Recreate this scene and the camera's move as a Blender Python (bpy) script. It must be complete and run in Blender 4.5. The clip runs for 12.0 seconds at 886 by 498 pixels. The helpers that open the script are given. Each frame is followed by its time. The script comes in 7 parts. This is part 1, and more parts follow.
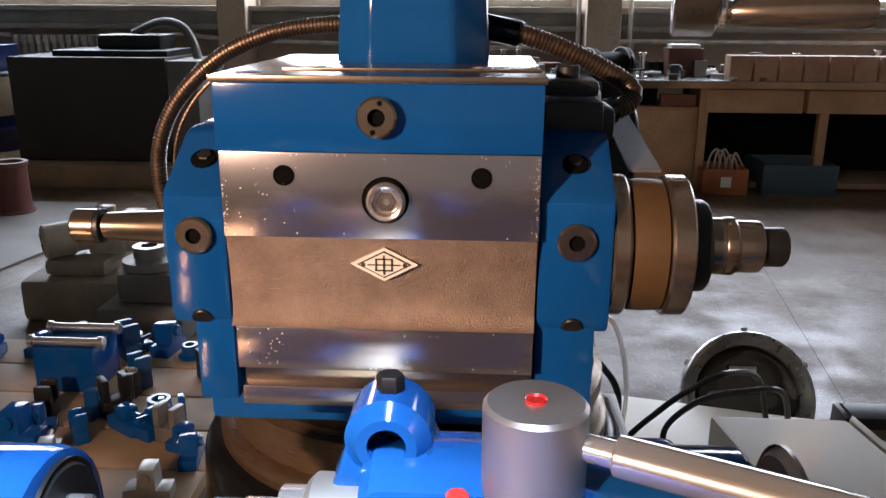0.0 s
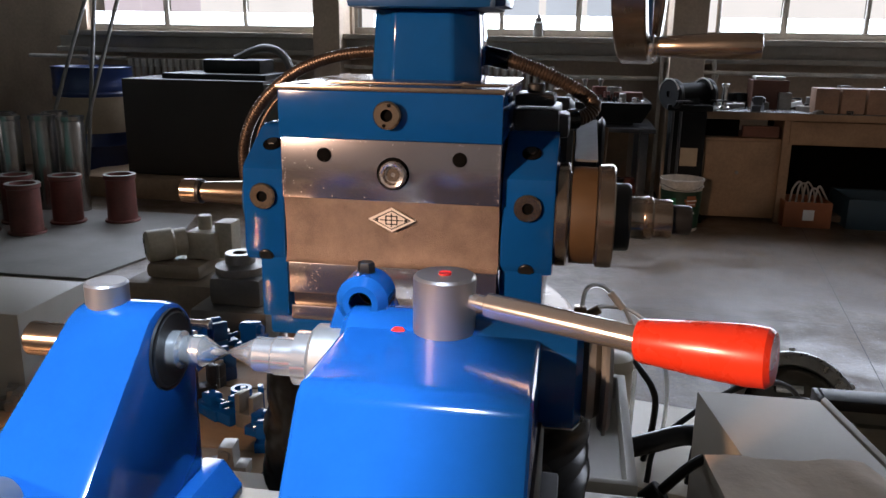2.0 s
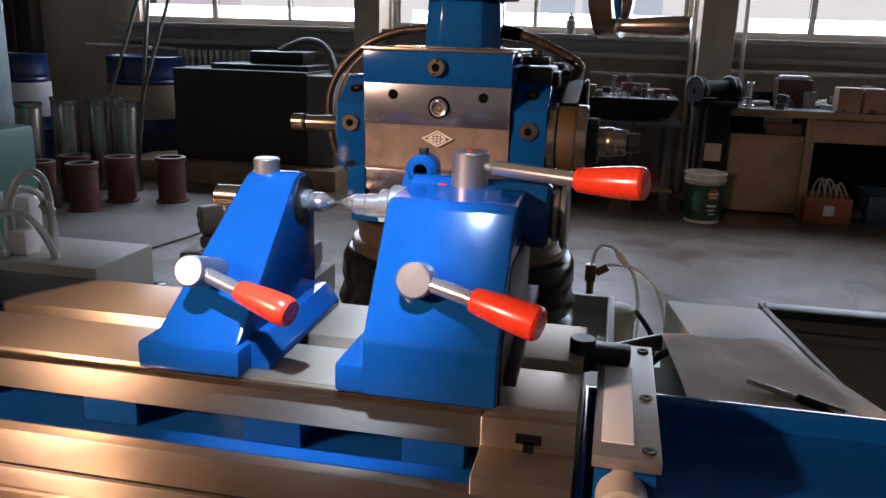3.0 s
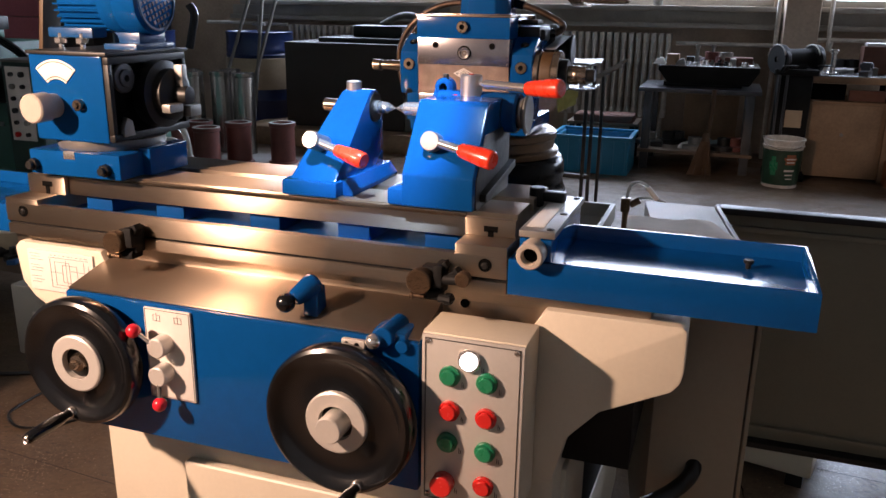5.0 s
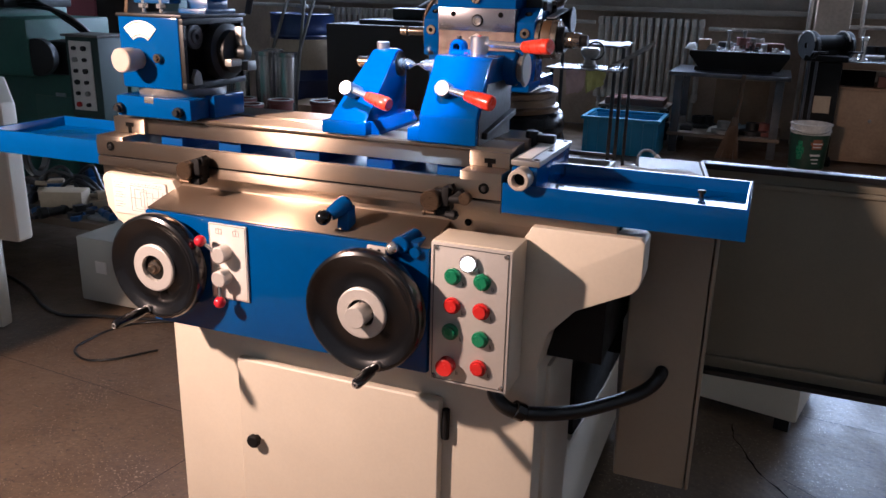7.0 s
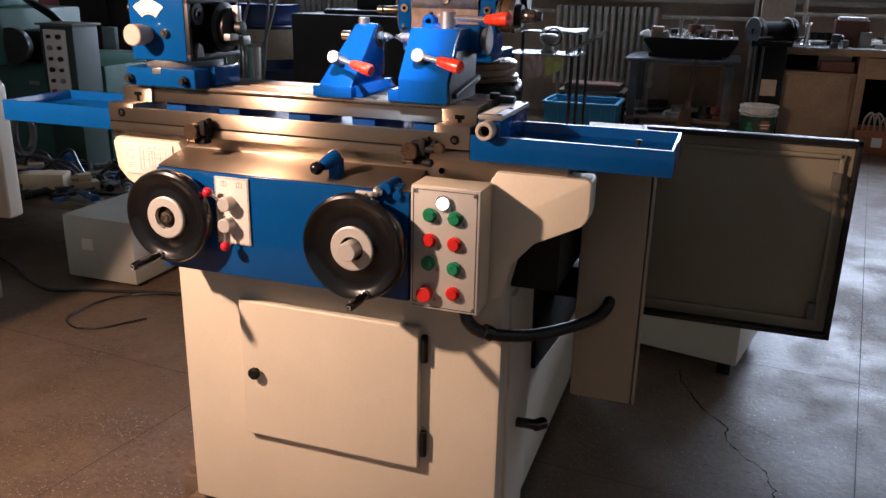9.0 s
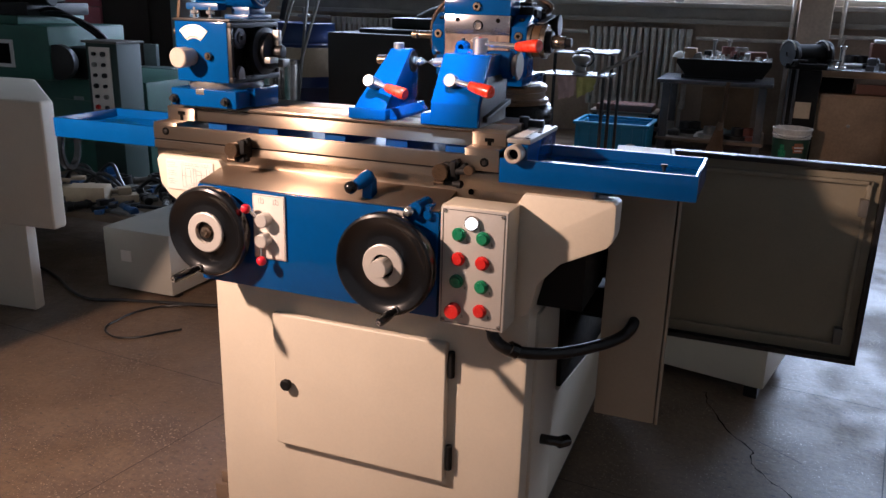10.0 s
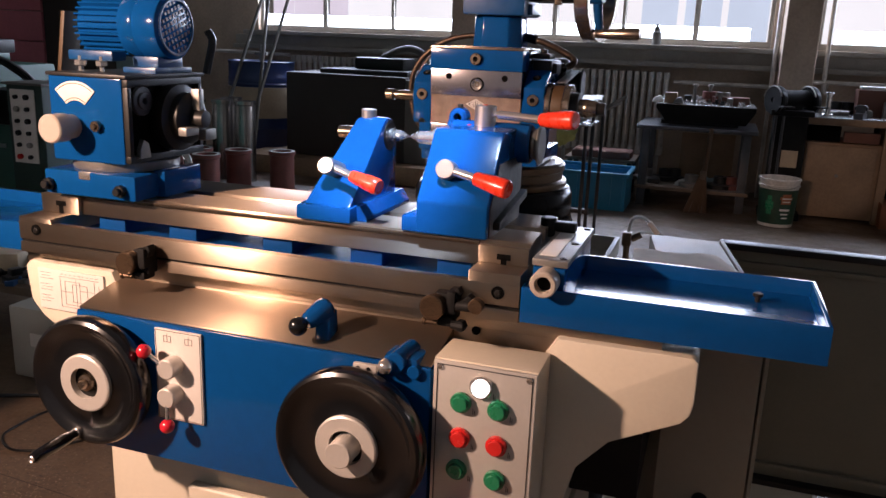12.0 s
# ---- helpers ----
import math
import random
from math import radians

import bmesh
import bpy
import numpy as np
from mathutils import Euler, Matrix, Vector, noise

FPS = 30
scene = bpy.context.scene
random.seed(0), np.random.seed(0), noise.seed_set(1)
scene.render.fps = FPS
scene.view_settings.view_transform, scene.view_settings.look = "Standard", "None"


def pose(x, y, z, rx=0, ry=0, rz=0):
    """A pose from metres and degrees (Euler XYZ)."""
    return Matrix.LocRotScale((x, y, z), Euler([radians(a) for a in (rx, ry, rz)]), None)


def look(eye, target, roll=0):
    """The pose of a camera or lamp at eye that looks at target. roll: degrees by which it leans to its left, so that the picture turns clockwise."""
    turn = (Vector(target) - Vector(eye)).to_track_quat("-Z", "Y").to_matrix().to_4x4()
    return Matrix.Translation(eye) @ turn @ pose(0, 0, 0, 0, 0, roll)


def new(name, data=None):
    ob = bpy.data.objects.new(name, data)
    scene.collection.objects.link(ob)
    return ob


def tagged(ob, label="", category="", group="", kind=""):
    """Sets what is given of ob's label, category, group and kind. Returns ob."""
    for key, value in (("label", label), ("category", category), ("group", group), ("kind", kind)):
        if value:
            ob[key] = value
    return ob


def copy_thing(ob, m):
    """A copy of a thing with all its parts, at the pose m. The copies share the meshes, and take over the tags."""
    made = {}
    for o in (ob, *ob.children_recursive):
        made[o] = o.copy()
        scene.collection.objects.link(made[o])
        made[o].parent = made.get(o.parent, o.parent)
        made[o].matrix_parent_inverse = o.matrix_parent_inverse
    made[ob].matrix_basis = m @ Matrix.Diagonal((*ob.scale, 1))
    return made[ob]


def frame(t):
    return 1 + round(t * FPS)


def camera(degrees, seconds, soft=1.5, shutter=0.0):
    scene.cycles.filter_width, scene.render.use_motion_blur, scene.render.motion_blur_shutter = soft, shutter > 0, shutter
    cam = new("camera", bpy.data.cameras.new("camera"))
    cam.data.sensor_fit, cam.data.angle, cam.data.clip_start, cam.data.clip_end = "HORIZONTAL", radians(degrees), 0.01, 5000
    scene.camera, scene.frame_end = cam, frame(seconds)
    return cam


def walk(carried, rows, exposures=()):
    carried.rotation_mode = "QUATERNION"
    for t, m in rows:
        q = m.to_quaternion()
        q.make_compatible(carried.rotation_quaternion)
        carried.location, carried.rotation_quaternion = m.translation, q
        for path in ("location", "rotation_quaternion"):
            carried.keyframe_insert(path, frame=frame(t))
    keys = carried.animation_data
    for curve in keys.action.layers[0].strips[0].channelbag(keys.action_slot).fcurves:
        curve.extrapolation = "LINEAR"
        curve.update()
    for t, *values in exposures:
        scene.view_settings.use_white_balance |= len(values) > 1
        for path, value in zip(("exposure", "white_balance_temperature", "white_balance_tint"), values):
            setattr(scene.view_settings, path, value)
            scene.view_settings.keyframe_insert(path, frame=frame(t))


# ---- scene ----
cam = camera(57.1, 12.0)
# seconds, eye in metres, yaw, pitch, roll in degrees
ROWS = [
    (0, 0.4288, 0.0606, 1.1935, 3.22, -16.55, -0.29),
    (0.5, 0.4475, 0.0593, 1.1946, 3.79, -16.50, -0.22),
    (1, 0.4637, 0.0405, 1.1948, 5.29, -16.08, -0.37),
    (1.5, 0.4880, -0.0060, 1.2022, 7.29, -15.46, -0.55),
    (2, 0.4986, -0.0876, 1.1967, 9.56, -14.71, -0.83),
    (2.5, 0.5117, -0.2327, 1.1885, 10.77, -14.52, -1.22),
    (3, 0.5482, -0.3527, 1.1803, 12.00, -14.90, -1.65),
    (3.5, 0.6062, -0.4147, 1.1635, 14.68, -16.43, -1.91),
    (3.7, 0.6457, -0.4582, 1.1566, 16.05, -16.69, -1.77),
    (5.3, 0.7593, -0.8279, 1.1832, 20.12, -16.97, -1.02),
    (5.5, 0.7618, -0.8604, 1.1834, 21.47, -17.49, -1.26),
    (6, 0.8037, -0.8966, 1.1452, 26.27, -19.44, -1.39),
    (6.5, 0.8746, -0.9104, 1.1440, 26.89, -19.18, -1.43),
    (6.7, 0.8764, -0.9363, 1.1608, 24.74, -18.31, -1.47),
    (8.3, 0.8848, -1.1336, 1.1618, 18.50, -17.09, -1.09),
    (8.5, 0.9015, -1.1486, 1.1558, 18.54, -17.24, -1.12),
    (9, 0.9356, -1.1910, 1.1424, 19.20, -18.10, -1.13),
    (9.5, 0.9551, -1.2252, 1.1431, 19.71, -18.27, -1.22),
    (10, 0.9512, -1.2278, 1.1584, 21.52, -16.97, -1.48),
    (10.5, 0.8895, -1.1646, 1.1771, 21.63, -15.47, -1.56),
    (11, 0.8091, -1.0845, 1.1798, 19.92, -13.96, -1.74),
    (11.5, 0.7667, -0.9794, 1.1711, 18.81, -13.88, -1.93),
    (12, 0.7376, -0.7861, 1.1756, 18.93, -14.46, -2.13),
]
walk(cam, [(t, pose(x, y, z, 90 + pitch, roll, yaw)) for t, x, y, z, yaw, pitch, roll in ROWS],
     [(0.0, 0.18, 7250, 20), (0.5, 0.16, 7400, 20), (1.5, 0.0, 7200, 20), (2.5, -0.45, 7000, 18), (3.0, -0.49, 6800, 20), (3.5, -0.42, 6500, 20), (4.5, -0.05, 6500, 20), (5.5, 0.08, 6850, 20), (6.0, 0.17, 6700, 20), (6.5, 0.22, 5800, 19), (8.5, 0.07, 6350, 20), (9.0, 0.06, 6550, 19), (9.5, 0.07, 6200, 19), (10.5, 0.07, 6100, 20), (11.0, 0.02, 6200, 22), (12.0, -0.2, 6650, 24)])
# ---- light ----
world = bpy.data.worlds.new("world")
scene.world = world
world.use_nodes = True
_n = world.node_tree.nodes
_sky = _n.new("ShaderNodeTexSky")
_sky.sky_type, _sky.sun_disc = "NISHITA", False
_sky.sun_elevation, _sky.sun_rotation = radians(38), radians(150)
world.node_tree.links.new(_sky.outputs[0], _n["Background"].inputs[0])
_n["Background"].inputs[1].default_value = 0.10


def lamp(name, kind, energy, color, m, **kw):
    d = bpy.data.lights.new(name, kind)
    d.energy, d.color = energy, color
    for k, v in kw.items():
        if k == "spot":
            d.spot_size, d.spot_blend = radians(v[0]), v[1]
        elif k == "radius":
            d.shadow_soft_size = v
        elif k == "size":
            d.shape, d.size, d.size_y = "RECTANGLE", v[0], v[1]
    ob = new(name, d)
    ob.matrix_world = m
    return ob


# warm work lamp in front of the machine, cool lamp over the worktable, daylight in the windows
lamp("warm_work_lamp", "SPOT", 170, (1.0, 0.715, 0.525), look((-0.52, -0.83, 1.48), (-0.02, -0.48, 0.68)), spot=(111, 0.05), radius=0.03)
lamp("cool_table_lamp", "SPOT", 440, (0.46, 0.70, 1.0), look((0.36, -0.40, 2.25), (0.345, 0.205, 1.0)), spot=(11, 0.3), radius=0.03)
for wx, watts in ((-2.69, 115), (-0.17, 140), (2.58, 105), (5.1, 80)):
    lamp("window_daylight", "AREA", watts, (0.64, 0.80, 1.0), look((wx, 6.62, 2.0), (wx, 0, 1.3)), size=(2.1, 1.5))

# ---- builders ----
UP = Vector((0, 0, 1))


def shape(verts, faces):
    bm = bmesh.new()
    vs = [bm.verts.new(v) for v in verts]
    for f in faces:
        try:
            bm.faces.new([vs[i] for i in f])
        except ValueError:
            pass
    bmesh.ops.recalc_face_normals(bm, faces=bm.faces)
    return bm


def soften(bm, b, seg=2, angle=25):
    if b > 0:
        es = [e for e in bm.edges if len(e.link_faces) == 2 and e.calc_face_angle(0) > radians(angle)]
        bmesh.ops.bevel(bm, geom=es, offset=b, segments=seg, affect="EDGES", profile=0.6, clamp_overlap=True)
    return bm


def box(x0, y0, z0, x1, y1, z1, b=0.0, seg=2):
    v = [(x, y, z) for x in (x0, x1) for y in (y0, y1) for z in (z0, z1)]
    return soften(shape(v, [(0, 1, 3, 2), (4, 6, 7, 5), (0, 4, 5, 1), (2, 3, 7, 6), (0, 2, 6, 4), (1, 5, 7, 3)]), b, seg)


def prism(pts, axis, a, b, bevel=0.0, seg=2, angle=25):
    """A flat outline carried along an axis from a to b. x: (y, z) points, y: (x, z), z: (x, y)."""
    def at(p, h):
        return {"x": (h, p[0], p[1]), "y": (p[0], h, p[1]), "z": (p[0], p[1], h)}[axis]
    n = len(pts)
    v = [at(p, a) for p in pts] + [at(p, b) for p in pts]
    f = [tuple(range(n)), tuple(range(n, 2 * n))] + [(i, (i + 1) % n, n + (i + 1) % n, n + i) for i in range(n)]
    return soften(shape(v, f), bevel, seg, angle)


def lathe(prof, at, way, seg=32):
    """A turned body. prof: (radius, distance along way)."""
    q = Vector(way).normalized().to_track_quat("Z", "Y")
    v, rings, faces = [], [], []
    for r, h in prof:
        if r < 1e-6:
            rings.append([len(v)])
            v.append((0, 0, h))
        else:
            rings.append(list(range(len(v), len(v) + seg)))
            v += [(r * math.cos(2 * math.pi * k / seg), r * math.sin(2 * math.pi * k / seg), h) for k in range(seg)]
    for a, b in zip(rings, rings[1:]):
        for k in range(seg):
            j = (k + 1) % seg
            if len(a) == 1 and len(b) == 1:
                continue
            if len(a) == 1:
                faces.append((a[0], b[k], b[j]))
            elif len(b) == 1:
                faces.append((a[k], b[0], a[j]))
            else:
                faces.append((a[k], b[k], b[j], a[j]))
    p = Vector(at)
    return shape([p + q @ Vector(c) for c in v], faces)


def rod(p0, p1, r0, r1=None, seg=24, c=None):
    r1 = r0 if r1 is None else r1
    p0, p1 = Vector(p0), Vector(p1)
    h = (p1 - p0).length
    c = min(r0, r1) * 0.12 if c is None else c
    return lathe([(0, 0), (r0 - c, 0), (r0, c), (r1, h - c), (r1 - c, h), (0, h)], p0, p1 - p0, seg)


def ring(at, way, r_out, r_in, h, seg=32, c=0.001):
    return lathe([(r_in, 0), (r_out - c, 0), (r_out, c), (r_out, h - c), (r_out - c, h), (r_in, h), (r_in, 0)], at, way, seg)


def ball(at, r, seg=20):
    return lathe([(r * math.sin(math.pi * k / 10), -r * math.cos(math.pi * k / 10)) for k in range(11)], at, UP, seg)


def smooth_path(pts, n=8):
    pts = [Vector(p) for p in pts]
    pts = [2 * pts[0] - pts[1]] + pts + [2 * pts[-1] - pts[-2]]
    out = []
    for a, b, c, d in zip(pts, pts[1:], pts[2:], pts[3:]):
        for k in range(n):
            t = k / n
            out.append(0.5 * ((2 * b) + (c - a) * t + (2 * a - 5 * b + 4 * c - d) * t * t + (3 * b - a - 3 * c + d) * t ** 3))
    return out + [pts[-2]]


def tube(pts, r, seg=10, n=8, ribs=0):
    """A hose along a path; ribs: how often its width swells a metre."""
    path = smooth_path(pts, n)
    if ribs:
        dense, step = [path[0]], 0.25 / ribs
        for a, b in zip(path, path[1:]):
            k = max(1, round((b - a).length / step))
            dense += [a.lerp(b, (i + 1) / k) for i in range(k)]
        path = dense
    v, f = [], []
    side = None
    for i, p in enumerate(path):
        d = (path[min(i + 1, len(path) - 1)] - path[max(i - 1, 0)]).normalized()
        side = (d.orthogonal() if side is None else side - d * side.dot(d)).normalized()
        other = d.cross(side)
        rr = r * (1 if not ribs else (1.0 if i % 4 < 2 else 0.90))
        v += [p + rr * (math.cos(2 * math.pi * k / seg) * side + math.sin(2 * math.pi * k / seg) * other) for k in range(seg)]
    for i in range(len(path) - 1):
        f += [(i * seg + k, i * seg + (k + 1) % seg, (i + 1) * seg + (k + 1) % seg, (i + 1) * seg + k) for k in range(seg)]
    f += [tuple(range(seg)), tuple(range(len(v) - seg, len(v)))]
    return shape(v, f)


def open_box(x0, y0, z0, x1, y1, z1, t, floor, b=0.0):
    """A box with an open top, walls t thick, in one piece."""
    o = [(x0, y0), (x1, y0), (x1, y1), (x0, y1)]
    i = [(x0 + t, y0 + t), (x1 - t, y0 + t), (x1 - t, y1 - t), (x0 + t, y1 - t)]
    v = [(*p, z0) for p in o] + [(*p, z1) for p in o] + [(*p, z1) for p in i] + [(*p, floor) for p in i]
    f = [(3, 2, 1, 0), (12, 13, 14, 15)]
    for k in range(4):
        j = (k + 1) % 4
        f += [(k, j, 4 + j, 4 + k), (4 + k, 4 + j, 8 + j, 8 + k), (8 + k, 8 + j, 12 + j, 12 + k)]
    return soften(shape(v, f), b)


def join(*bms):
    out = bmesh.new()
    for b in bms:
        me = bpy.data.meshes.new("join")
        b.to_mesh(me)
        b.free()
        out.from_mesh(me)
        bpy.data.meshes.remove(me)
    return out


def turned(bm, m):
    bmesh.ops.transform(bm, matrix=m, verts=bm.verts)
    return bm


BASE = {}


def mesh_of(name, bm, material):
    me = bpy.data.meshes.new(name)
    bm.to_mesh(me)
    bm.free()
    me.materials.append(material)
    for p in me.polygons:
        p.use_smooth = True
    me.set_sharp_from_angle(angle=radians(34))
    return me


def thing(name, label, category, at=(0, 0, 0), group="", kind=""):
    ob = new(name)
    ob.empty_display_size = 0.05
    ob.location = at
    BASE[ob] = Vector(at)
    return tagged(ob, label, category, group, kind)


def part(name, bm, material, parent, label=""):
    """One mesh under a thing or under a part; its points are given in the world."""
    ob = new(name, mesh_of(name, bm, material))
    ob.parent = parent
    if parent in BASE:
        ob.matrix_parent_inverse = Matrix.Translation(-BASE[parent])
    return tagged(ob, label)


def solid(name, bm, material, label, category, group="", kind=""):
    """A top-level thing made of one mesh."""
    return tagged(new(name, mesh_of(name, bm, material)), label, category, group, kind)


# ---- materials ----
def material(name, color, rough=0.5, metal=0.0, var=0.12, scale=8.0, fine=120.0, bump=0.06, tint=None, streak=None,
             coat=0.0, rough_var=0.12, glow=None, speck=None, spec=0.5, brushed=0.0, blotch=None, pits=None, patch=None):
    m = bpy.data.materials.new(name)
    m.use_nodes = True
    t = m.node_tree
    b = t.nodes["Principled BSDF"]
    L = t.links.new

    def node(kind, **kw):
        n = t.nodes.new(kind)
        for k, val in kw.items():
            n.inputs[k].default_value = val
        return n

    co = t.nodes.new("ShaderNodeTexCoord")
    mp = node("ShaderNodeMapping")
    if streak:
        mp.inputs["Scale"].default_value = streak
    L(co.outputs["Object"], mp.inputs[0])
    big = node("ShaderNodeTexNoise", Scale=scale, Detail=5.0, Roughness=0.6)
    small = node("ShaderNodeTexNoise", Scale=fine, Detail=3.0, Roughness=0.6)
    L(co.outputs["Object"], big.inputs["Vector"])
    L(mp.outputs[0], small.inputs["Vector"])
    ramp = t.nodes.new("ShaderNodeMapRange")
    ramp.inputs[1].default_value, ramp.inputs[2].default_value = 0.3, 0.7
    L(big.outputs[0], ramp.inputs[0])
    mix = t.nodes.new("ShaderNodeMix")
    mix.data_type = "RGBA"
    tint = tint or tuple(c * (1 - 2.2 * var) for c in color)
    mix.inputs[6].default_value = (*color, 1)
    mix.inputs[7].default_value = (*tint, 1)
    L(ramp.outputs[0], mix.inputs[0])
    out = mix.outputs[2]
    mul = t.nodes.new("ShaderNodeMix")
    mul.data_type, mul.blend_type = "RGBA", "MULTIPLY"
    mul.inputs[0].default_value = min(1.0, var * 2.5)
    r2 = t.nodes.new("ShaderNodeMapRange")
    r2.inputs[1].default_value, r2.inputs[2].default_value = 0.25, 0.65
    r2.inputs[3].default_value = 0.55
    L(small.outputs[0], r2.inputs[0])
    L(out, mul.inputs[6])
    L(r2.outputs[0], mul.inputs[7])
    out = mul.outputs[2]
    if speck:
        vor = node("ShaderNodeTexNoise", Scale=speck[1], Detail=2.0)
        L(co.outputs["Object"], vor.inputs["Vector"])
        r3 = t.nodes.new("ShaderNodeMapRange")
        r3.inputs[1].default_value, r3.inputs[2].default_value = speck[2], speck[2] + 0.05
        drift = t.nodes.new("ShaderNodeMath")
        drift.operation = "MULTIPLY_ADD"
        drift.inputs[1].default_value = 0.30
        L(big.outputs[0], drift.inputs[0])
        L(vor.outputs[0], drift.inputs[2])
        L(drift.outputs[0], r3.inputs[0])
        m3 = t.nodes.new("ShaderNodeMix")
        m3.data_type = "RGBA"
        m3.inputs[7].default_value = (*speck[0], 1)
        L(r3.outputs[0], m3.inputs[0])
        L(out, m3.inputs[6])
        out = m3.outputs[2]
    if pits:
        pm = node("ShaderNodeMapping")
        pm.inputs["Rotation"].default_value[2] = 0.5
        pm.inputs["Scale"].default_value = (0.45, 1.0, 1.0)
        L(co.outputs["Object"], pm.inputs[0])
        pn = node("ShaderNodeTexNoise", Scale=pits[1], Detail=4.0, Roughness=0.7)
        L(pm.outputs[0], pn.inputs["Vector"])
        r4 = t.nodes.new("ShaderNodeMapRange")
        r4.inputs[1].default_value, r4.inputs[2].default_value = pits[2], pits[2] + 0.06
        L(pn.outputs[0], r4.inputs[0])
        m4 = t.nodes.new("ShaderNodeMix")
        m4.data_type = "RGBA"
        m4.inputs[7].default_value = (*pits[0], 1)
        L(r4.outputs[0], m4.inputs[0])
        L(out, m4.inputs[6])
        out = m4.outputs[2]
    L(out, b.inputs["Base Color"])
    b.inputs["Metallic"].default_value = metal
    b.inputs["Specular IOR Level"].default_value = spec
    rr = t.nodes.new("ShaderNodeMapRange")
    rr.inputs[3].default_value, rr.inputs[4].default_value = max(0.03, rough - rough_var), min(1, rough + rough_var)
    if patch:
        wear = node("ShaderNodeTexNoise", Scale=patch[0], Detail=7.0, Roughness=0.72)
        L(co.outputs["Object"], wear.inputs["Vector"])
        L(wear.outputs[0], rr.inputs[0])
        rr.inputs[1].default_value, rr.inputs[2].default_value = 0.42, 0.60
        rr.inputs[3].default_value, rr.inputs[4].default_value = patch[1], patch[2]
    else:
        L(small.outputs[0], rr.inputs[0])
    L(rr.outputs[0], b.inputs["Roughness"])
    if brushed:
        b.inputs["Anisotropic"].default_value = brushed
        tv = t.nodes.new("ShaderNodeCombineXYZ")
        tv.inputs[1].default_value, tv.inputs[2].default_value = 0.7, 0.7
        L(tv.outputs[0], b.inputs["Tangent"])
    if coat:
        b.inputs["Coat Weight"].default_value, b.inputs["Coat Roughness"].default_value = coat, 0.08
    if bump:
        bp = node("ShaderNodeBump", Strength=bump, Distance=0.002)
        L(small.outputs[0], bp.inputs["Height"])
        if blotch:
            b2 = node("ShaderNodeBump", Strength=blotch[1], Distance=0.02)
            n2 = node("ShaderNodeTexNoise", Scale=blotch[0], Detail=6.0, Roughness=0.65)
            L(co.outputs["Object"], n2.inputs["Vector"])
            L(n2.outputs[0], b2.inputs["Height"])
            L(b2.outputs[0], bp.inputs["Normal"])
        L(bp.outputs[0], b.inputs["Normal"])
    if glow:
        b.inputs["Emission Color"].default_value = (*glow[0], 1)
        b.inputs["Emission Strength"].default_value = glow[1]
    return m


BLUE = material("blue_enamel", (0.001, 0.062, 0.232), 0.10, var=0.05, scale=14, fine=90, bump=0.012, coat=0.05, rough_var=0.03, spec=0.34)
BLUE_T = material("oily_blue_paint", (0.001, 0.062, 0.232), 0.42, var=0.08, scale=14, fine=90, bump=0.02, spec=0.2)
BLUE_D = material("dark_blue_enamel", (0.002, 0.06, 0.19), 0.35, var=0.08, scale=10, fine=90, coat=0.25)
CREAM = material("cream_enamel", (0.68, 0.60, 0.475), 0.42, var=0.04, scale=5, fine=160, bump=0.05, rough_var=0.06)
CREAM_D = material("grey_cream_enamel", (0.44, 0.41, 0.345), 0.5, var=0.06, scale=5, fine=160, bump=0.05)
STEEL = material("ground_steel", (0.49, 0.39, 0.295), 0.33, 0.95, var=0.07, scale=6, fine=60, streak=(1, 30, 30), bump=0.02, rough_var=0.05, brushed=0.96)
STEEL_V = material("scraped_steel", (0.38, 0.355, 0.365), 0.18, 0.9, var=0.012, scale=16, fine=160, streak=(8, 8, 1), bump=0.006, rough_var=0.03)
ROUGH_ST = material("textured_steel", (0.25, 0.185, 0.15), 0.42, 0.8, var=0.16, scale=60, fine=1100, bump=0.45, rough_var=0.08)
CHROME = material("bright_steel", (0.74, 0.70, 0.66), 0.18, 0.85, var=0.05, scale=20, fine=120, bump=0.02, rough_var=0.06)
BRASS = material("straw_steel", (0.34, 0.26, 0.19), 0.22, 0.95, var=0.04, scale=40, fine=300, bump=0.01, rough_var=0.05)
BLACK = material("black_gloss_plastic", (0.006, 0.006, 0.0065), 0.22, var=0.1, scale=12, fine=60, bump=0.02, coat=0.15, rough_var=0.05)
DARK = material("blackened_steel", (0.02, 0.019, 0.018), 0.42, 0.3, var=0.2, scale=20, fine=90, bump=0.05)
RUBBER = material("black_rubber", (0.007, 0.007, 0.007), 0.34, var=0.15, scale=12, fine=60, bump=0.05)
BELLOWS = material("black_bellows_rubber", (0.006, 0.006, 0.006), 0.2, var=0.15, scale=12, fine=60, bump=0.04, rough_var=0.05, spec=0.12)
# Near-black colour stands in for the shade inside holes and hollows.
HOLE = material("recess_shade_black", (0.004, 0.004, 0.004), 0.9, var=0.1, spec=0.05)
RED = material("red_plastic", (0.62, 0.025, 0.02), 0.25, var=0.05, scale=20, fine=80, coat=0.3, bump=0.02)
BALLRED = material("crimson_plastic", (0.62, 0.02, 0.035), 0.22, var=0.05, scale=20, fine=80, coat=0.3, bump=0.02)
ORANGE = material("orange_red_plastic", (0.85, 0.05, 0.018), 0.28, var=0.04, scale=20, fine=80, coat=0.3, bump=0.02)
GREEN = material("green_plastic", (0.01, 0.20, 0.09), 0.28, var=0.05, scale=20, fine=80, coat=0.3, bump=0.02)
KNOB = material("beige_satin_plastic", (0.44, 0.38, 0.32), 0.4, var=0.05, scale=10, fine=150, bump=0.02)
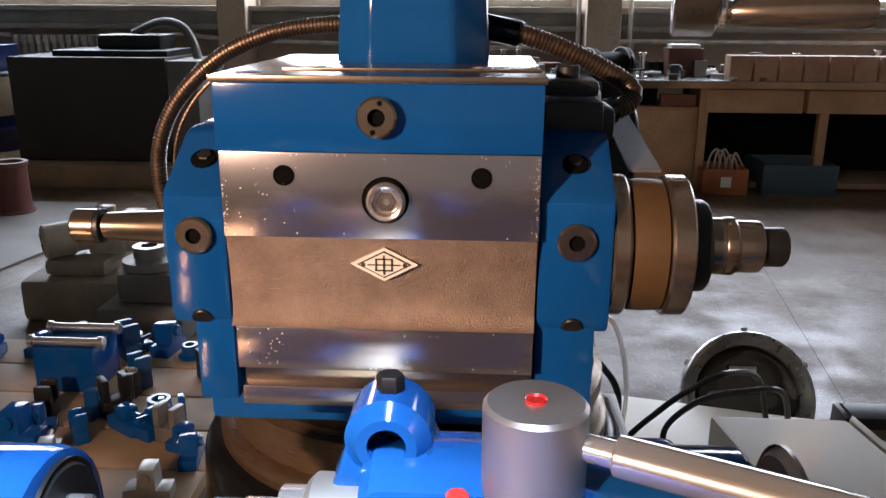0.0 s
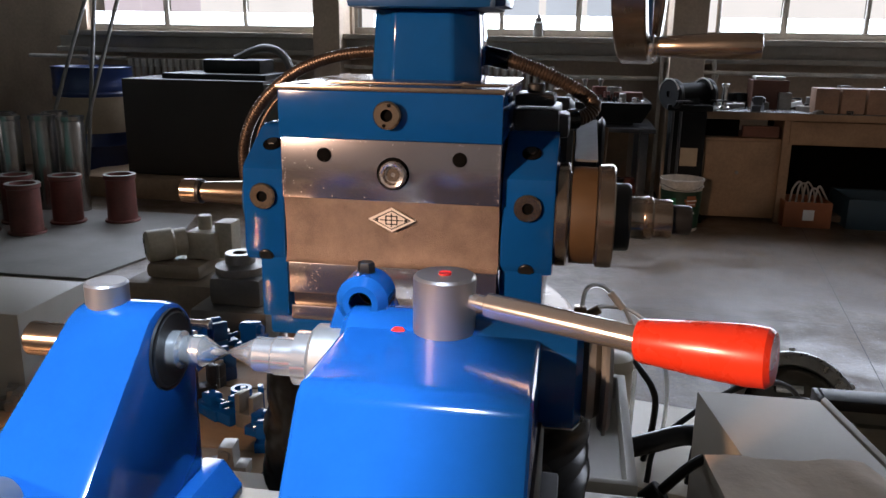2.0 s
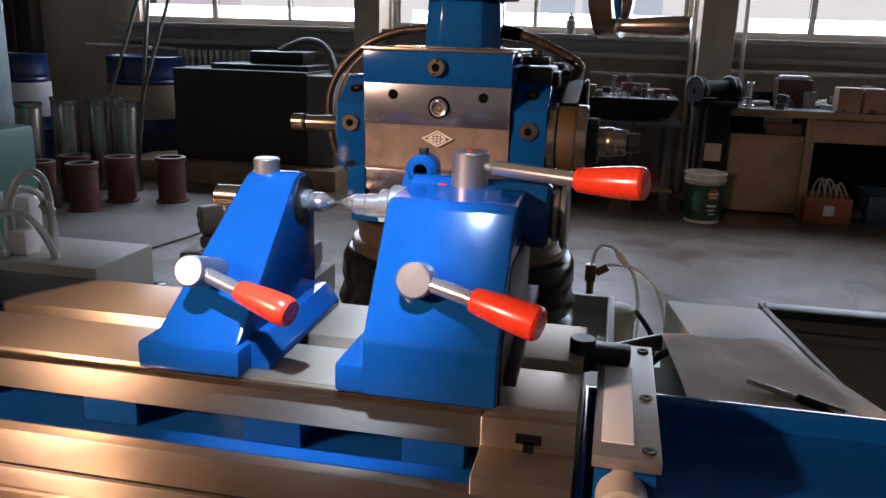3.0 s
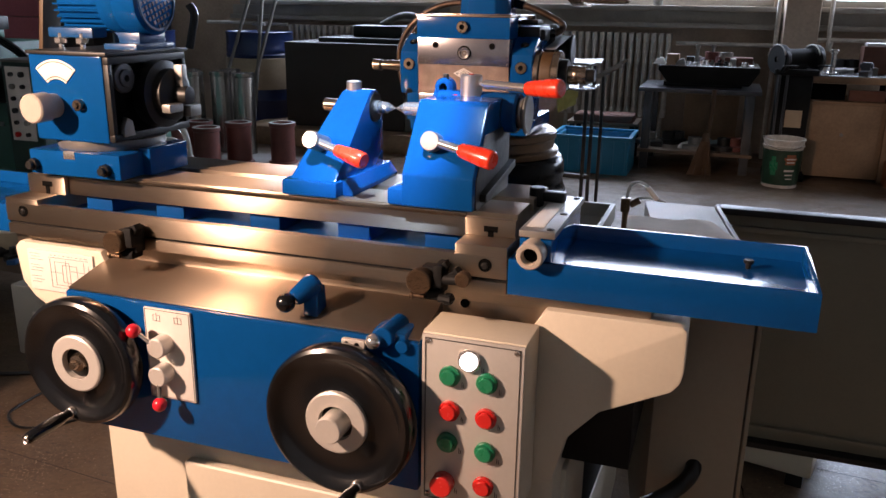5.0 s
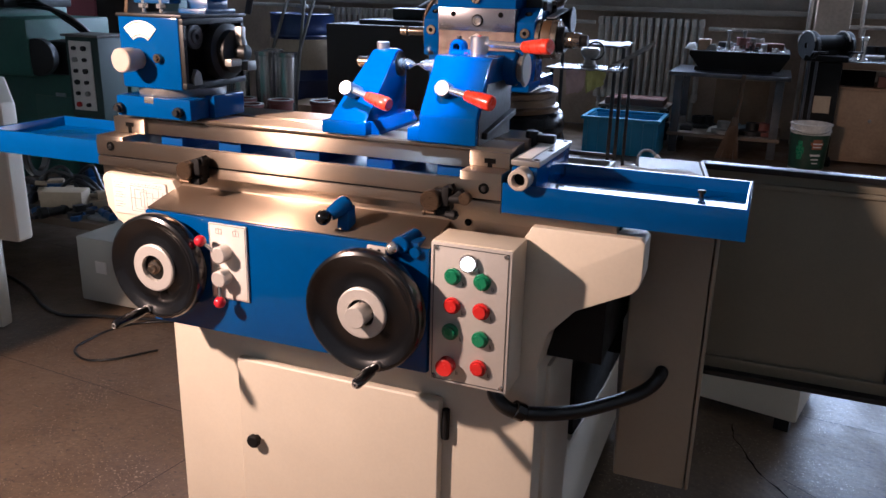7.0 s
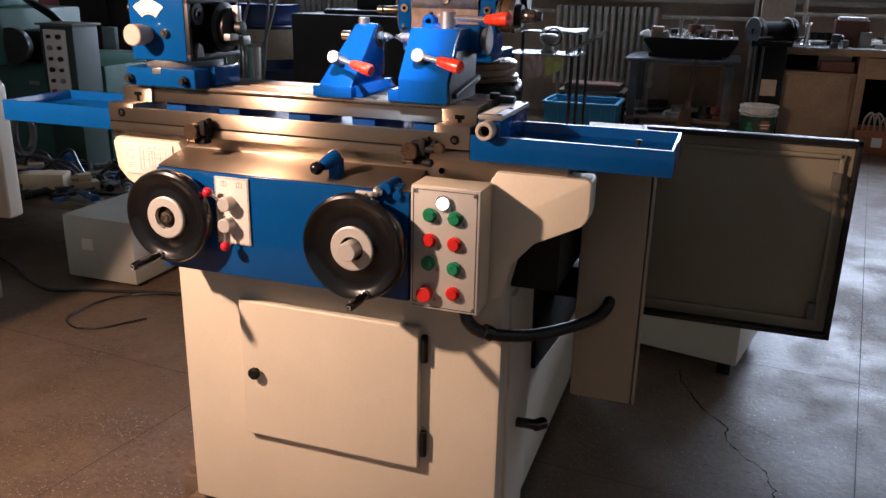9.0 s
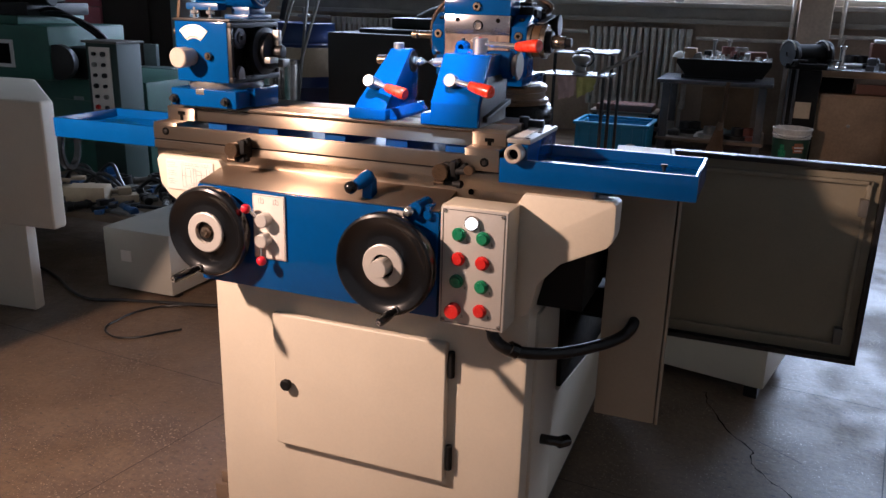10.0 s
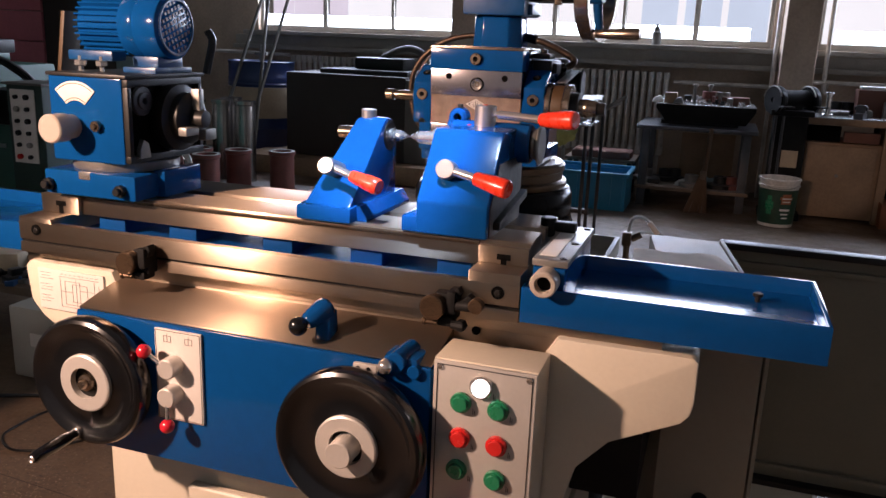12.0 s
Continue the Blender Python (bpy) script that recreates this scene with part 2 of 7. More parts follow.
ALU = material("satin_aluminium", (0.62, 0.58, 0.53), 0.4, 0.35, var=0.04, scale=8, fine=200, bump=0.03)
LAMPW = material("lit_pilot_lamp", (0.9, 0.9, 0.9), 0.3, var=0.02, glow=((1, 1, 1), 3.0))
INK = material("printed_ink", (0.03, 0.028, 0.025), 0.6, var=0.1)
IVORY = material("ivory_plate", (0.74, 0.68, 0.62), 0.4, var=0.04, scale=10, fine=150, bump=0.02)
BELT = material("brown_belt", (0.085, 0.045, 0.016), 0.55, var=0.12, scale=20, fine=120)
COPPERY = material("bronze_conduit", (0.13, 0.09, 0.065), 0.36, 0.85, var=0.12, scale=20, fine=120)
PAPER = material("oiled_brown_paper", (0.62, 0.46, 0.32), 0.75, var=0.1, scale=7, fine=80, bump=0.3)
WHITE = material("white_paint", (0.78, 0.77, 0.74), 0.5, var=0.05, scale=6, fine=90)
FLOOR = material("polished_concrete", (0.175, 0.115, 0.070), 0.42, patch=(2.2, 0.30, 0.60), var=0.34, scale=5.0, fine=70, bump=0.22, rough_var=0.24, blotch=(9.0, 0.10),
                 speck=((0.33, 0.25, 0.18), 150, 0.80), tint=(0.105, 0.066, 0.040), pits=((0.050, 0.036, 0.026), 75, 0.60))
JOINT = material("floor_joint", (0.05, 0.042, 0.036), 0.8, var=0.1)
WALL = material("dingy_plaster", (0.66, 0.51, 0.38), 0.8, var=0.16, scale=1.6, fine=40, bump=0.12, tint=(0.38, 0.29, 0.215))
# Pale colour makes the unseen walls bounce window light onto the benches.
BOUNCE_PLASTER = material("bounce_plaster", (0.80, 0.76, 0.69), 0.85, var=0.14, scale=1.4, fine=40, bump=0.12)
DOORIN = material("olive_grey_primer", (0.27, 0.235, 0.165), 0.6, var=0.07, scale=5, fine=120, bump=0.05)
# Dark colour dims the unseen upper wall's reflection in the blue tray.
DIM_PLASTER = material("dim_upper_plaster", (0.13, 0.115, 0.10), 0.9, var=0.16, scale=1.4, fine=40, bump=0.12)
# Grey of the unseen ceiling is set by how much daylight it bounces.
CEILING_GREY = material("ceiling_bounce_grey", (0.40, 0.37, 0.33), 0.9, var=0.16, scale=1.4, fine=40, bump=0.12)
BROOM = material("dark_broom_straw", (0.13, 0.07, 0.035), 0.7, var=0.2, scale=9, fine=60, streak=(1, 1, 8))
WALL_L = material("brown_door_paint", (0.035, 0.024, 0.018), 0.6, var=0.15, scale=2, fine=40)
PINK = material("pink_paint", (0.68, 0.20, 0.24), 0.6, var=0.1, scale=2, fine=40)
GREEND = material("dark_green_paint", (0.016, 0.045, 0.034), 0.5, var=0.12, scale=4, fine=60)
GREENP = material("green_machine_paint", (0.034, 0.135, 0.10), 0.45, var=0.12, scale=4, fine=60)
GREYP = material("grey_machine_paint", (0.155, 0.142, 0.122), 0.5, var=0.14, scale=5, fine=60)
PALE_L = material("pale_lilac_enamel", (0.66, 0.63, 0.76), 0.3, var=0.05, scale=8, fine=60)
PALE = material("pale_blue_post_paint", (0.30, 0.38, 0.38), 0.55, var=0.15, scale=4, fine=60)
FRAME = material("window_frame_paint", (0.45, 0.41, 0.35), 0.6, var=0.12, scale=5, fine=60)
IRON = material("old_radiator_paint", (0.78, 0.73, 0.65), 0.55, var=0.18, scale=9, fine=60)
WOOD = material("worn_wood", (0.40, 0.26, 0.15), 0.65, var=0.16, scale=6, fine=30, streak=(1, 12, 12), bump=0.15)
DKWOOD = material("dirty_bench_wood", (0.22, 0.15, 0.10), 0.7, var=0.2, scale=5, fine=40, bump=0.1)
BENCH = material("bench_brown_paint", (0.40, 0.255, 0.15), 0.6, var=0.18, scale=4, fine=50)
RUST = material("red_brown_casting", (0.20, 0.055, 0.04), 0.55, var=0.18, scale=8, fine=60)
CASTR = material("rusty_block_casting", (0.36, 0.22, 0.145), 0.6, var=0.16, scale=8, fine=60)
PINKR = material("pale_pink_cotton", (0.62, 0.44, 0.42), 0.85, var=0.12, scale=12, fine=200, bump=0.1)
YELLOWR = material("yellow_green_cotton", (0.52, 0.50, 0.17), 0.85, var=0.12, scale=12, fine=200, bump=0.1)
NAVY = material("navy_drum_paint", (0.012, 0.03, 0.11), 0.32, var=0.12, scale=6, fine=50, coat=0.2)
KRAFT = material("drum_label", (0.50, 0.38, 0.25), 0.65, var=0.1, scale=4, fine=50)
CRATE = material("blue_crate_plastic", (0.01, 0.24, 0.42), 0.45, var=0.08, scale=6, fine=60)
MAT = material("grey_rubber_mat", (0.24, 0.22, 0.20), 0.6, var=0.1, scale=4, fine=60)
ORBOX = material("orange_box", (0.38, 0.12, 0.045), 0.5, var=0.12, scale=6, fine=60)
GREYCAST = material("machined_casting", (0.36, 0.34, 0.31), 0.4, 0.7, var=0.16, scale=10, fine=70)
CLEAR = material("milky_hose", (0.42, 0.39, 0.36), 0.22, var=0.04, scale=10, fine=60)
BRONZE = material("bronze_toned_steel", (0.20, 0.13, 0.08), 0.3, 0.8, var=0.15, scale=20, fine=100, streak=(1, 1, 30))
PRINT = material("faded_print", (0.22, 0.19, 0.17), 0.6, var=0.1)
LABELG = material("dark_green_print", (0.012, 0.055, 0.028), 0.4, var=0.2, scale=25, fine=90)
MATTE = material("matte_black_paint", (0.010, 0.010, 0.010), 0.65, var=0.2, scale=12, fine=60, spec=0.2)
CARTON = material("dull_brown_carton", (0.17, 0.065, 0.04), 0.7, var=0.15, scale=6, fine=50)
HOSE = material("clear_hose_plastic", (0.80, 0.78, 0.74), 0.12, var=0.04, scale=10, fine=60)
HOSE.node_tree.nodes["Principled BSDF"].inputs["Transmission Weight"].default_value = 0.6
HOSE.node_tree.nodes["Principled BSDF"].inputs["IOR"].default_value = 1.15
SHEET = material("glossy_steel_sheet", (0.42, 0.42, 0.42), 0.24, 0.6, var=0.18, scale=6, fine=50, bump=0.05, rough_var=0.1)
FRAMEG = material("dark_grey_frame", (0.085, 0.088, 0.095), 0.35, 0.3, var=0.15, scale=14, fine=80)
CLAMP = material("satin_turned_steel", (0.38, 0.34, 0.31), 0.38, 0.8, var=0.06, scale=14, fine=90, bump=0.02)
CASTALU = material("cast_aluminium", (0.40, 0.38, 0.35), 0.30, 0.8, var=0.12, scale=14, fine=80)
GRIPST = material("dark_turned_steel", (0.36, 0.285, 0.22), 0.24, 0.92, var=0.1, scale=14, fine=200, bump=0.012, rough_var=0.06)
# Crate plastic with the shade under the bench put into its colour.
CRATE_SHADE = material("shaded_crate_plastic", (0.02, 0.055, 0.085), 0.5, var=0.1, scale=6, fine=60)
SLEEVE_D = material("dark_oily_casting", (0.065, 0.052, 0.045), 0.4, 0.4, var=0.2, scale=8, fine=60)
LINER = material("turned_liner_steel", (0.34, 0.31, 0.28), 0.22, 0.95, var=0.12, scale=8, fine=60, streak=(1, 1, 20), rough_var=0.08)
BOWL = material("dark_polished_casting", (0.10, 0.085, 0.07), 0.22, 0.8, var=0.15, scale=14, fine=80)
BELTG = material("grey_belt", (0.085, 0.088, 0.088), 0.55, var=0.12, scale=20, fine=120)
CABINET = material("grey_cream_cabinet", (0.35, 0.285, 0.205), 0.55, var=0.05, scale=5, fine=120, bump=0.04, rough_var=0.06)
PALEB = material("pale_beige_casting", (0.58, 0.50, 0.37), 0.5, var=0.15, scale=8, fine=60)
CASTB = material("beige_casting_paint", (0.34, 0.26, 0.18), 0.5, var=0.15, scale=8, fine=60)

# ---- room ----
def brick_wall(name, bm, label):
    return tagged(new(name, mesh_of(name, bm, WALL if name == "wall_north" else BOUNCE_PLASTER)), label, "wall", kind="structure")


solid("floor", box(-9.5, -6, -0.2, 6.5, 6.6, 0), FLOOR, "speckled polished concrete workshop floor", "floor", kind="structure")
solid("ceiling", box(-9.7, -6.2, 6.0, 6.7, 7.0, 6.2), CEILING_GREY, "plain grey unseen workshop ceiling", "ceiling", kind="structure")
brick_wall("wall_south", box(-9.5, -6.2, 0, 6.5, -6, 6.0), "plain unseen wall behind the machines, pale to bounce daylight")
brick_wall("wall_west", box(-9.7, -6.2, 0, -9.5, 6.9, 6.0), "plain unseen side wall, pale to bounce daylight")
brick_wall("wall_east", box(6.5, -6.2, 0, 6.7, 6.9, 6.0), "plain unseen side wall, pale to bounce daylight")
WIN = [(-3.75, -1.62), (-1.38, 1.05), (1.4, 3.75), (4.0, 6.2)]
WZ0, WZ1 = 1.2, 3.25
_w = [box(-9.5, 6.6, 0, 6.5, 6.9, WZ0)]
_x = -9.5
for a, b in WIN + [(6.5, 6.5)]:
    if a > _x:
        _w.append(box(_x, 6.6, WZ0, a, 6.9, WZ1))
    _x = b
brick_wall("wall_north", join(*_w), "brown dingy plaster wall under a long row of windows")
solid("wall_north_upper", box(-9.5, 6.6, WZ1, 6.5, 6.9, 6.0), DIM_PLASTER, "unseen wall above the windows, darkened to dim its reflection", "wall", kind="structure")

GLASS = bpy.data.materials.new("window_glass")
GLASS.use_nodes = True
_b = GLASS.node_tree.nodes["Principled BSDF"]
_b.inputs["Transmission Weight"].default_value, _b.inputs["Roughness"].default_value, _b.inputs["IOR"].default_value = 1.0, 0.02, 1.2
_b.inputs["Base Color"].default_value = (0.93, 0.96, 0.95, 1)


def window(k, a, b):
    w = thing("window_%d" % k, "dusty steel-framed workshop window, bright daylight behind", "window", ((a + b) / 2, 6.7, WZ0), kind="structure")
    n = max(2, round((b - a) / 0.62))
    fs = [box(a, 6.66, WZ0, b, 6.72, WZ0 + 0.05, 0.004), box(a, 6.66, WZ1 - 0.05, b, 6.72, WZ1, 0.004)]
    for i in range(n + 1):
        x = a + (b - a) * i / n
        t = 0.045 if i % 2 else 0.03
        x = min(max(x, a + t / 2), b - t / 2)
        fs.append(box(x - t / 2, 6.662, WZ0 + 0.05, x + t / 2, 6.718, WZ1 - 0.05, 0.003))
    fs.append(box(a, 6.664, 2.2, b, 6.716, 2.24, 0.003))
    part("window_frame", join(*fs), FRAME, w)
    part("window_sill", box(a - 0.04, 6.38, WZ0 - 0.045, b + 0.04, 6.66, WZ0 - 0.004, 0.006), FRAME, w, "dirty stone window sill")
    for i in range(n):
        x0, x1 = a + (b - a) * i / n + 0.02, a + (b - a) * (i + 1) / n - 0.02
        p = part("pane", box(x0, 6.688, WZ0 + 0.05, x1, 6.692, WZ1 - 0.05), GLASS, w)
        p.visible_shadow = False


for k, (a, b) in enumerate(WIN):
    window(k + 1, a, b)
solid("sill_ledge", join(box(-3.95, 6.44, 1.02, 6.4, 6.6, 1.06, 0.006), box(-3.95, 6.5, 1.06, 6.4, 6.6, 1.15, 0.004)), FRAME,
      "long stepped ledge under the windows", "trim", kind="structure")

# pale courtyard far outside the windows; emission stands in for its overexposed daylight
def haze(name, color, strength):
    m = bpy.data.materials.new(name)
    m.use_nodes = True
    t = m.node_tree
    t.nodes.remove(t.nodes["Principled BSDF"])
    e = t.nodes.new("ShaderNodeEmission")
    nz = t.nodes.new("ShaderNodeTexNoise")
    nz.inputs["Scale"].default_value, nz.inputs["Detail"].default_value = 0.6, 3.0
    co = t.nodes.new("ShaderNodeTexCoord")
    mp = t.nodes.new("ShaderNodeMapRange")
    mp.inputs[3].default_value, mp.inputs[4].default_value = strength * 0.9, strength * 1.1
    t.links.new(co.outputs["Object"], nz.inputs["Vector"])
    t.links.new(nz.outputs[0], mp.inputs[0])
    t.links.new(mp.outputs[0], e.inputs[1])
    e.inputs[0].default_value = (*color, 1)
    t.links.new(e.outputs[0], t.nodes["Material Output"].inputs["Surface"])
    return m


LILAC = [(-18.23, -16.23), (-16.05, -13.81)]
GLAZING = [(-2.34, -1.15), (-0.88, 0.31), (0.53, 1.84)]
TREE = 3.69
HAZE_W, HAZE_B = haze("white_glow", (0.95, 0.97, 1.0), 1.15), haze("blue_glow", (0.70, 0.83, 1.0), 1.0)
HAZE_P, HAZE_T = haze("lilac_glow", (0.93, 0.87, 1.0), 0.92), haze("leaf_glow", (0.62, 0.76, 0.76), 0.62)
solid("backdrop", box(-40, 30, -2, 40, 30.2, 9), HAZE_W, "glowing pale backdrop of the courtyard outside the windows", "backdrop", kind="structure")
solid("backdrop_wall", join(*[box(x0, 29.6, -1, x1, 29.9, 9) for x0, x1 in LILAC]), HAZE_P, "glowing pale lilac far wall on the backdrop", "backdrop", kind="structure")
solid("backdrop_glazing", join(*[box(x0, 29.6, 1.6 if k % 2 else 0.2, x1, 29.9, 9) for k, (x0, x1) in enumerate(GLAZING)]), HAZE_B, "glowing pale blue far glazing on the backdrop", "backdrop", kind="structure")
# Flat leaves glow by emission in place of sunlight.
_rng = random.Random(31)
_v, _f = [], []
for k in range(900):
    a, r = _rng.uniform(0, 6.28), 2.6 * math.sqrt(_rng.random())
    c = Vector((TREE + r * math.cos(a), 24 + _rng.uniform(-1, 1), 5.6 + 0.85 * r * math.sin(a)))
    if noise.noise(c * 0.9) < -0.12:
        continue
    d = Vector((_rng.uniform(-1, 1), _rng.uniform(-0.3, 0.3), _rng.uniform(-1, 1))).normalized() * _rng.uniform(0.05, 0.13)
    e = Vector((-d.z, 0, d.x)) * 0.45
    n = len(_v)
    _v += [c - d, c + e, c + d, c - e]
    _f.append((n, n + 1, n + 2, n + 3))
solid("backdrop_tree", shape(_v, _f), HAZE_T, "glowing pale tree leaves on the backdrop", "tree", kind="structure")
solid("ground", box(-60, 6.9, -0.5, 60, 60, -0.3), JOINT, "dark courtyard ground outside", "ground", kind="structure")

# columns and pipes on the window wall
for x0, x1, y0 in ((-1.62, -1.40, 6.3), (1.12, 1.37, 6.2), (3.75, 4.0, 6.2)):
    solid("wall_column", box(x0, y0, 0, x1, 6.62, 6.0, 0.012), WALL, "brown painted concrete wall column", "column", kind="structure")
solid("entrance_door", join(box(-6.28, 6.42, 0, -4.75, 6.58, 2.6, 0.008), box(-6.15, 6.39, 0.15, -5.6, 6.43, 2.3, 0.01), box(-5.45, 6.39, 0.15, -4.9, 6.43, 2.3, 0.01)),
      WALL_L, "dark brown tall workshop door against the wall", "door", kind="structure")
solid("pink_panel", join(*[box(-8.9, 6.40, 0.35 + 0.32 * k, -6.29, 6.56, 0.662 + 0.32 * k, 0.010) for k in range(7)]), PINK,
      "faded pink ribbed metal shutter", "shutter", kind="structure")


def pipe(pts, r=0.016):
    return solid("heating_pipe", tube(pts, r, 8, 4), IRON, "old painted heating pipe on the wall", "pipe", "heating pipes")


pipe([(1.08, 6.36, 3.2), (1.08, 6.36, 1.4), (1.08, 6.36, 0.0)])
pipe([(1.46, 6.36, 3.2), (1.46, 6.36, 1.05), (1.50, 6.36, 0.96), (1.62, 6.36, 0.955), (5.5, 6.36, 0.955)])
pipe([(0.32, 6.42, 0.90), (0.7, 6.42, 0.90), (1.08, 6.42, 0.90)])
pipe([(-4.2, 6.42, 0.98), (-3.7, 6.42, 0.98), (-3.3, 6.42, 0.97)])
pipe([(-2.38, 6.42, 0.90), (-2.0, 6.42, 0.98), (-1.6, 6.42, 0.95), (-0.64, 6.42, 0.92)])


def radiator(x0, x1, z0=0.28, z1=0.975):
    r = thing("radiator", "old cast-iron column radiator with chipped paint", "radiator", ((x0 + x1) / 2, 6.45, 0), "radiators under the windows")
    n = round((x1 - x0) / 0.062)
    me = None
    for i in range(n):
        x = x0 + (i + 0.5) * (x1 - x0) / n
        if me is None:
            bm = join(*[rod((0, dy, z0 + 0.03), (0, dy, z1 - 0.03), 0.018, seg=10) for dy in (-0.05, 0.05)],
                      box(-0.022, -0.07, z1 - 0.07, 0.022, 0.07, z1, 0.016), box(-0.022, -0.07, z0, 0.022, 0.07, z0 + 0.07, 0.016))
            me = mesh_of("section", bm, IRON)
        ob = new("section", me)
        ob.parent = r
        ob.location = (x - (x0 + x1) / 2, 0, 0)
    for x in (x0 + 0.05, x1 - 0.05):
        part("foot", rod((x, 6.45, 0), (x, 6.45, z0 + 0.02), 0.016, seg=10), IRON, r)
    return r


solid("sill_bottle", lathe([(0, 0), (0.036, 0), (0.038, 0.01), (0.038, 0.10), (0.026, 0.115), (0.026, 0.14), (0.012, 0.145), (0.012, 0.165), (0, 0.168)], (0.14, 6.5, 1.196), UP, 20), GREYP, "small grey canister on the window sill", "canister")
radiator(-0.62, 0.29)
radiator(-3.28, -2.38)

pl = thing("pendant_lamp", "dark blue pendant lamp hanging low from the ceiling", "pendant lamp", (-1.31, 4.5, 1.445))
part("shade", lathe([(0.150, 0.012), (0.157, 0.0), (0.160, 0.012), (0.150, 0.05), (0.105, 0.11), (0.045, 0.15), (0.035, 0.22), (0, 0.222)], (-1.31, 4.5, 1.445), UP, 40), NAVY, pl, "dark blue enamel shade")
part("reflector", lathe([(0.150, 0.014), (0.10, 0.055), (0.05, 0.075), (0, 0.08)], (-1.31, 4.5, 1.44), UP, 40), PALE_L, pl, "pale lilac inner side")
part("cord", rod((-1.31, 4.5, 1.66), (-1.31, 4.5, 6.0), 0.006, seg=8), RUBBER, pl)

# floor joints and a crack
for x0, y0, x1, y1 in ((-1.30, -5.9, 0.443, 6.3), (0.446, -5.9, 2.09, 6.3), (-9.4, 1.36, 6.4, 0.127), (-9.4, 2.40, 6.4, 0.867), (-2.99, -5.9, -1.28, 6.3), (-9.4, 4.5, 6.4, 3.05), (-9.4, -0.4, 6.4, -1.9), (1.035, 1.006, 1.169, 0.911)):
    d = Vector((x1 - x0, y1 - y0, 0)).normalized().cross(UP) * 0.0013
    v = [Vector((x0, y0, 0.0012)) + d, Vector((x0, y0, 0.0012)) - d, Vector((x1, y1, 0.0012)) - d, Vector((x1, y1, 0.0012)) + d]
    solid("floor_joint", shape(v, [(0, 1, 2, 3)]), JOINT, "narrow dark joint in the concrete floor", "joint", "floor joints", "structure")
_rng = random.Random(4)
_pts = [Vector((0.90, 1.25, 0.0014))]
for tx, ty in ((0.912, 1.158), (0.969, 1.032), (1.042, 0.926), (1.04, 0.855), (1.084, 0.797), (1.138, 0.74), (1.144, 0.69), (1.161, 0.655), (1.149, 0.587), (1.22, 0.40), (1.20, 0.1)):
    a = _pts[-1]
    for k in range(1, 7):
        _pts.append(Vector((a.x + (tx - a.x) * k / 6 + _rng.uniform(-0.005, 0.005), a.y + (ty - a.y) * k / 6, 0.0014)))
_v, _f = [], []
for i, p in enumerate(_pts):
    w = 0.0008 + 0.0022 * _rng.random() ** 2
    _v += [p + Vector((w, 0.3 * w, 0)), p - Vector((w, 0.3 * w, 0))]
    if i:
        _f.append((2 * i - 2, 2 * i - 1, 2 * i + 1, 2 * i))
solid("floor_crack", shape(_v, _f), HOLE, "jagged crack across the concrete floor", "crack", kind="structure")

# ---- the grinding machine ----
machine = thing("grinding_machine", "cream and blue tool grinding machine on the workshop floor", "grinding machine", (0.26, 0.4, 0))
part("column", join(box(-0.085, 0.12, 0.035, 0.605, 0.36, 0.70, 0.010), prism([(0.34, 0.035), (0.34, 0.62), (0.41, 0.61), (0.416, 0.54), (0.43, 0.325), (0.46, 0.305), (0.84, 0.25), (1.08, 0.235), (1.08, 0.035)], "x", 0.10, 0.596, 0.006)), CREAM, machine, "cream enamelled sheet-steel column")
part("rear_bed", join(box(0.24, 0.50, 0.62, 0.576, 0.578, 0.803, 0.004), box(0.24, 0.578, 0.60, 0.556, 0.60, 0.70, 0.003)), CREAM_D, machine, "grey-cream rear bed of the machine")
part("rear_plate", box(0.513, 0.512, 0.8032, 0.549, 0.534, 0.8045, 0.0004), WHITE, machine)
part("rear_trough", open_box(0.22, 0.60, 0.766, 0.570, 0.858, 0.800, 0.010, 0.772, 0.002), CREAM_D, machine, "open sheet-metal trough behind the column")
# Two black blocks stand in for the shade of the open rear.
part("rear_void_fill", prism([(0.36, 0.765), (0.855, 0.768), (0.855, 0.50), (0.36, 0.50)], "x", 0.20, 0.548, 0.004), MATTE, machine, "black fill for the shaded opening under the trough")
part("lower_void_fill", prism([(0.49, 0.54), (1.05, 0.50), (1.072, 0.47), (1.072, 0.22), (0.49, 0.22)], "x", 0.20, 0.592, 0.004), MATTE, machine, "black fill for the shaded opening low at the rear")
part("plinth", box(-0.04, 0.14, 0.0, 0.585, 1.06, 0.036), DARK, machine, "black recessed plinth")
# Added black block paints the gap behind the shoulder as shade.
part("shoulder_gap_fill", box(0.585, 0.165, 0.62, 0.69, 0.50, 0.836), MATTE, machine, "black fill for the shaded gap behind the shoulder")
part("shoulder", join(
    prism([(0.585, 0.842), (0.739, 0.842), (0.745, 0.837), (0.745, 0.787), (0.742, 0.772), (0.733, 0.761), (0.655, 0.722), (0.618, 0.68), (0.604, 0.62), (0.56, 0.60), (0.50, 0.70)], "y", 0.108, 0.165, 0.006),
    prism([(-0.05, 0.842), (-0.195, 0.842), (-0.205, 0.832), (-0.198, 0.780), (-0.178, 0.757), (-0.115, 0.722), (-0.09, 0.68), (-0.083, 0.62), (-0.04, 0.6), (0.02, 0.7)], "y", 0.108, 0.50, 0.006),
    box(-0.05, 0.126, 0.60, 0.59, 0.50, 0.834)), CREAM, machine, "cream flared shoulder casting")
door = part("access_door", box(0.066, 0.101, 0.237, 0.452, 0.119, 0.537, 0.006, 3), CREAM, machine, "closed cream access door with rounded edges")
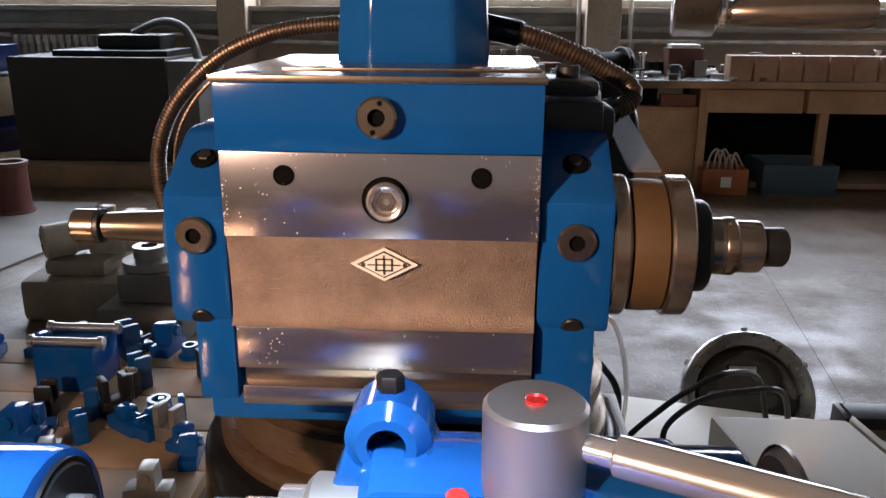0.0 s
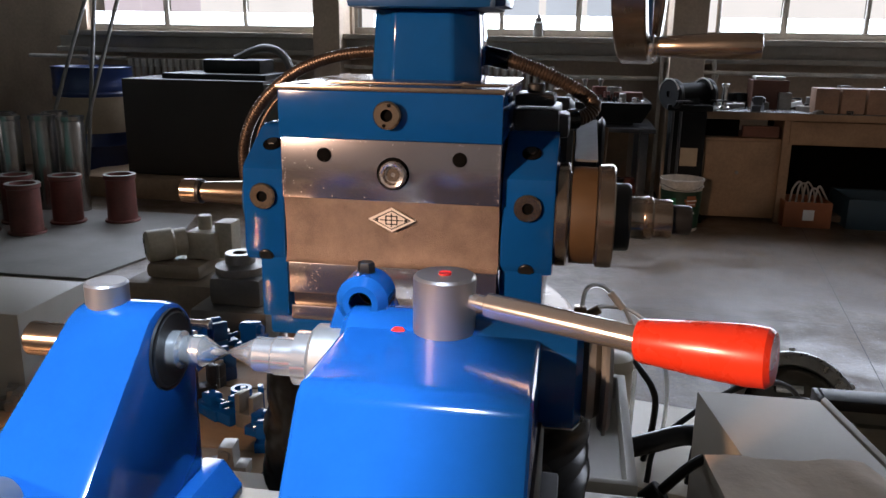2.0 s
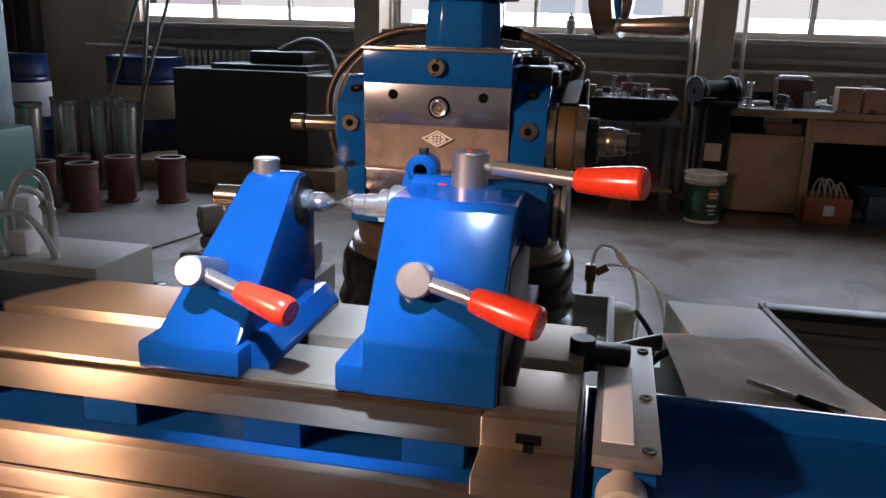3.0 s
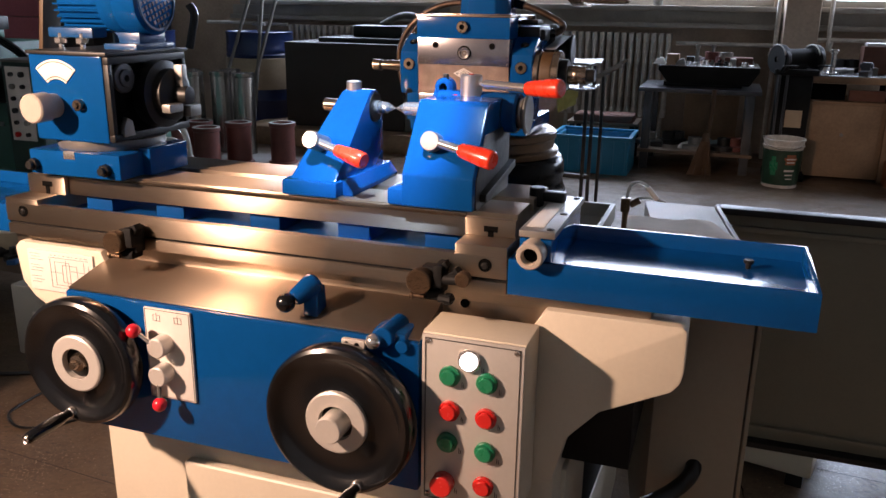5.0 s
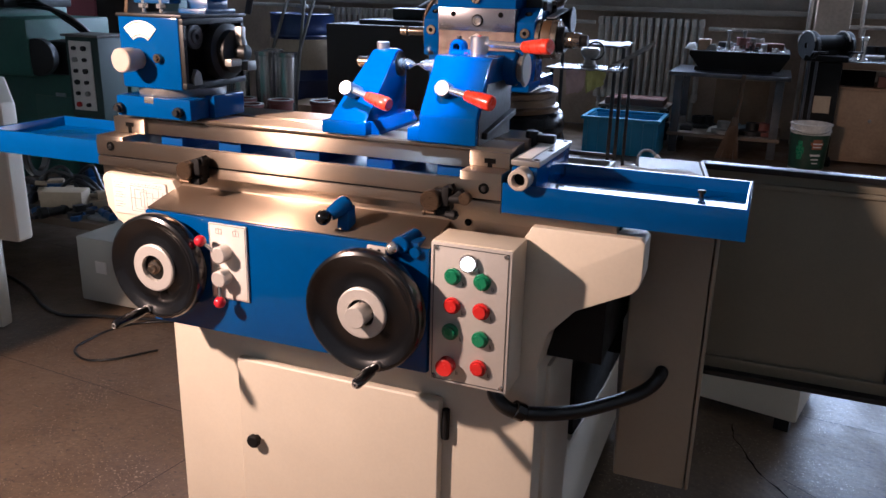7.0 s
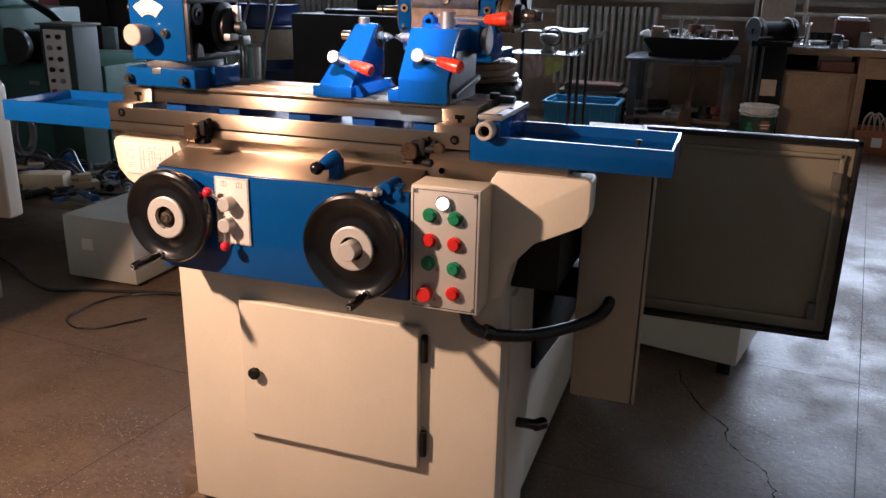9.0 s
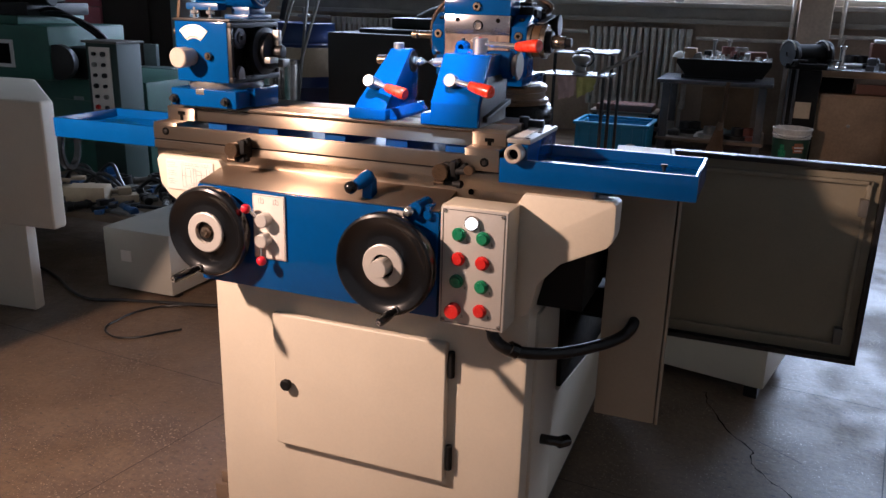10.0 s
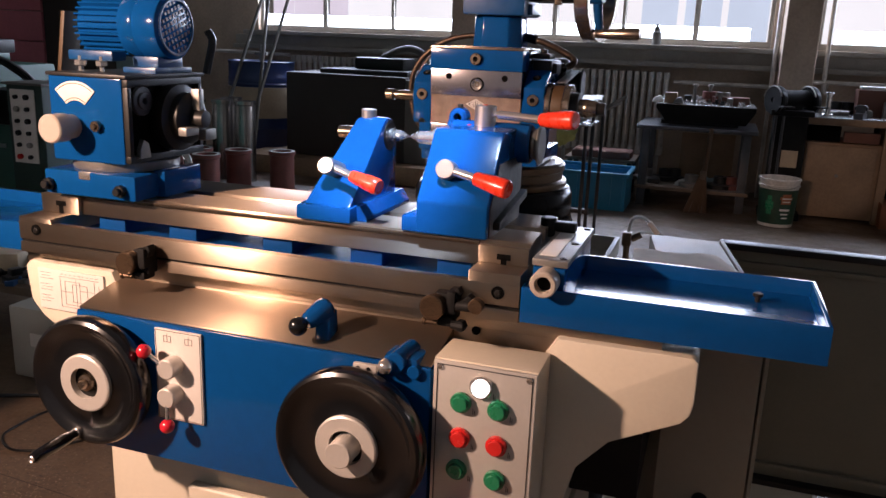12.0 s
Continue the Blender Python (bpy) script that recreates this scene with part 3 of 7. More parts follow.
part("door_knob", lathe([(0, -0.018), (0.010, -0.018), (0.0125, -0.016), (0.0125, -0.009), (0.010, -0.007), (0.007, -0.006), (0.007, 0.0)], (0.102, 0.101, 0.386), (0, 1, 0), 9), MATTE, door, "black fluted knob")
for z in (0.290, 0.492):
    part("hinge", rod((0.459, 0.112, z - 0.027), (0.459, 0.112, z + 0.027), 0.0065, seg=12), MATTE, door)
for x, y in ((-0.115, 0.13), (0.565, 0.125)):
    part("levelling_wedge", prism([(x, 0.0), (x + 0.07, 0.0), (x + 0.07, 0.030), (x, 0.014)], "y", y, y + 0.06, 0.002), DKWOOD, machine, "dark wooden levelling wedge")
solid("wooden_block", join(box(-0.150, 0.16, 0.0, -0.0865, 0.27, 0.045, 0.004), box(-0.138, 0.17, 0.045, -0.0875, 0.25, 0.075, 0.004)), DKWOOD, "stacked dark wooden blocks beside the machine foot", "block")
part("tray_bracket", box(0.655, 0.14, 0.838, 0.705, 0.24, 0.858, 0.003), MATTE, machine, "black bracket under the slideway end")
side = part("side_cover", box(0.603, 0.17, 0.10, 0.612, 0.34, 0.60, 0.004), CREAM, machine, "cream side cover")
part("side_handle", join(rod((0.611, 0.242, 0.300), (0.660, 0.242, 0.302), 0.0105), rod((0.650, 0.238, 0.302), (0.664, 0.262, 0.298), 0.0125)), BLACK, side, "short black handle")

# blue apron with its steel top
part("apron", box(-0.05, 0.037, 0.614, 0.455, 0.125, 0.808, 0.004), BLUE, machine, "glossy blue apron")
part("saddle_top", prism([(0.041, 0.8085), (0.041, 0.811), (0.13, 0.832), (0.13, 0.8085)], "x", -0.048, 0.454, 0.001), STEEL, machine, "bright ground steel saddle top")
part("slideway", join(box(-0.21, 0.120, 0.836, 0.703, 0.30, 0.858, 0.0015), box(-0.05, 0.124, 0.815, 0.585, 0.20, 0.838)), STEEL, machine, "long ground steel slideway")
for x in (0.483,):
    part("oil_hole", ring((x, 0.1202, 0.832), (0, -1, 0), 0.0055, 0.0, 0.0008, 20), HOLE, machine)


def handwheel(cx, cy, cz, R, hub, grip_angle, grip_len):
    """Dished wheel; cy is the hub's front."""
    w = part("handwheel", lathe([(0.034, 0.008), (0.050, 0.0125), (R - 0.024, 0.0125), (R - 0.017, 0.009), (R - 0.011, 0.0045), (R - 0.006, 0.003), (R - 0.002, 0.0055), (R, 0.011), (R, 0.022), (R - 0.002, 0.029), (R - 0.006, 0.033), (R - 0.012, 0.034), (R - 0.018, 0.030), (0.034, 0.026), (0.034, 0.008)],
                                (cx, cy, cz), (0, 1, 0), 64), BLACK, machine, "glossy black dished handwheel")
    part("hub", lathe([(0.0215, 0.003), (0.037, 0.003), (0.0390, 0.0045), (0.0390, 0.014), (0.0215, 0.014), (0.0215, 0.003)], (cx, cy, cz), (0, 1, 0), 48), ALU, w, "pale machined hub ring")
    # Matte black disc deepens the shade at the bottom of the hub.
    part("hub_well", lathe([(0, 0.012), (0.0218, 0.012), (0.0218, 0.024), (0, 0.024)], (cx, cy, cz), (0, 1, 0), 32), MATTE, w)
    part("shaft", rod((cx, cy + 0.02, cz), (cx, 0.05, cz), 0.016), STEEL, w)
    if hub:
        part("boss", lathe([(0, -0.017), (0.0150, -0.017), (0.0162, -0.0155), (0.0162, 0.013), (0, 0.013)], (cx, cy, cz), (0, 1, 0), 36), ALU, w, "pale round hub boss")
    else:
        part("nut", lathe([(0, -0.004), (0.0048, -0.004), (0.0065, 0.0), (0.0065, 0.004), (0.011, 0.005), (0.0125, 0.013), (0, 0.013)], (cx, cy, cz), (0, 1, 0), 24), GRIPST, w)
    a = radians(grip_angle)
    gx, gz = cx + (R - 0.012) * math.cos(a), cz + (R - 0.012) * math.sin(a)
    g = part("crank_grip", lathe([(0, 0), (0.005, 0), (0.0062, -0.006), (0.0062, -0.014), (0.0080, -0.022), (0.0088, -grip_len * 0.55), (0.0078, -grip_len + 0.004), (0.006, -grip_len), (0, -grip_len)], (gx, cy + 0.006, gz), (0, 1, 0), 20), BLACK, w)
    part("grip_screw", ring((gx, cy + 0.006 - grip_len - 0.0008, gz), (0, -1, 0), 0.0045, 0.002, 0.0012, 16), CHROME, g)
    part("grip_collar", rod((gx, cy + 0.008, gz), (gx, cy, gz), 0.0072, seg=16), CHROME, g)
    return w


handwheel(-0.006, -0.008, 0.725, 0.0875, False, -104, 0.078)
handwheel(0.369, -0.012, 0.713, 0.0940, True, -72, 0.068)

plate = part("lever_plate", box(0.078, 0.033, 0.678, 0.148, 0.0372, 0.803, 0.001), IVORY, machine, "ivory plate with two selector levers")
for cx, cz, bx, bz in ((0.108, 0.757, 0.078, 0.778), (0.106, 0.717, 0.108, 0.680)):
    k = part("selector_knob", rod((cx, 0.034, cz), (cx, 0.012, cz), 0.0135, seg=28), ALU, plate)
    part("lever_arm", rod((cx, 0.016, cz), (bx, 0.012, bz), 0.003, seg=10), CHROME, k)
    part("lever_ball", ball((bx, 0.011, bz), 0.0095), BALLRED, k, "glossy red ball")
part("border_line", join(box(0.0795, 0.0325, 0.6795, 0.0801, 0.0330, 0.8015), box(0.1459, 0.0325, 0.6795, 0.1465, 0.0330, 0.8015), box(0.0801, 0.0325, 0.8009, 0.1459, 0.0330, 0.8015), box(0.0801, 0.0325, 0.6795, 0.1459, 0.0330, 0.6801)), INK, plate)
for dx in (0.014, 0.046):
    x = 0.078 + dx
    part("printed_mark", join(box(x, 0.0325, 0.786, x + 0.011, 0.0329, 0.7866), box(x, 0.0325, 0.794, x + 0.011, 0.0329, 0.7946), box(x, 0.0325, 0.7866, x + 0.0006, 0.0329, 0.794), box(x + 0.0104, 0.0325, 0.7866, x + 0.011, 0.0329, 0.794), box(x + 0.005, 0.0325, 0.7866, x + 0.0056, 0.0329, 0.7975)), PRINT, plate)
chart = part("chart_plate", box(-0.178, 0.1045, 0.772, -0.062, 0.1082, 0.833, 0.0005), IVORY, machine, "ivory diagram plate with fine printed lines")
_rng = random.Random(7)
_m = []
for k in range(12):
    if k % 4 != 3:
        _m.append(box(-0.174 + 0.003 * (k % 2), 0.104, 0.827 - 0.0043 * k, -0.158 + _rng.uniform(0, 0.012), 0.1044, 0.8275 - 0.0043 * k))
for k, (x, z) in enumerate(((-0.138, 0.779), (-0.130, 0.783), (-0.117, 0.788), (-0.110, 0.779), (-0.104, 0.783), (-0.091, 0.788), (-0.078, 0.783), (-0.070, 0.779))):
    _m.append(box(x, 0.104, z, x + 0.0005, 0.1044, 0.822 - 0.004 * (k % 3)))
for x0, x1, z in ((-0.138, -0.070, 0.779), (-0.130, -0.104, 0.783), (-0.130, -0.104, 0.818), (-0.117, -0.091, 0.788), (-0.104, -0.078, 0.806), (-0.117, -0.091, 0.814), (-0.140, -0.07, 0.824), (-0.091, -0.070, 0.797), (-0.138, -0.117, 0.802)):
    _m.append(box(x0, 0.104, z, x1, 0.1044, z + 0.0005))
for k in range(9):
    x = -0.136 + 0.0075 * k
    _m.append(box(x, 0.104, 0.8275, x + _rng.uniform(0.002, 0.005), 0.1044, 0.8283))
part("printed_diagram", join(*_m), PRINT, chart)

# small blue lever on the saddle and the clamp block beside the handwheel
lev = part("feed_lever", join(lathe([(0, 0), (0.0085, 0), (0.0105, 0.003), (0.0145, 0.026), (0.0140, 0.033), (0.0105, 0.037), (0, 0.038)], (0.291, 0.044, 0.838), (0.45, 0.80, 0.42), 28),
                              prism([(0.054, 0.812), (0.056, 0.840), (0.068, 0.852), (0.078, 0.850), (0.082, 0.818)], "x", 0.297, 0.317, 0.004)), BLUE, machine, "short tapered blue feed lever")
part("lever_ball", ball((0.286, 0.034, 0.836), 0.0118), BLACK, lev)
clamp = part("clamp_block", join(box(0.396, 0.034, 0.797, 0.440, 0.075, 0.818, 0.006), rod((0.414, 0.028, 0.812), (0.418, 0.075, 0.814), 0.0125), rod((0.436, 0.030, 0.803), (0.436, 0.05, 0.803), 0.008)), BLUE, machine, "blue clamp block on the apron corner")
part("ball_nut", ball((0.404, 0.024, 0.808), 0.0095), CHROME, clamp)
part("index_plate", join(box(0.364, 0.021, 0.795, 0.394, 0.027, 0.808, 0.002)), ALU, clamp)
for x in (0.371, 0.384):
    part("index_hole", ring((x, 0.0208, 0.8015), (0, -1, 0), 0.0032, 0, 0.0006, 12), HOLE, clamp)

# hose from the control box to the cabinet
hose = part("cable_hose", tube([(0.545, 0.09, 0.60), (0.552, 0.08, 0.575), (0.585, 0.09, 0.553), (0.65, 0.16, 0.532), (0.71, 0.235, 0.528), (0.75, 0.28, 0.537), (0.768, 0.295, 0.56), (0.765, 0.33, 0.574)], 0.0115, 14, 8), RUBBER, machine, "thick black cable hose")
part("hose_collar", join(rod((0.578, 0.086, 0.559), (0.592, 0.096, 0.550), 0.0145), rod((0.545, 0.09, 0.585), (0.545, 0.09, 0.612), 0.0145)), BLACK, hose)

# bellows and turntable that carry the wheel head
BX, BY = 0.385, 0.535
_p = [(0.10, 0.50), (0.128, 0.50)]
for k in range(20):
    z = 0.508 + k * 0.0195
    w = 0.0015 * math.sin(k * 2.3)
    _p += [(0.1250, z), (0.1345 + w, z + 0.0065), (0.1368 + w, z + 0.0095), (0.1350 + w, z + 0.0125)]
_p += [(0.130, 0.905), (0.1325, 0.915), (0.1315, 0.935), (0.127, 0.944), (0.12, 0.948), (0.0, 0.948)]
part("bellows", lathe(_p, (BX, BY, 0), UP, 56), BELLOWS, machine, "shiny black folded rubber bellows")
part("turntable_ring", lathe([(0.0, 0.944), (0.119, 0.944), (0.121, 0.947), (0.121, 0.955), (0.118, 0.958), (0.114, 0.959), (0.114, 0.972), (0.117, 0.974), (0.117, 0.983), (0.112, 0.987), (0, 0.987)], (BX, BY, 0), UP, 64), BRONZE, machine, "dark bronze-toned steel turntable ring")

# ---- control box ----
cbox = thing("control_box", "cream control box with a plate of round buttons", "control box", (0.518, 0.07, 0.61))
part("housing", box(0.458, 0.040, 0.606, 0.580, 0.106, 0.824, 0.003), CREAM, cbox)
face = part("faceplate", box(0.459, 0.036, 0.608, 0.579, 0.0402, 0.822, 0.0008), ALU, cbox, "satin aluminium faceplate")
part("border_line", join(box(0.463, 0.0352, 0.6115, 0.464, 0.0358, 0.8185), box(0.574, 0.0352, 0.6115, 0.575, 0.0358, 0.8185), box(0.464, 0.0352, 0.8175, 0.574, 0.0358, 0.8185), box(0.464, 0.0352, 0.6115, 0.574, 0.0358, 0.6125)), INK, face)
for x, z in ((0.467, 0.8145), (0.571, 0.8145), (0.467, 0.6155), (0.571, 0.6155)):
    s = part("screw", lathe([(0, -0.002), (0.0028, -0.002), (0.0042, 0), (0, 0)], (x, 0.0358, z), (0, 1, 0), 14), CHROME, face)
    part("screw_slot", box(x - 0.003, 0.0334, z - 0.0004, x + 0.003, 0.0337, z + 0.0004), INK, s)
BUTTONS = [(0.517, 0.7985, LAMPW, "lit_lamp", 0.0125), (0.494, 0.776, GREEN, "push_button", 0.0115), (0.538, 0.774, GREEN, "push_button", 0.0115),
           (0.494, 0.732, RED, "push_button", 0.0115), (0.538, 0.730, RED, "push_button", 0.0115), (0.492, 0.691, GREEN, "push_button", 0.0115),
           (0.538, 0.687, GREEN, "push_button", 0.0115), (0.488, 0.637, RED, "stop_button", 0.0168), (0.537, 0.642, RED, "push_button", 0.0115)]
for x, z, m, n, r in BUTTONS:
    d = 0.014 if n == "stop_button" else 0.009
    b = part(n, lathe([(0, -d - 0.001), (r * 0.72, -d - 0.001), (r * 0.8, -d), (r * 0.82, 0), (0, 0)], (x, 0.0355, z), (0, 1, 0), 28), m, cbox,
             {"lit_lamp": "glowing white pilot lamp", "stop_button": "large red stop button"}.get(n, ""))
    if n != "stop_button":
        part("bezel", ring((x, 0.0358, z), (0, -1, 0), r * 1.08, r * 0.82, 0.006, 28), CHROME if m is LAMPW else m, b)
    for k in range(2):
        part("printed_mark", box(x + 0.0135 + 0.002 * k, 0.0353, z - 0.0135, x + 0.0143 + 0.002 * k, 0.0358, z - 0.0065 - 0.002 * k), INK, face)

# ---- worktable ----
table = thing("worktable", "long ground steel worktable with blue end trays", "worktable", (0.18, 0.2, 0.858))
low = part("lower_table", prism([(0.092, 0.8585), (0.092, 0.8735), (0.0965, 0.8737), (0.0965, 0.8773), (0.092, 0.8775), (0.092, 0.9035), (0.104, 0.9035), (0.104, 0.8835), (0.286, 0.8835), (0.286, 0.8880), (0.30, 0.8880), (0.30, 0.8585)], "x", -0.192, 0.541, 0.001), STEEL, table, "ground steel lower table")
# Black strip deepens the shade inside the groove.
part("groove_shade", box(-0.1915, 0.0950, 0.8741, 0.5405, 0.0968, 0.8769), MATTE, table, "black strip deepening the shade of the table groove")
part("end_block", box(0.478, 0.0925, 0.8835, 0.5405, 0.2995, 0.9160, 0.001), STEEL, table)
part("end_block", box(-0.1915, 0.0925, 0.8835, -0.135, 0.2995, 0.9105, 0.001), STEEL, table)
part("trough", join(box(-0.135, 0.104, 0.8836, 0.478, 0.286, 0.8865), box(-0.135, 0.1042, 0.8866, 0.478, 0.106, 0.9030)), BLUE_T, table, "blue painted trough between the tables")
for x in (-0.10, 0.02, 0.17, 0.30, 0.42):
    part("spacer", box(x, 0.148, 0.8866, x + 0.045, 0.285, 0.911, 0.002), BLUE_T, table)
up = part("upper_table", join(box(-0.182, 0.138, 0.911, 0.54, 0.204, 0.944, 0.001), box(-0.182, 0.226, 0.911, 0.54, 0.306, 0.944, 0.001), box(-0.182, 0.2, 0.911, 0.54, 0.23, 0.928),
                              box(-0.186, 0.131, 0.9105, -0.12, 0.14, 0.938, 0.001), box(0.478, 0.131, 0.9165, 0.540, 0.14, 0.938, 0.001)), STEEL, table, "ground steel upper table with slots")
part("edge_strip", box(-0.12, 0.1345, 0.936, 0.478, 0.1378, 0.9415, 0.0006), BRASS, table)
# Black T-shaped plates paint the shade of the slots.
for x in (0.510, -0.151):
    part("tee_slot", join(box(x - 0.0035, 0.1302, 0.911, x + 0.0035, 0.1325, 0.924), box(x - 0.0085, 0.1302, 0.922, x + 0.0085, 0.1325, 0.929)), HOLE, up)
for x in (-0.161, 0.515):
    part("end_hole", join(ring((x, 0.0917, 0.893), (0, -1, 0), 0.0078, 0, 0.0006, 24)), HOLE, low)
    part("screw_head", lathe([(0, -0.002), (0.003, -0.002), (0.0045, -0.001), (0.0045, 0.0)], (x, 0.0912, 0.8925), (0, 1, 0), 6), DARK, low)


def stop_dog(cx, long):
    d = part("stop_dog", join(box(cx - 0.004, 0.074, 0.858, cx + 0.024, 0.093, 0.889, 0.003), box(cx + 0.014, 0.064, 0.868, cx + 0.025, 0.092, 0.895, 0.003), box(cx - 0.002, 0.069, 0.850, cx + 0.020, 0.092, 0.862, 0.003), prism([(cx + 0.012, 0.886), (cx + 0.026, 0.899), (cx + 0.030, 0.892), (cx + 0.024, 0.88)], "y", 0.070, 0.084, 0.0015)), MATTE, table, "black stop dog clamped to the table edge")
    part("knurled_knob", lathe([(0, 0), (0.0135, 0), (0.0150, 0.0015), (0.0150, 0.014), (0.0135, 0.016), (0, 0.016)], (cx - 0.002, 0.058, 0.874), (0, 1, 0), 32), BRONZE, d, "brown steel knob")
    part("adjusting_screw", join(rod((cx - 0.012, 0.066, 0.855), (cx + 0.004, 0.066, 0.855), 0.0032, seg=14), rod((cx - 0.014, 0.066, 0.855), (cx - 0.010, 0.066, 0.855), 0.0048, seg=14)), BRONZE, d)
    if long:
        part("trip_arm", join(rod((cx + 0.022, 0.072, 0.877), (cx + 0.046, 0.066, 0.880), 0.0062, seg=14), prism([(cx + 0.030, 0.884), (cx + 0.040, 0.893), (cx + 0.046, 0.888), (cx + 0.044, 0.878)], "y", 0.066, 0.080, 0.0015)), MATTE, d)
        part("trip_knob", rod((cx + 0.050, 0.060, 0.882), (cx + 0.050, 0.072, 0.882), 0.0088, seg=18), BRONZE, d)
        part("trip_bolt", join(rod((cx + 0.022, 0.064, 0.856), (cx + 0.038, 0.062, 0.856), 0.0052, seg=8), rod((cx + 0.032, 0.060, 0.856), (cx + 0.034, 0.07, 0.856), 0.007, seg=6)), MATTE, d)


stop_dog(0.018, False)
stop_dog(0.447, True)


def tray(x0, x1, y0, y1, z0, z1, label):
    t = part("end_tray", open_box(x0, y0, z0, x1, y1, z1, 0.006, z1 - 0.0190, 0.0012), BLUE, table, label)
    return t


tray(0.542, 0.871, 0.092, 0.278, 0.861, 0.9035, "shallow blue drip tray")
tray(-0.468, -0.193, 0.102, 0.290, 0.856, 0.897, "shallow blue drip tray")
brk = part("dresser_bracket", join(prism([(0.098, 0.87), (0.098, 0.928), (0.29, 0.928), (0.29, 0.87)], "x", 0.553, 0.590, 0.0015)), BLUE, table, "blue bracket block on the tray")
part("scale_bar", box(0.551, 0.10, 0.929, 0.5925, 0.292, 0.937, 0.001), GREYCAST, brk, "grey steel bar")
part("white_scale", box(0.556, 0.118, 0.9372, 0.576, 0.24, 0.9382, 0.0003), WHITE, brk)
part("round_boss", lathe([(0.0090, 0.012), (0.0090, 0.001), (0.0100, -0.001), (0.0140, -0.001), (0.0155, 0.001), (0.0155, 0.028), (0, 0.028)], (0.570, 0.075, 0.914), (0, 1, 0), 32), KNOB, brk, "pale round boss with a socket")
part("boss_socket", ring((0.570, 0.0865, 0.914), (0, -1, 0), 0.0091, 0, 0.001, 6, 0.0001), HOLE, brk)
for y in (0.112, 0.19, 0.28):
    part("cap_screw", ring((0.585, y, 0.937), UP, 0.0045, 0.002, 0.001, 16), DARK, brk)
part("pointer", join(box(0.545, 0.245, 0.937, 0.575, 0.262, 0.950, 0.003), rod((0.538, 0.25, 0.93), (0.538, 0.25, 0.955), 0.010)), DARK, brk)
part("blue_cap", rod((0.545, 0.292, 0.918), (0.575, 0.292, 0.918), 0.007), BLUE, brk)
solid("loose_screw", join(rod((0.803, 0.220, 0.8845), (0.803, 0.220, 0.8920), 0.0032, seg=12), rod((0.803, 0.220, 0.8910), (0.803, 0.220, 0.8955), 0.0060, seg=12)), DARK, "small black screw standing in the blue tray", "screw")


# ---- tailstocks ----
def arc(cy, cz, r, a0, a1, n=8):
    return [(cy + r * math.cos(radians(a0 + (a1 - a0) * k / n)), cz + r * math.sin(radians(a0 + (a1 - a0) * k / n))) for k in range(n + 1)]


def clamp_lever(parent, head0, head1, r, rod0, rod1, grip1, gr=0.0105):
    h = part("clamp_head", rod(head0, head1, r, seg=32, c=0.0012), CLAMP, parent, "satin steel clamp head")
    a, b, c = Vector(rod0), Vector(rod1), Vector(grip1)
    part("lever_rod", join(rod(a, a.lerp(b, 0.16), 0.0038, seg=18), rod(a.lerp(b, 0.12), b, 0.0056, seg=18)), CHROME, h, "polished lever rod")
    d = c - b
    part("lever_grip", lathe([(0, 0), (gr * 0.72, 0), (gr * 0.78, 0.002), (gr * 0.98, d.length * 0.55), (gr * 1.04, d.length * 0.82), (gr, d.length - 0.002), (gr * 0.85, d.length), (0, d.length)], b, d, 24), ORANGE, h, "orange-red tapered grip")


ts = thing("tailstock", "blue sprung tailstock with a sharp steel centre on the worktable", "tailstock", (0.27, 0.21, 0.944), "tailstocks on the worktable")
_top = arc(0.262, 1.038, 0.030, 118, 0)
bm = prism([(0.136, 0.962)] + _top + [(0.292, 0.962)], "x", 0.238, 0.304, 0.004)
for v in bm.verts:
    if v.co.x < 0.265:
        v.co.x += 0.024 * (v.co.z - 0.962) / 0.105
part("body", bm, BLUE, ts)
part("foot", join(box(0.231, 0.130, 0.944, 0.308, 0.30, 0.964, 0.003)), BLUE, ts)
part("side_rail", prism([(0.300, 0.9645), (0.312, 0.9645), (0.322, 0.950), (0.322, 0.944), (0.300, 0.944)], "y", 0.150, 0.30, 0.001), BLUE, ts)
q = part("quill", join(rod((0.303, 0.264, 1.044), (0.306, 0.264, 1.044), 0.0205, seg=28)), DARK, ts)
part("centre_point", lathe([(0, 0), (0.0095, 0), (0.0095, 0.007), (0.0075, 0.008), (0.0075, 0.011), (0.008, 0.012), (0.008, 0.018), (0.0076, 0.0181), (0, 0.032)], (0.304, 0.264, 1.044), (1, 0, 0), 28), CHROME, q, "pointed bright steel centre")
part("spindle_knob", join(rod((0.262, 0.264, 1.044), (0.248, 0.264, 1.044), 0.006), rod((0.250, 0.264, 1.044), (0.228, 0.264, 1.044), 0.0088)), BRASS, ts, "straw-coloured round knob")
part("top_pin", rod((0.274, 0.262, 1.064), (0.274, 0.262, 1.078), 0.0105, seg=32, c=0.0012), CLAMP, ts, "satin round pin on top")
clamp_lever(ts, (0.266, 0.185, 1.002), (0.2645, 0.146, 1.014), 0.0112, (0.270, 0.155, 1.011), (0.303, 0.146, 1.003), (0.345, 0.135, 0.994))

ts2 = thing("tailstock", "larger blue tailstock with a lever quill and orange grips", "tailstock", (0.44, 0.21, 0.944), "tailstocks on the worktable")
part("body", prism([(0.128, 0.944), (0.128, 0.984), (0.186, 1.064), (0.192, 1.067), (0.288, 1.067), (0.294, 1.060), (0.294, 0.944)], "x", 0.397, 0.488, 0.004, 3), BLUE, ts2)
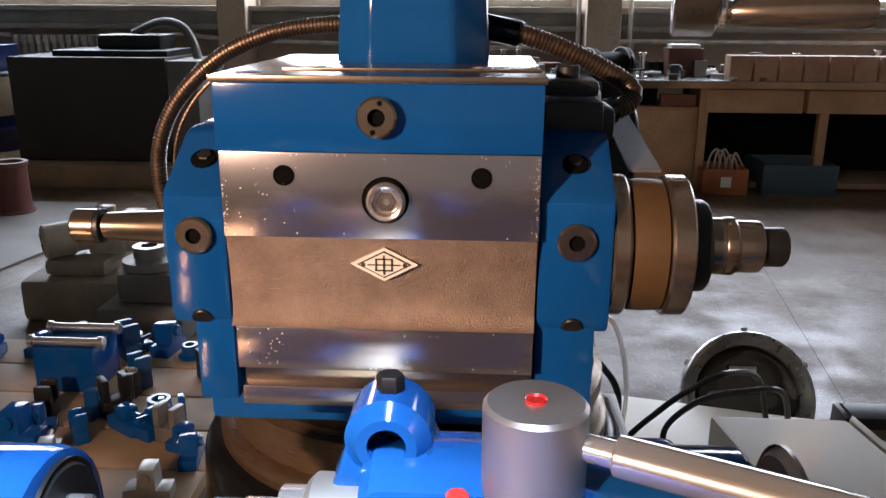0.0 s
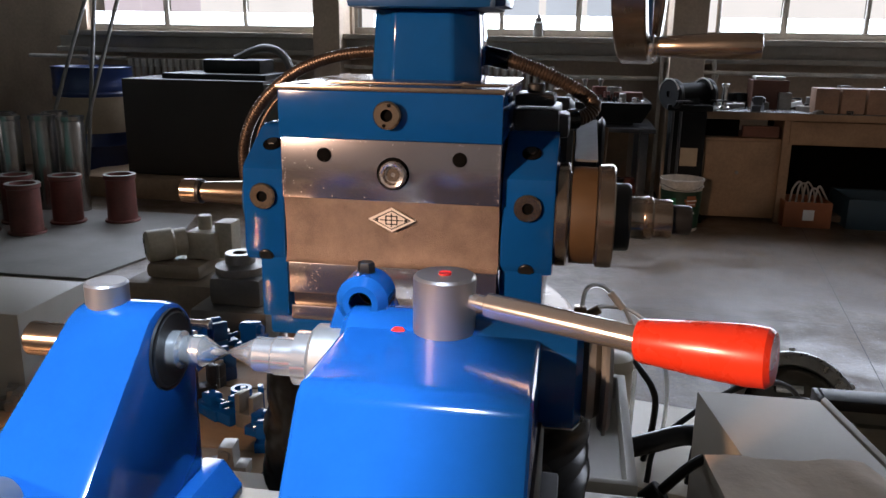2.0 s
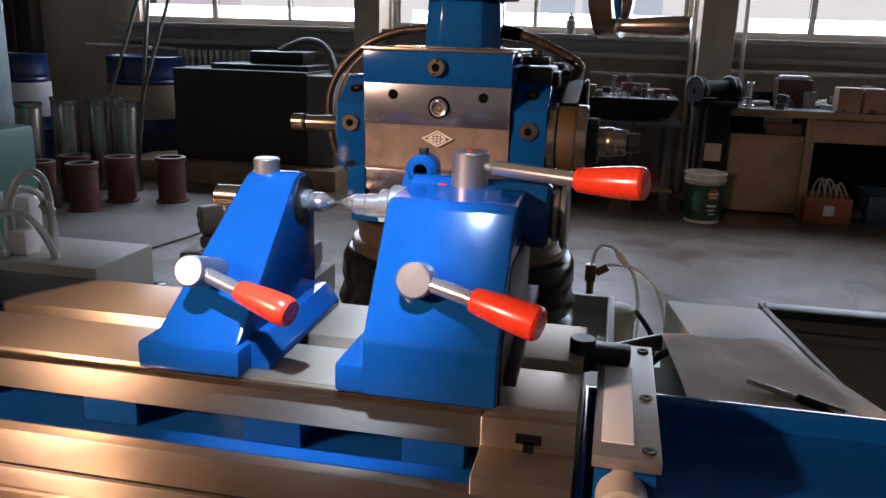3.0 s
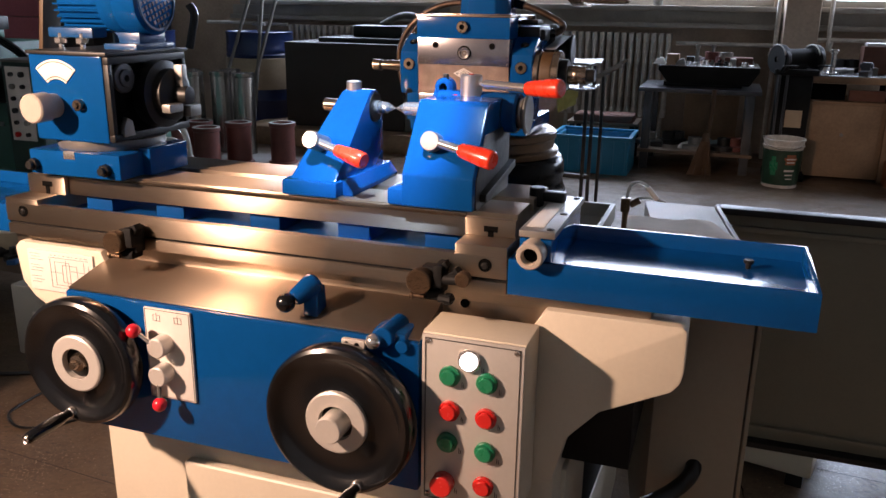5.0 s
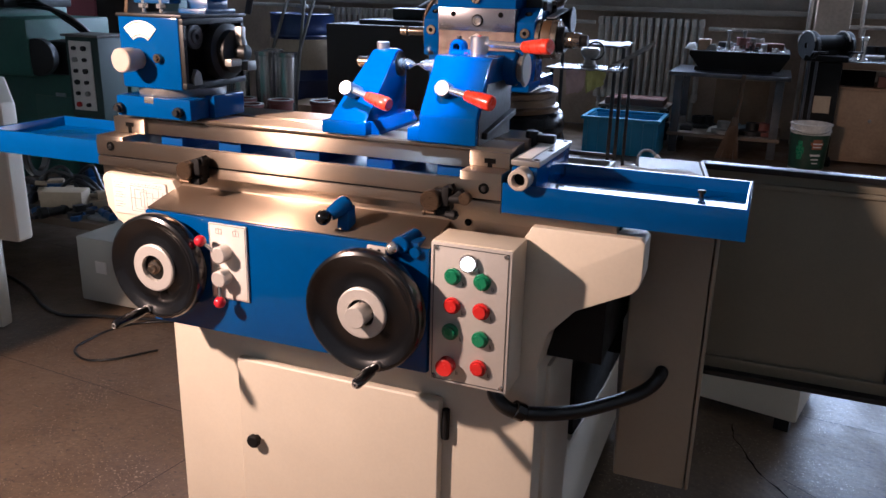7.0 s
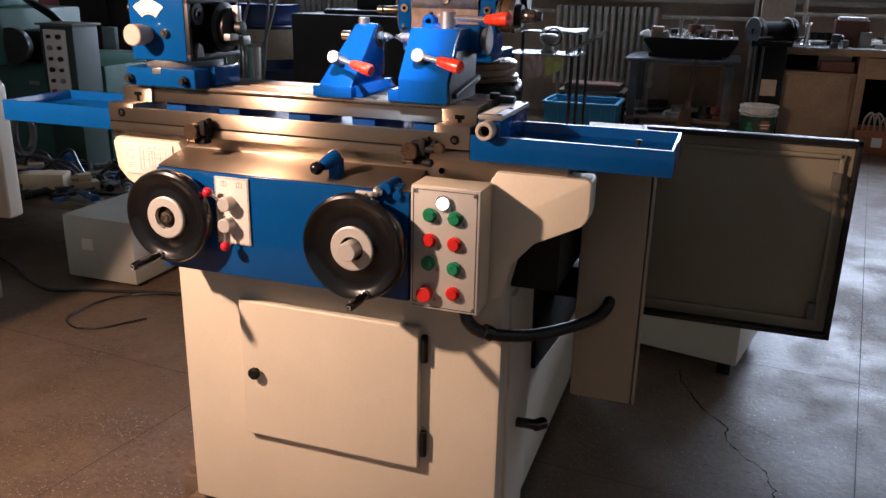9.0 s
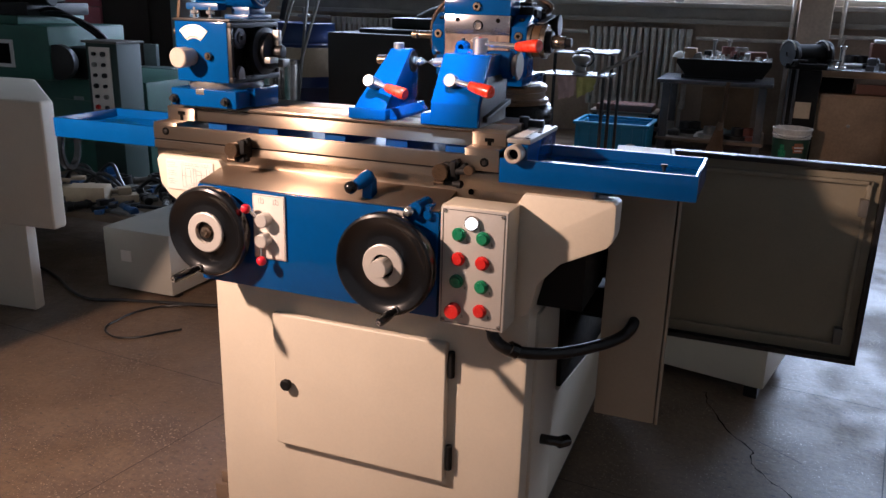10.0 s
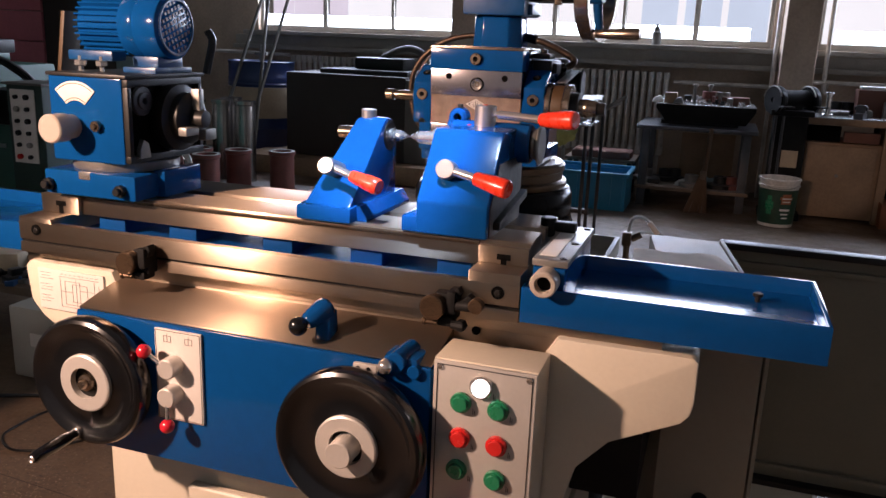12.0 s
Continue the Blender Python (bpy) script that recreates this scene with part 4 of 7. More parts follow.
part("flange", box(0.377, 0.130, 0.944, 0.40, 0.29, 0.964, 0.003), BLUE, ts2)
part("side_channel", join(prism([(0.135, 0.944), (0.135, 0.98), (0.17, 1.03), (0.285, 1.03), (0.285, 0.944)], "x", 0.487, 0.4895, 0.001), prism([(0.150, 0.952), (0.290, 0.972), (0.290, 0.982), (0.150, 0.962)], "x", 0.488, 0.498, 0.0015)), DARK, ts2, "dark side plate")
part("barrel", join(rod((0.395, 0.268, 1.046), (0.506, 0.268, 1.046), 0.026, seg=36)), BLUE, ts2)
part("lug", join(ring((0.402, 0.287, 1.0745), (0, -1, 0), 0.0126, 0.0056, 0.024, 40, 0.004), prism([(0.3835, 1.056), (0.3870, 1.0640), (0.3900, 1.0735), (0.3940, 1.0672), (0.4100, 1.0672), (0.4140, 1.0735), (0.4175, 1.0640), (0.421, 1.056)], "y", 0.264, 0.286, 0.002)), BLUE, ts2, "rounded blue lug with a hole")
part("lug_core", ring((0.402, 0.282, 1.0745), (0, -1, 0), 0.0055, 0, 0.002, 24), HOLE, ts2)
part("lug_screw", join(lathe([(0, 0), (0.0038, 0), (0.0042, 0.001), (0.0042, 0.0048), (0.0036, 0.0056), (0, 0.0056)], (0.402, 0.275, 1.0862), UP, 6)), DARK, ts2)
q = part("quill", join(rod((0.397, 0.266, 1.044), (0.378, 0.266, 1.044), 0.0175, seg=32)), GREYCAST, ts2)
part("centre_point", lathe([(0, 0), (0.0135, 0), (0.0135, 0.009), (0.0095, 0.010), (0.0095, 0.020), (0.0088, 0.021), (0.0088, 0.030), (0.0083, 0.0301), (0, 0.047)], (0.379, 0.266, 1.044), (-1, 0, 0), 28), CHROME, q, "pointed bright steel centre")
part("end_collar", join(rod((0.506, 0.268, 1.046), (0.514, 0.268, 1.046), 0.020), rod((0.514, 0.268, 1.046), (0.519, 0.268, 1.046), 0.027, seg=36)), GREYCAST, ts2)
part("paint_mark", lathe([(0, -0.001), (0.0045, -0.001), (0.003, 0.0008), (0, 0.0012)], (0.4225, 0.252, 1.0665), (0, -0.3, 1), 16), RED, ts2, "small red paint dot")
clamp_lever(ts2, (0.443, 0.257, 1.064), (0.443, 0.257, 1.0935), 0.0142, (0.455, 0.253, 1.083), (0.526, 0.219, 1.083), (0.572, 0.200, 1.0865), 0.0112)
part("pin_socket", ring((0.443, 0.257, 1.0934), UP, 0.0030, 0, 0.0006, 20), RED, ts2)
clamp_lever(ts2, (0.429, 0.175, 1.014), (0.429, 0.137, 1.0245), 0.0122, (0.436, 0.144, 1.022), (0.470, 0.132, 1.017), (0.514, 0.118, 1.0095), 0.0112)

# ---- work head with its motor ----
wh = thing("headstock", "blue headstock with a ribbed electric motor on top", "headstock", (-0.08, 0.2, 0.944))
part("slide_base", join(box(-0.158, 0.112, 0.944, -0.004, 0.245, 0.979, 0.004), box(-0.012, 0.16, 0.944, 0.008, 0.245, 0.982, 0.003)), BLUE, wh)
for x in (-0.148, -0.026):
    part("base_bolt", join(rod((x, 0.112, 0.958), (x, 0.104, 0.958), 0.0088, seg=8), rod((x, 0.106, 0.958), (x, 0.098, 0.958), 0.0055)), DARK, wh)
part("vee_notch", box(-0.098, 0.1112, 0.968, -0.078, 0.118, 0.9795, 0.002), CHROME, wh)
part("swivel_plate", lathe([(0, 0.979), (0.072, 0.979), (0.074, 0.982), (0.074, 0.992), (0, 0.992)], (-0.083, 0.195, 0), UP, 48), GREYCAST, wh)
part("housing", box(-0.146, 0.120, 0.992, -0.024, 0.29, 1.109, 0.004), BLUE, wh)
part("end_frame", join(box(-0.0245, 0.122, 0.994, -0.016, 0.288, 1.004, 0.001), box(-0.0245, 0.122, 1.097, -0.016, 0.288, 1.107, 0.001), box(-0.0245, 0.122, 1.004, -0.016, 0.130, 1.097, 0.001), box(-0.0245, 0.280, 1.004, -0.016, 0.288, 1.097, 0.001)), DARK, wh, "grey machined frame round the open end")
# Flat black sheet stands in for the shade of the hollow.
part("open_end_shade", box(-0.0245, 0.129, 1.003, -0.0225, 0.281, 1.098), HOLE, wh, "black sheet painted for the shaded hollow inside")
part("top_plate", box(-0.148, 0.118, 1.108, -0.015, 0.295, 1.113, 0.001), DARK, wh)
part("boss", join(ring((-0.021, 0.152, 1.078), (1, 0, 0), 0.020, 0.009, 0.006, 32), ring((-0.021, 0.152, 1.078), (1, 0, 0), 0.012, 0.005, 0.009, 32)), FRAMEG, wh)
part("spindle_nose", lathe([(0, 0), (0.045, 0), (0.047, 0.003), (0.047, 0.022), (0.036, 0.026), (0.036, 0.038), (0.030, 0.042), (0.014, 0.044), (0.012, 0.062), (0, 0.064)], (-0.021, 0.215, 1.052), (1, 0, 0), 40), DARK, wh, "black spindle nose and chuck")
part("chuck_jaw", join(box(0.02, 0.21, 1.058, 0.034, 0.222, 1.094, 0.002), box(0.02, 0.178, 1.03, 0.034, 0.208, 1.042, 0.002), box(0.02, 0.224, 1.02, 0.034, 0.25, 1.036, 0.002)), GREYCAST, wh)
part("lug", prism([(0.138, 1.0), (0.138, 1.012), (0.146, 1.026), (0.156, 1.02), (0.16, 1.0)], "x", -0.020, -0.012, 0.001), GREYCAST, wh)
k = part("round_knob", lathe([(0, -0.044), (0.0175, -0.044), (0.0195, -0.042), (0.0195, -0.018), (0.0165, -0.012), (0.0165, 0)], (-0.110, 0.122, 1.040), (0, 1, 0), 40), KNOB, wh, "beige round adjusting knob")
part("small_bolt", join(rod((-0.066, 0.121, 1.043), (-0.066, 0.112, 1.043), 0.0075, seg=20), rod((-0.066, 0.113, 1.043), (-0.066, 0.109, 1.043), 0.0045, seg=6)), BRASS, wh)
_cx, _cz = -0.1005, 1.052
fan = [(_cx + 0.050 * math.cos(radians(a)), _cz + 0.050 * math.sin(radians(a))) for a in range(132, 47, -7)] + [(_cx + 0.024 * math.cos(radians(a)), _cz + 0.024 * math.sin(radians(a))) for a in range(50, 131, 10)]
d = part("angle_scale", prism(fan, "y", 0.1185, 0.1202, 0.0004), IVORY, wh, "fan-shaped ivory scale plate")
part("scale_line", join(*[box(_cx + r * math.cos(radians(a)) - 0.0005, 0.1181, _cz + r * math.sin(radians(a)) - 0.0005, _cx + r * math.cos(radians(a)) + 0.0005, 0.1184, _cz + r * math.sin(radians(a)) + 0.0005) for r in (0.0468, 0.0272) for a in range(52, 130, 1 if r > 0.03 else 2)]), INK, d)
MY, MZ = 0.232, 1.178
mot = part("motor", lathe([(0, -0.166), (0.018, -0.166), (0.032, -0.162), (0.038, -0.156), (0.038, -0.082), (0.0455, -0.0815), (0.0470, -0.079), (0.0470, -0.058), (0.0462, -0.056), (0.0470, -0.054), (0.0470, -0.026), (0.0455, -0.019), (0.041, -0.016), (0, -0.0155)], (0, MY, MZ), (1, 0, 0), 56), BLUE, wh, "blue ribbed electric motor")
for k in range(30):
    a = 2 * math.pi * k / 30
    part("cooling_fin", turned(box(-0.158, -0.0011, 0.036, -0.080, 0.0011, 0.0445), Matrix.Translation((0, MY, MZ)) @ Matrix.Rotation(a, 4, "X")), BLUE, mot)
part("fan_grille", ring((-0.0158, MY, MZ), (1, 0, 0), 0.0405, 0.0365, 0.0022, 40), BLUE_D, mot)
# Navy squares stand in for the dark holes of the fan grille.
_g = [box(-0.0158, MY + u - 0.0025, MZ + v - 0.0025, -0.0150, MY + u + 0.0025, MZ + v + 0.0025) for u in [0.0082 * i for i in range(-4, 5)] for v in [0.0082 * j for j in range(-4, 5)] if math.hypot(u, v) < 0.0345]
part("grille_hole_squares", turned(join(*_g), Matrix.Translation((0, MY, MZ)) @ Matrix.Rotation(0.35, 4, "X") @ Matrix.Translation((0, -MY, -MZ))), NAVY, mot)
part("motor_foot", join(box(-0.078, 0.190, 1.1125, -0.022, 0.275, 1.121, 0.002), box(-0.072, 0.205, 1.12, -0.028, 0.262, 1.136, 0.003)), BLUE_D, mot)
part("mounting_rail", box(-0.155, 0.170, 1.128, -0.078, 0.200, 1.142, 0.003), BLUE_D, mot)
part("terminal_box", box(-0.146, 0.202, 1.221, -0.093, 0.262, 1.256, 0.004), IVORY, mot, "pale terminal box")
part("lifting_block", box(-0.091, 0.205, 1.221, -0.056, 0.258, 1.245, 0.004), BLUE_D, mot)
part("motor_cable", tube([(0.0, 0.285, 1.175), (0.006, 0.288, 1.16), (0.0, 0.286, 1.13), (-0.004, 0.285, 1.112)], 0.006, 8, 6), RUBBER, wh)
part("drive_belt", join(prism([(-0.205, 1.105), (-0.198, 1.105), (-0.183, 1.195), (-0.190, 1.195)], "y", 0.20, 0.235, 0.001)), BELT, wh, "brown drive belt")
for x in (-0.135, -0.098):
    part("foot_bolt", join(rod((x, 0.172, 1.112), (x, 0.172, 1.134), 0.0035, seg=10), rod((x, 0.172, 1.120), (x, 0.172, 1.128), 0.0085, seg=6)), CHROME, wh)
part("side_screw", join(rod((-0.146, 0.16, 1.085), (-0.170, 0.16, 1.085), 0.006), rod((-0.162, 0.16, 1.085), (-0.174, 0.16, 1.085), 0.010, seg=16)), BRASS, wh)

# ---- wheel head ----
head = thing("wheel_head", "blue and steel grinding wheel head on its swivel column", "wheel head", (0.384, 0.5, 0.981))
part("core", join(box(0.312, 0.424, 1.006, 0.450, 0.56, 1.132, 0.002), box(0.29, 0.43, 0.990, 0.478, 0.60, 1.012, 0.004)), BLUE, head)
part("upper_band", box(0.3095, 0.4085, 1.1325, 0.4525, 0.56, 1.1625, 0.0012), BLUE, head, "blue painted upper band")
part("top_plate", join(box(0.3085, 0.4075, 1.1625, 0.4535, 0.565, 1.1655, 0.0006), box(0.334, 0.436, 1.1655, 0.4525, 0.474, 1.1668, 0.0005)), GRIPST, head, "ground steel top plate")
for x, y in ((0.350, 0.442), (0.424, 0.442)):
    part("top_screw", ring((x, y, 1.1668), UP, 0.0032, 0.0012, 0.0006, 18, 0.0002), CHROME, head)
for x in (0.322, 0.430):
    part("top_recess", ring((x, 0.4215, 1.1655), UP, 0.0052, 0.0, 0.0004, 22, 0.0001), DARK, head)
part("front_plate", join(box(0.3102, 0.4100, 1.0935, 0.4522, 0.43, 1.1322, 0.0006), ), STEEL_V, head, "ground steel front plate")
part("textured_plate", prism([(0.4118, 1.0933), (0.43, 1.0933), (0.43, 1.0495), (0.4108, 1.0495), (0.4122, 1.0508), (0.4134, 1.0530), (0.4142, 1.0560), (0.4146, 1.0600), (0.4145, 1.0660), (0.4138, 1.0760), (0.4128, 1.0860)], "x", 0.3105, 0.4518), ROUGH_ST, head, "brown textured steel plate")
part("lower_plate", box(0.3125, 0.4105, 1.0285, 0.4515, 0.43, 1.0495, 0.0006), STEEL_V, head, "ground steel lower plate")
part("bottom_strip", box(0.3145, 0.4080, 1.0105, 0.4495, 0.43, 1.0205, 0.0012), STEEL_V, head)
part("bottom_edge", box(0.3145, 0.4085, 1.0065, 0.4495, 0.44, 1.0105, 0.0012), BLUE, head)
part("groove", box(0.3145, 0.4145, 1.0205, 0.4515, 0.425, 1.0287), BRASS, head)


def cheek(x0, x1, s):
    pr = [(0.418, 1.048), (0.415, 1.055), (0.415, 1.1105), (0.4185, 1.1135), (0.450, 1.1330), (0.458, 1.1360), (0.51, 1.1365), (0.51, 1.048)]
    c = part("cheek", join(prism(pr, "x", x0, x1, 0.0025), box(min(x0, x1) + (0.010 if s < 0 else 0), 0.417, 1.008, max(x0, x1) - (0 if s < 0 else 0.006), 0.50, 1.052, 0.002)), BLUE, head, "blue rounded side cheek")
    x = (x0 + x1) / 2
    part("cheek_screw", join(ring((x, 0.4155, 1.0925), (0, -1, 0), 0.0088, 0.0037, 0.0035, 32)), BRASS, c)
    part("hex_socket", ring((x, 0.4145, 1.0925), (0, -1, 0), 0.0038, 0, 0.0008, 6, 0.0001), HOLE, c)
    part("recess", turned(ring((0, 0, 0), (0, 0, 1), 0.0062, 0.0, 0.001, 28), Matrix.Translation((x, 0.4350, 1.1240)) @ Matrix.Rotation(radians(32), 4, "X")), HOLE, c)
    part("recess_screw", turned(rod((0, 0.0014, 0.0), (0, 0.0014, 0.0022), 0.0036, seg=6), Matrix.Translation((x, 0.4350, 1.1240)) @ Matrix.Rotation(radians(32), 4, "X")), DARK, c)
    part("recess", turned(ring((0, 0, 0), (0, 0, 1), 0.005, 0.0, 0.001, 24), Matrix.Translation((x, 0.4168, 1.0515)) @ Matrix.Rotation(radians(115), 4, "X")), DARK, c)


cheek(0.2805, 0.3095, -1)
cheek(0.4525, 0.4865, 1)
for x in (0.339, 0.4265):
    part("tapped_hole", ring((x, 0.4102, 1.122), (0, -1, 0), 0.0046, 0, 0.0006, 28), HOLE, head)
part("counterbore", ring((0.384, 0.4102, 1.1115), (0, -1, 0), 0.0105, 0, 0.0006, 32), HOLE, head)
s = part("cap_screw", lathe([(0, 0.0), (0.0087, 0.0), (0.0089, 0.002), (0.0085, 0.0042), (0.0074, 0.0054), (0.0062, 0.0050), (0.0056, 0.0036), (0.0052, 0.0018), (0.0, 0.0016)], (0.3845, 0.4098, 1.1112), (0, -1, 0), 40), CHROME, head, "bright rounded cap screw")
part("screw_socket", ring((0.3845, 0.4082, 1.1112), (0, -1, 0), 0.0046, 0.0018, 0.0010, 6, 0.0004), GRIPST, s)
part("collar_ring", ring((0.3815, 0.4088, 1.1485), (0, -1, 0), 0.0088, 0.0038, 0.006, 36), BRASS, head, "turned collar with two pin holes")
part("collar_hole", join(ring((0.3815, 0.4060, 1.1485), (0, -1, 0), 0.0039, 0, 0.0006, 20), *[ring((0.3815 + dx, 0.4026, 1.1485 + dz), (0, -1, 0), 0.0011, 0, 0.0005, 10, 0.0001) for dx, dz in ((0.0016, 0.0062), (-0.0016, -0.0062))]), HOLE, head)
dia = part("maker_plate", prism([(0.3675, 1.0815), (0.383, 1.0895), (0.3985, 1.0815), (0.383, 1.0735)], "y", 0.4105, 0.4128), IVORY, head, "small diamond-shaped plate")
part("plate_marks", join(prism([(0.3705, 1.0815), (0.383, 1.0879), (0.3955, 1.0815), (0.383, 1.0751)], "y", 0.4101, 0.4104), ), INK, dia)
part("plate_field", join(prism([(0.3718, 1.0815), (0.383, 1.0872), (0.3942, 1.0815), (0.383, 1.0758)], "y", 0.4097, 0.4100)), IVORY, dia)
for x, w, z0, z1 in ((0.3790, 0.0008, 1.0785, 1.0845), (0.3862, 0.0008, 1.0785, 1.0845), (0.3826, 0.0008, 1.0770, 1.0860), (0.3790, 0.0080, 1.0785, 1.0792), (0.3790, 0.0080, 1.0838, 1.0845), (0.3755, 0.0150, 1.0812, 1.0818)):
    part("plate_bar", box(x, 0.4093, z0, x + w, 0.4096, z1), INK, dia)
for x in (0.3735, 0.3925):
    part("plate_dot", ring((x, 0.4096, 1.0815), (0, -1, 0), 0.0011, 0, 0.0003, 12, 0.0001), INK, dia)
# paint chips and nicks along the plate edges
_rng = random.Random(15)
_c = []
for k in range(150):
    side = _rng.choice([0.3112, 0.4510, None])
    x = (side + _rng.gauss(0, 0.0016)) if side else _rng.uniform(0.313, 0.45)
    z = _rng.uniform(1.095, 1.131) if side else _rng.choice([1.0945, 1.131, 1.0480, 1.0300, 1.1300]) + _rng.gauss(0, 0.0012)
    if k % 6 == 0:
        x, z = _rng.uniform(0.314, 0.345), _rng.uniform(1.097, 1.130)
    if k % 9 == 0:
        x, z = _rng.uniform(0.317, 0.335), _rng.uniform(1.031, 1.047)
    x, z = min(max(x, 0.3110), 0.4512), (min(max(z, 1.0945), 1.1312) if z > 1.07 else min(max(z, 1.0295), 1.0485))
    w, h = _rng.uniform(0.00008, 0.00028), _rng.uniform(0.00008, 0.0003)
    y = 0.4100 if z > 1.07 else 0.4105
    _c.append(box(x - w, y - 0.0002, z - h, x + w, y, z + h))
tagged(part("edge_nicks", join(*_c), WHITE, head, "bright nicks in the worn steel"), kind="stuff")
# spindle and pulleys
SY, SZ = 0.447, 1.087
part("spindle_end", lathe([(0, 0.222), (0.0078, 0.222), (0.0085, 0.223), (0.0085, 0.2338), (0.0066, 0.2345), (0.0066, 0.236), (0.0068, 0.2375), (0.0088, 0.272), (0.0095, 0.2735), (0.0095, 0.282), (0, 0.282)], (0, SY, SZ), (1, 0, 0), 36), BRASS, head, "tapered straw-coloured spindle end")
part("spindle_groove", ring((0.2340, SY, SZ), (1, 0, 0), 0.0088, 0.006, 0.0030, 30, 0.0004), DARK, head)
part("bearing_cover", lathe([(0, 0.2765), (0.024, 0.2765), (0.026, 0.2785), (0.026, 0.285)], (0, SY, SZ), (1, 0, 0), 40), BLUE_D, head)
part("rear_flange", lathe([(0, 0.4865), (0.0335, 0.4865), (0.0345, 0.4875), (0.0345, 0.4935), (0.0335, 0.4945), (0, 0.4945)], (0, SY, SZ - 0.004), (1, 0, 0), 56), GRIPST, head, "dark turned bearing flange")
pul = part("pulley", lathe([(0, 0.4948), (0.0285, 0.4948), (0.0285, 0.5125), (0.0330, 0.5127), (0.0340, 0.514), (0.0340, 0.5225), (0.0330, 0.5235), (0.0, 0.5235)], (0, SY, SZ - 0.004), (1, 0, 0), 56), GRIPST, head, "turned bronze-toned belt pulley")
part("belt", lathe([(0.0284, 0.4958), (0.0318, 0.4962), (0.0322, 0.504), (0.0318, 0.5118), (0.0284, 0.5122)], (0, SY, SZ - 0.004), (1, 0, 0), 56), BELT, pul, "brown flat belt")
part("spindle_nut", lathe([(0, 0.52), (0.0216, 0.52), (0.0223, 0.522), (0.0223, 0.5325), (0.0213, 0.534), (0.0, 0.534)], (0, SY, SZ - 0.004), (1, 0, 0), 36), DARK, head, "blackened spindle nut")
part("stepped_shaft", lathe([(0, 0.532), (0.0138, 0.532), (0.0138, 0.5475), (0.0134, 0.5485), (0.0128, 0.549), (0.0128, 0.5595), (0.0122, 0.5605), (0.0, 0.561)], (0, SY, SZ - 0.004), (1, 0, 0), 36), GRIPST, head, "stepped straw-coloured shaft")
part("shaft_tip", lathe([(0, 0.558), (0.0096, 0.558), (0.0096, 0.5715), (0.0086, 0.573), (0, 0.573)], (0, SY, SZ - 0.004), (1, 0, 0), 30), DARK, head, "blackened shaft tip")
part("nut_land", lathe([(0.0139, 0.5425), (0.0142, 0.543), (0.0142, 0.5475), (0.0138, 0.548)], (0, SY, SZ - 0.004), (1, 0, 0), 36), BRASS, head)
part("belt_run", prism([(0.450, 1.1180), (0.450, 1.1195), (0.566, 1.1345), (0.566, 1.1330)], "x", 0.4965, 0.5118), BELTG, head, "grey belt running back to the drive")
part("rear_motor", join(rod((0.41, 0.560, 1.118), (0.494, 0.560, 1.118), 0.034, seg=36), box(0.455, 0.462, 1.126, 0.485, 0.54, 1.150, 0.003), box(0.462, 0.47, 1.13, 0.492, 0.51, 1.146, 0.004)), DARK, head, "black drive motor behind the head")
part("drive_pulley", join(ring((0.4955, 0.566, 1.112), (1, 0, 0), 0.0215, 0.004, 0.018, 32), rod((0.513, 0.566, 1.112), (0.518, 0.566, 1.112), 0.025, seg=32)), DARK, head)
part("terminal_cover", join(box(0.455, 0.46, 1.152, 0.482, 0.50, 1.160, 0.003), rod((0.468, 0.48, 1.158), (0.468, 0.48, 1.166), 0.006)), DARK, head)
# swivel column above
CX, CY = 0.389, 0.515
def octo(s, z, cx=CX, cy=CY):
    return [(cx + s * a, cy + s * b, z) for a, b in ((-1, -0.55), (-0.55, -1), (0.55, -1), (1, -0.55), (1, 0.55), (0.55, 1), (-0.55, 1), (-1, 0.55))]
v = octo(0.040, 1.1652) + octo(0.037, 1.214) 
part("neck", soften(shape(v, [tuple(range(8)), tuple(range(8, 16))] + [(i, (i + 1) % 8, 8 + (i + 1) % 8, 8 + i) for i in range(8)]), 0.003), BLUE, head, "blue faceted neck")
part("collar", join(box(CX - 0.049, CY - 0.055, 1.214, CX + 0.049, CY + 0.05, 1.31, 0.004), box(CX + 0.046, CY - 0.03, 1.216, CX + 0.056, CY + 0.03, 1.232, 0.002)), BLUE_D, head, "dark blue swivel block")
part("arm", join(box(CX + 0.045, CY - 0.026, 1.236, 0.485, CY + 0.026, 1.284, 0.006), rod((0.48, 0.520, 1.252), (0.506, 0.516, 1.252), 0.016)), DARK, head, "black bearing arm")
part("bearing_plate", box(0.478, CY - 0.030, 1.232, 0.489, CY - 0.024, 1.262, 0.001), BRASS, head, "straw-coloured bearing plate")
# the lifting wheel stands a little askew
WHEEL = Matrix.Translation((0.512, 0.450, 1.250)) @ Matrix.Rotation(radians(-11), 4, "Z") @ Matrix.Translation((0, 0.0715, 0))
hw = part("lift_handwheel", turned(lathe([(0.0600, 0.0), (0.0700, 0.0), (0.0712, 0.0012), (0.0712, 0.0205), (0.0700, 0.0217), (0.0600, 0.0217), (0.0585, 0.0195), (0.0585, 0.002), (0.0600, 0.0)], (0, 0, 0), (1, 0, 0), 72), WHEEL), GRIPST, head, "straw-coloured wide handwheel rim")
for k in range(3):
    a = 0.9 + 2.094 * k
    part("spoke", turned(rod((0.011, 0, 0), (0.011, 0.0595 * math.cos(a), 0.0595 * math.sin(a)), 0.008, 0.0062), WHEEL), BLUE_D, hw)
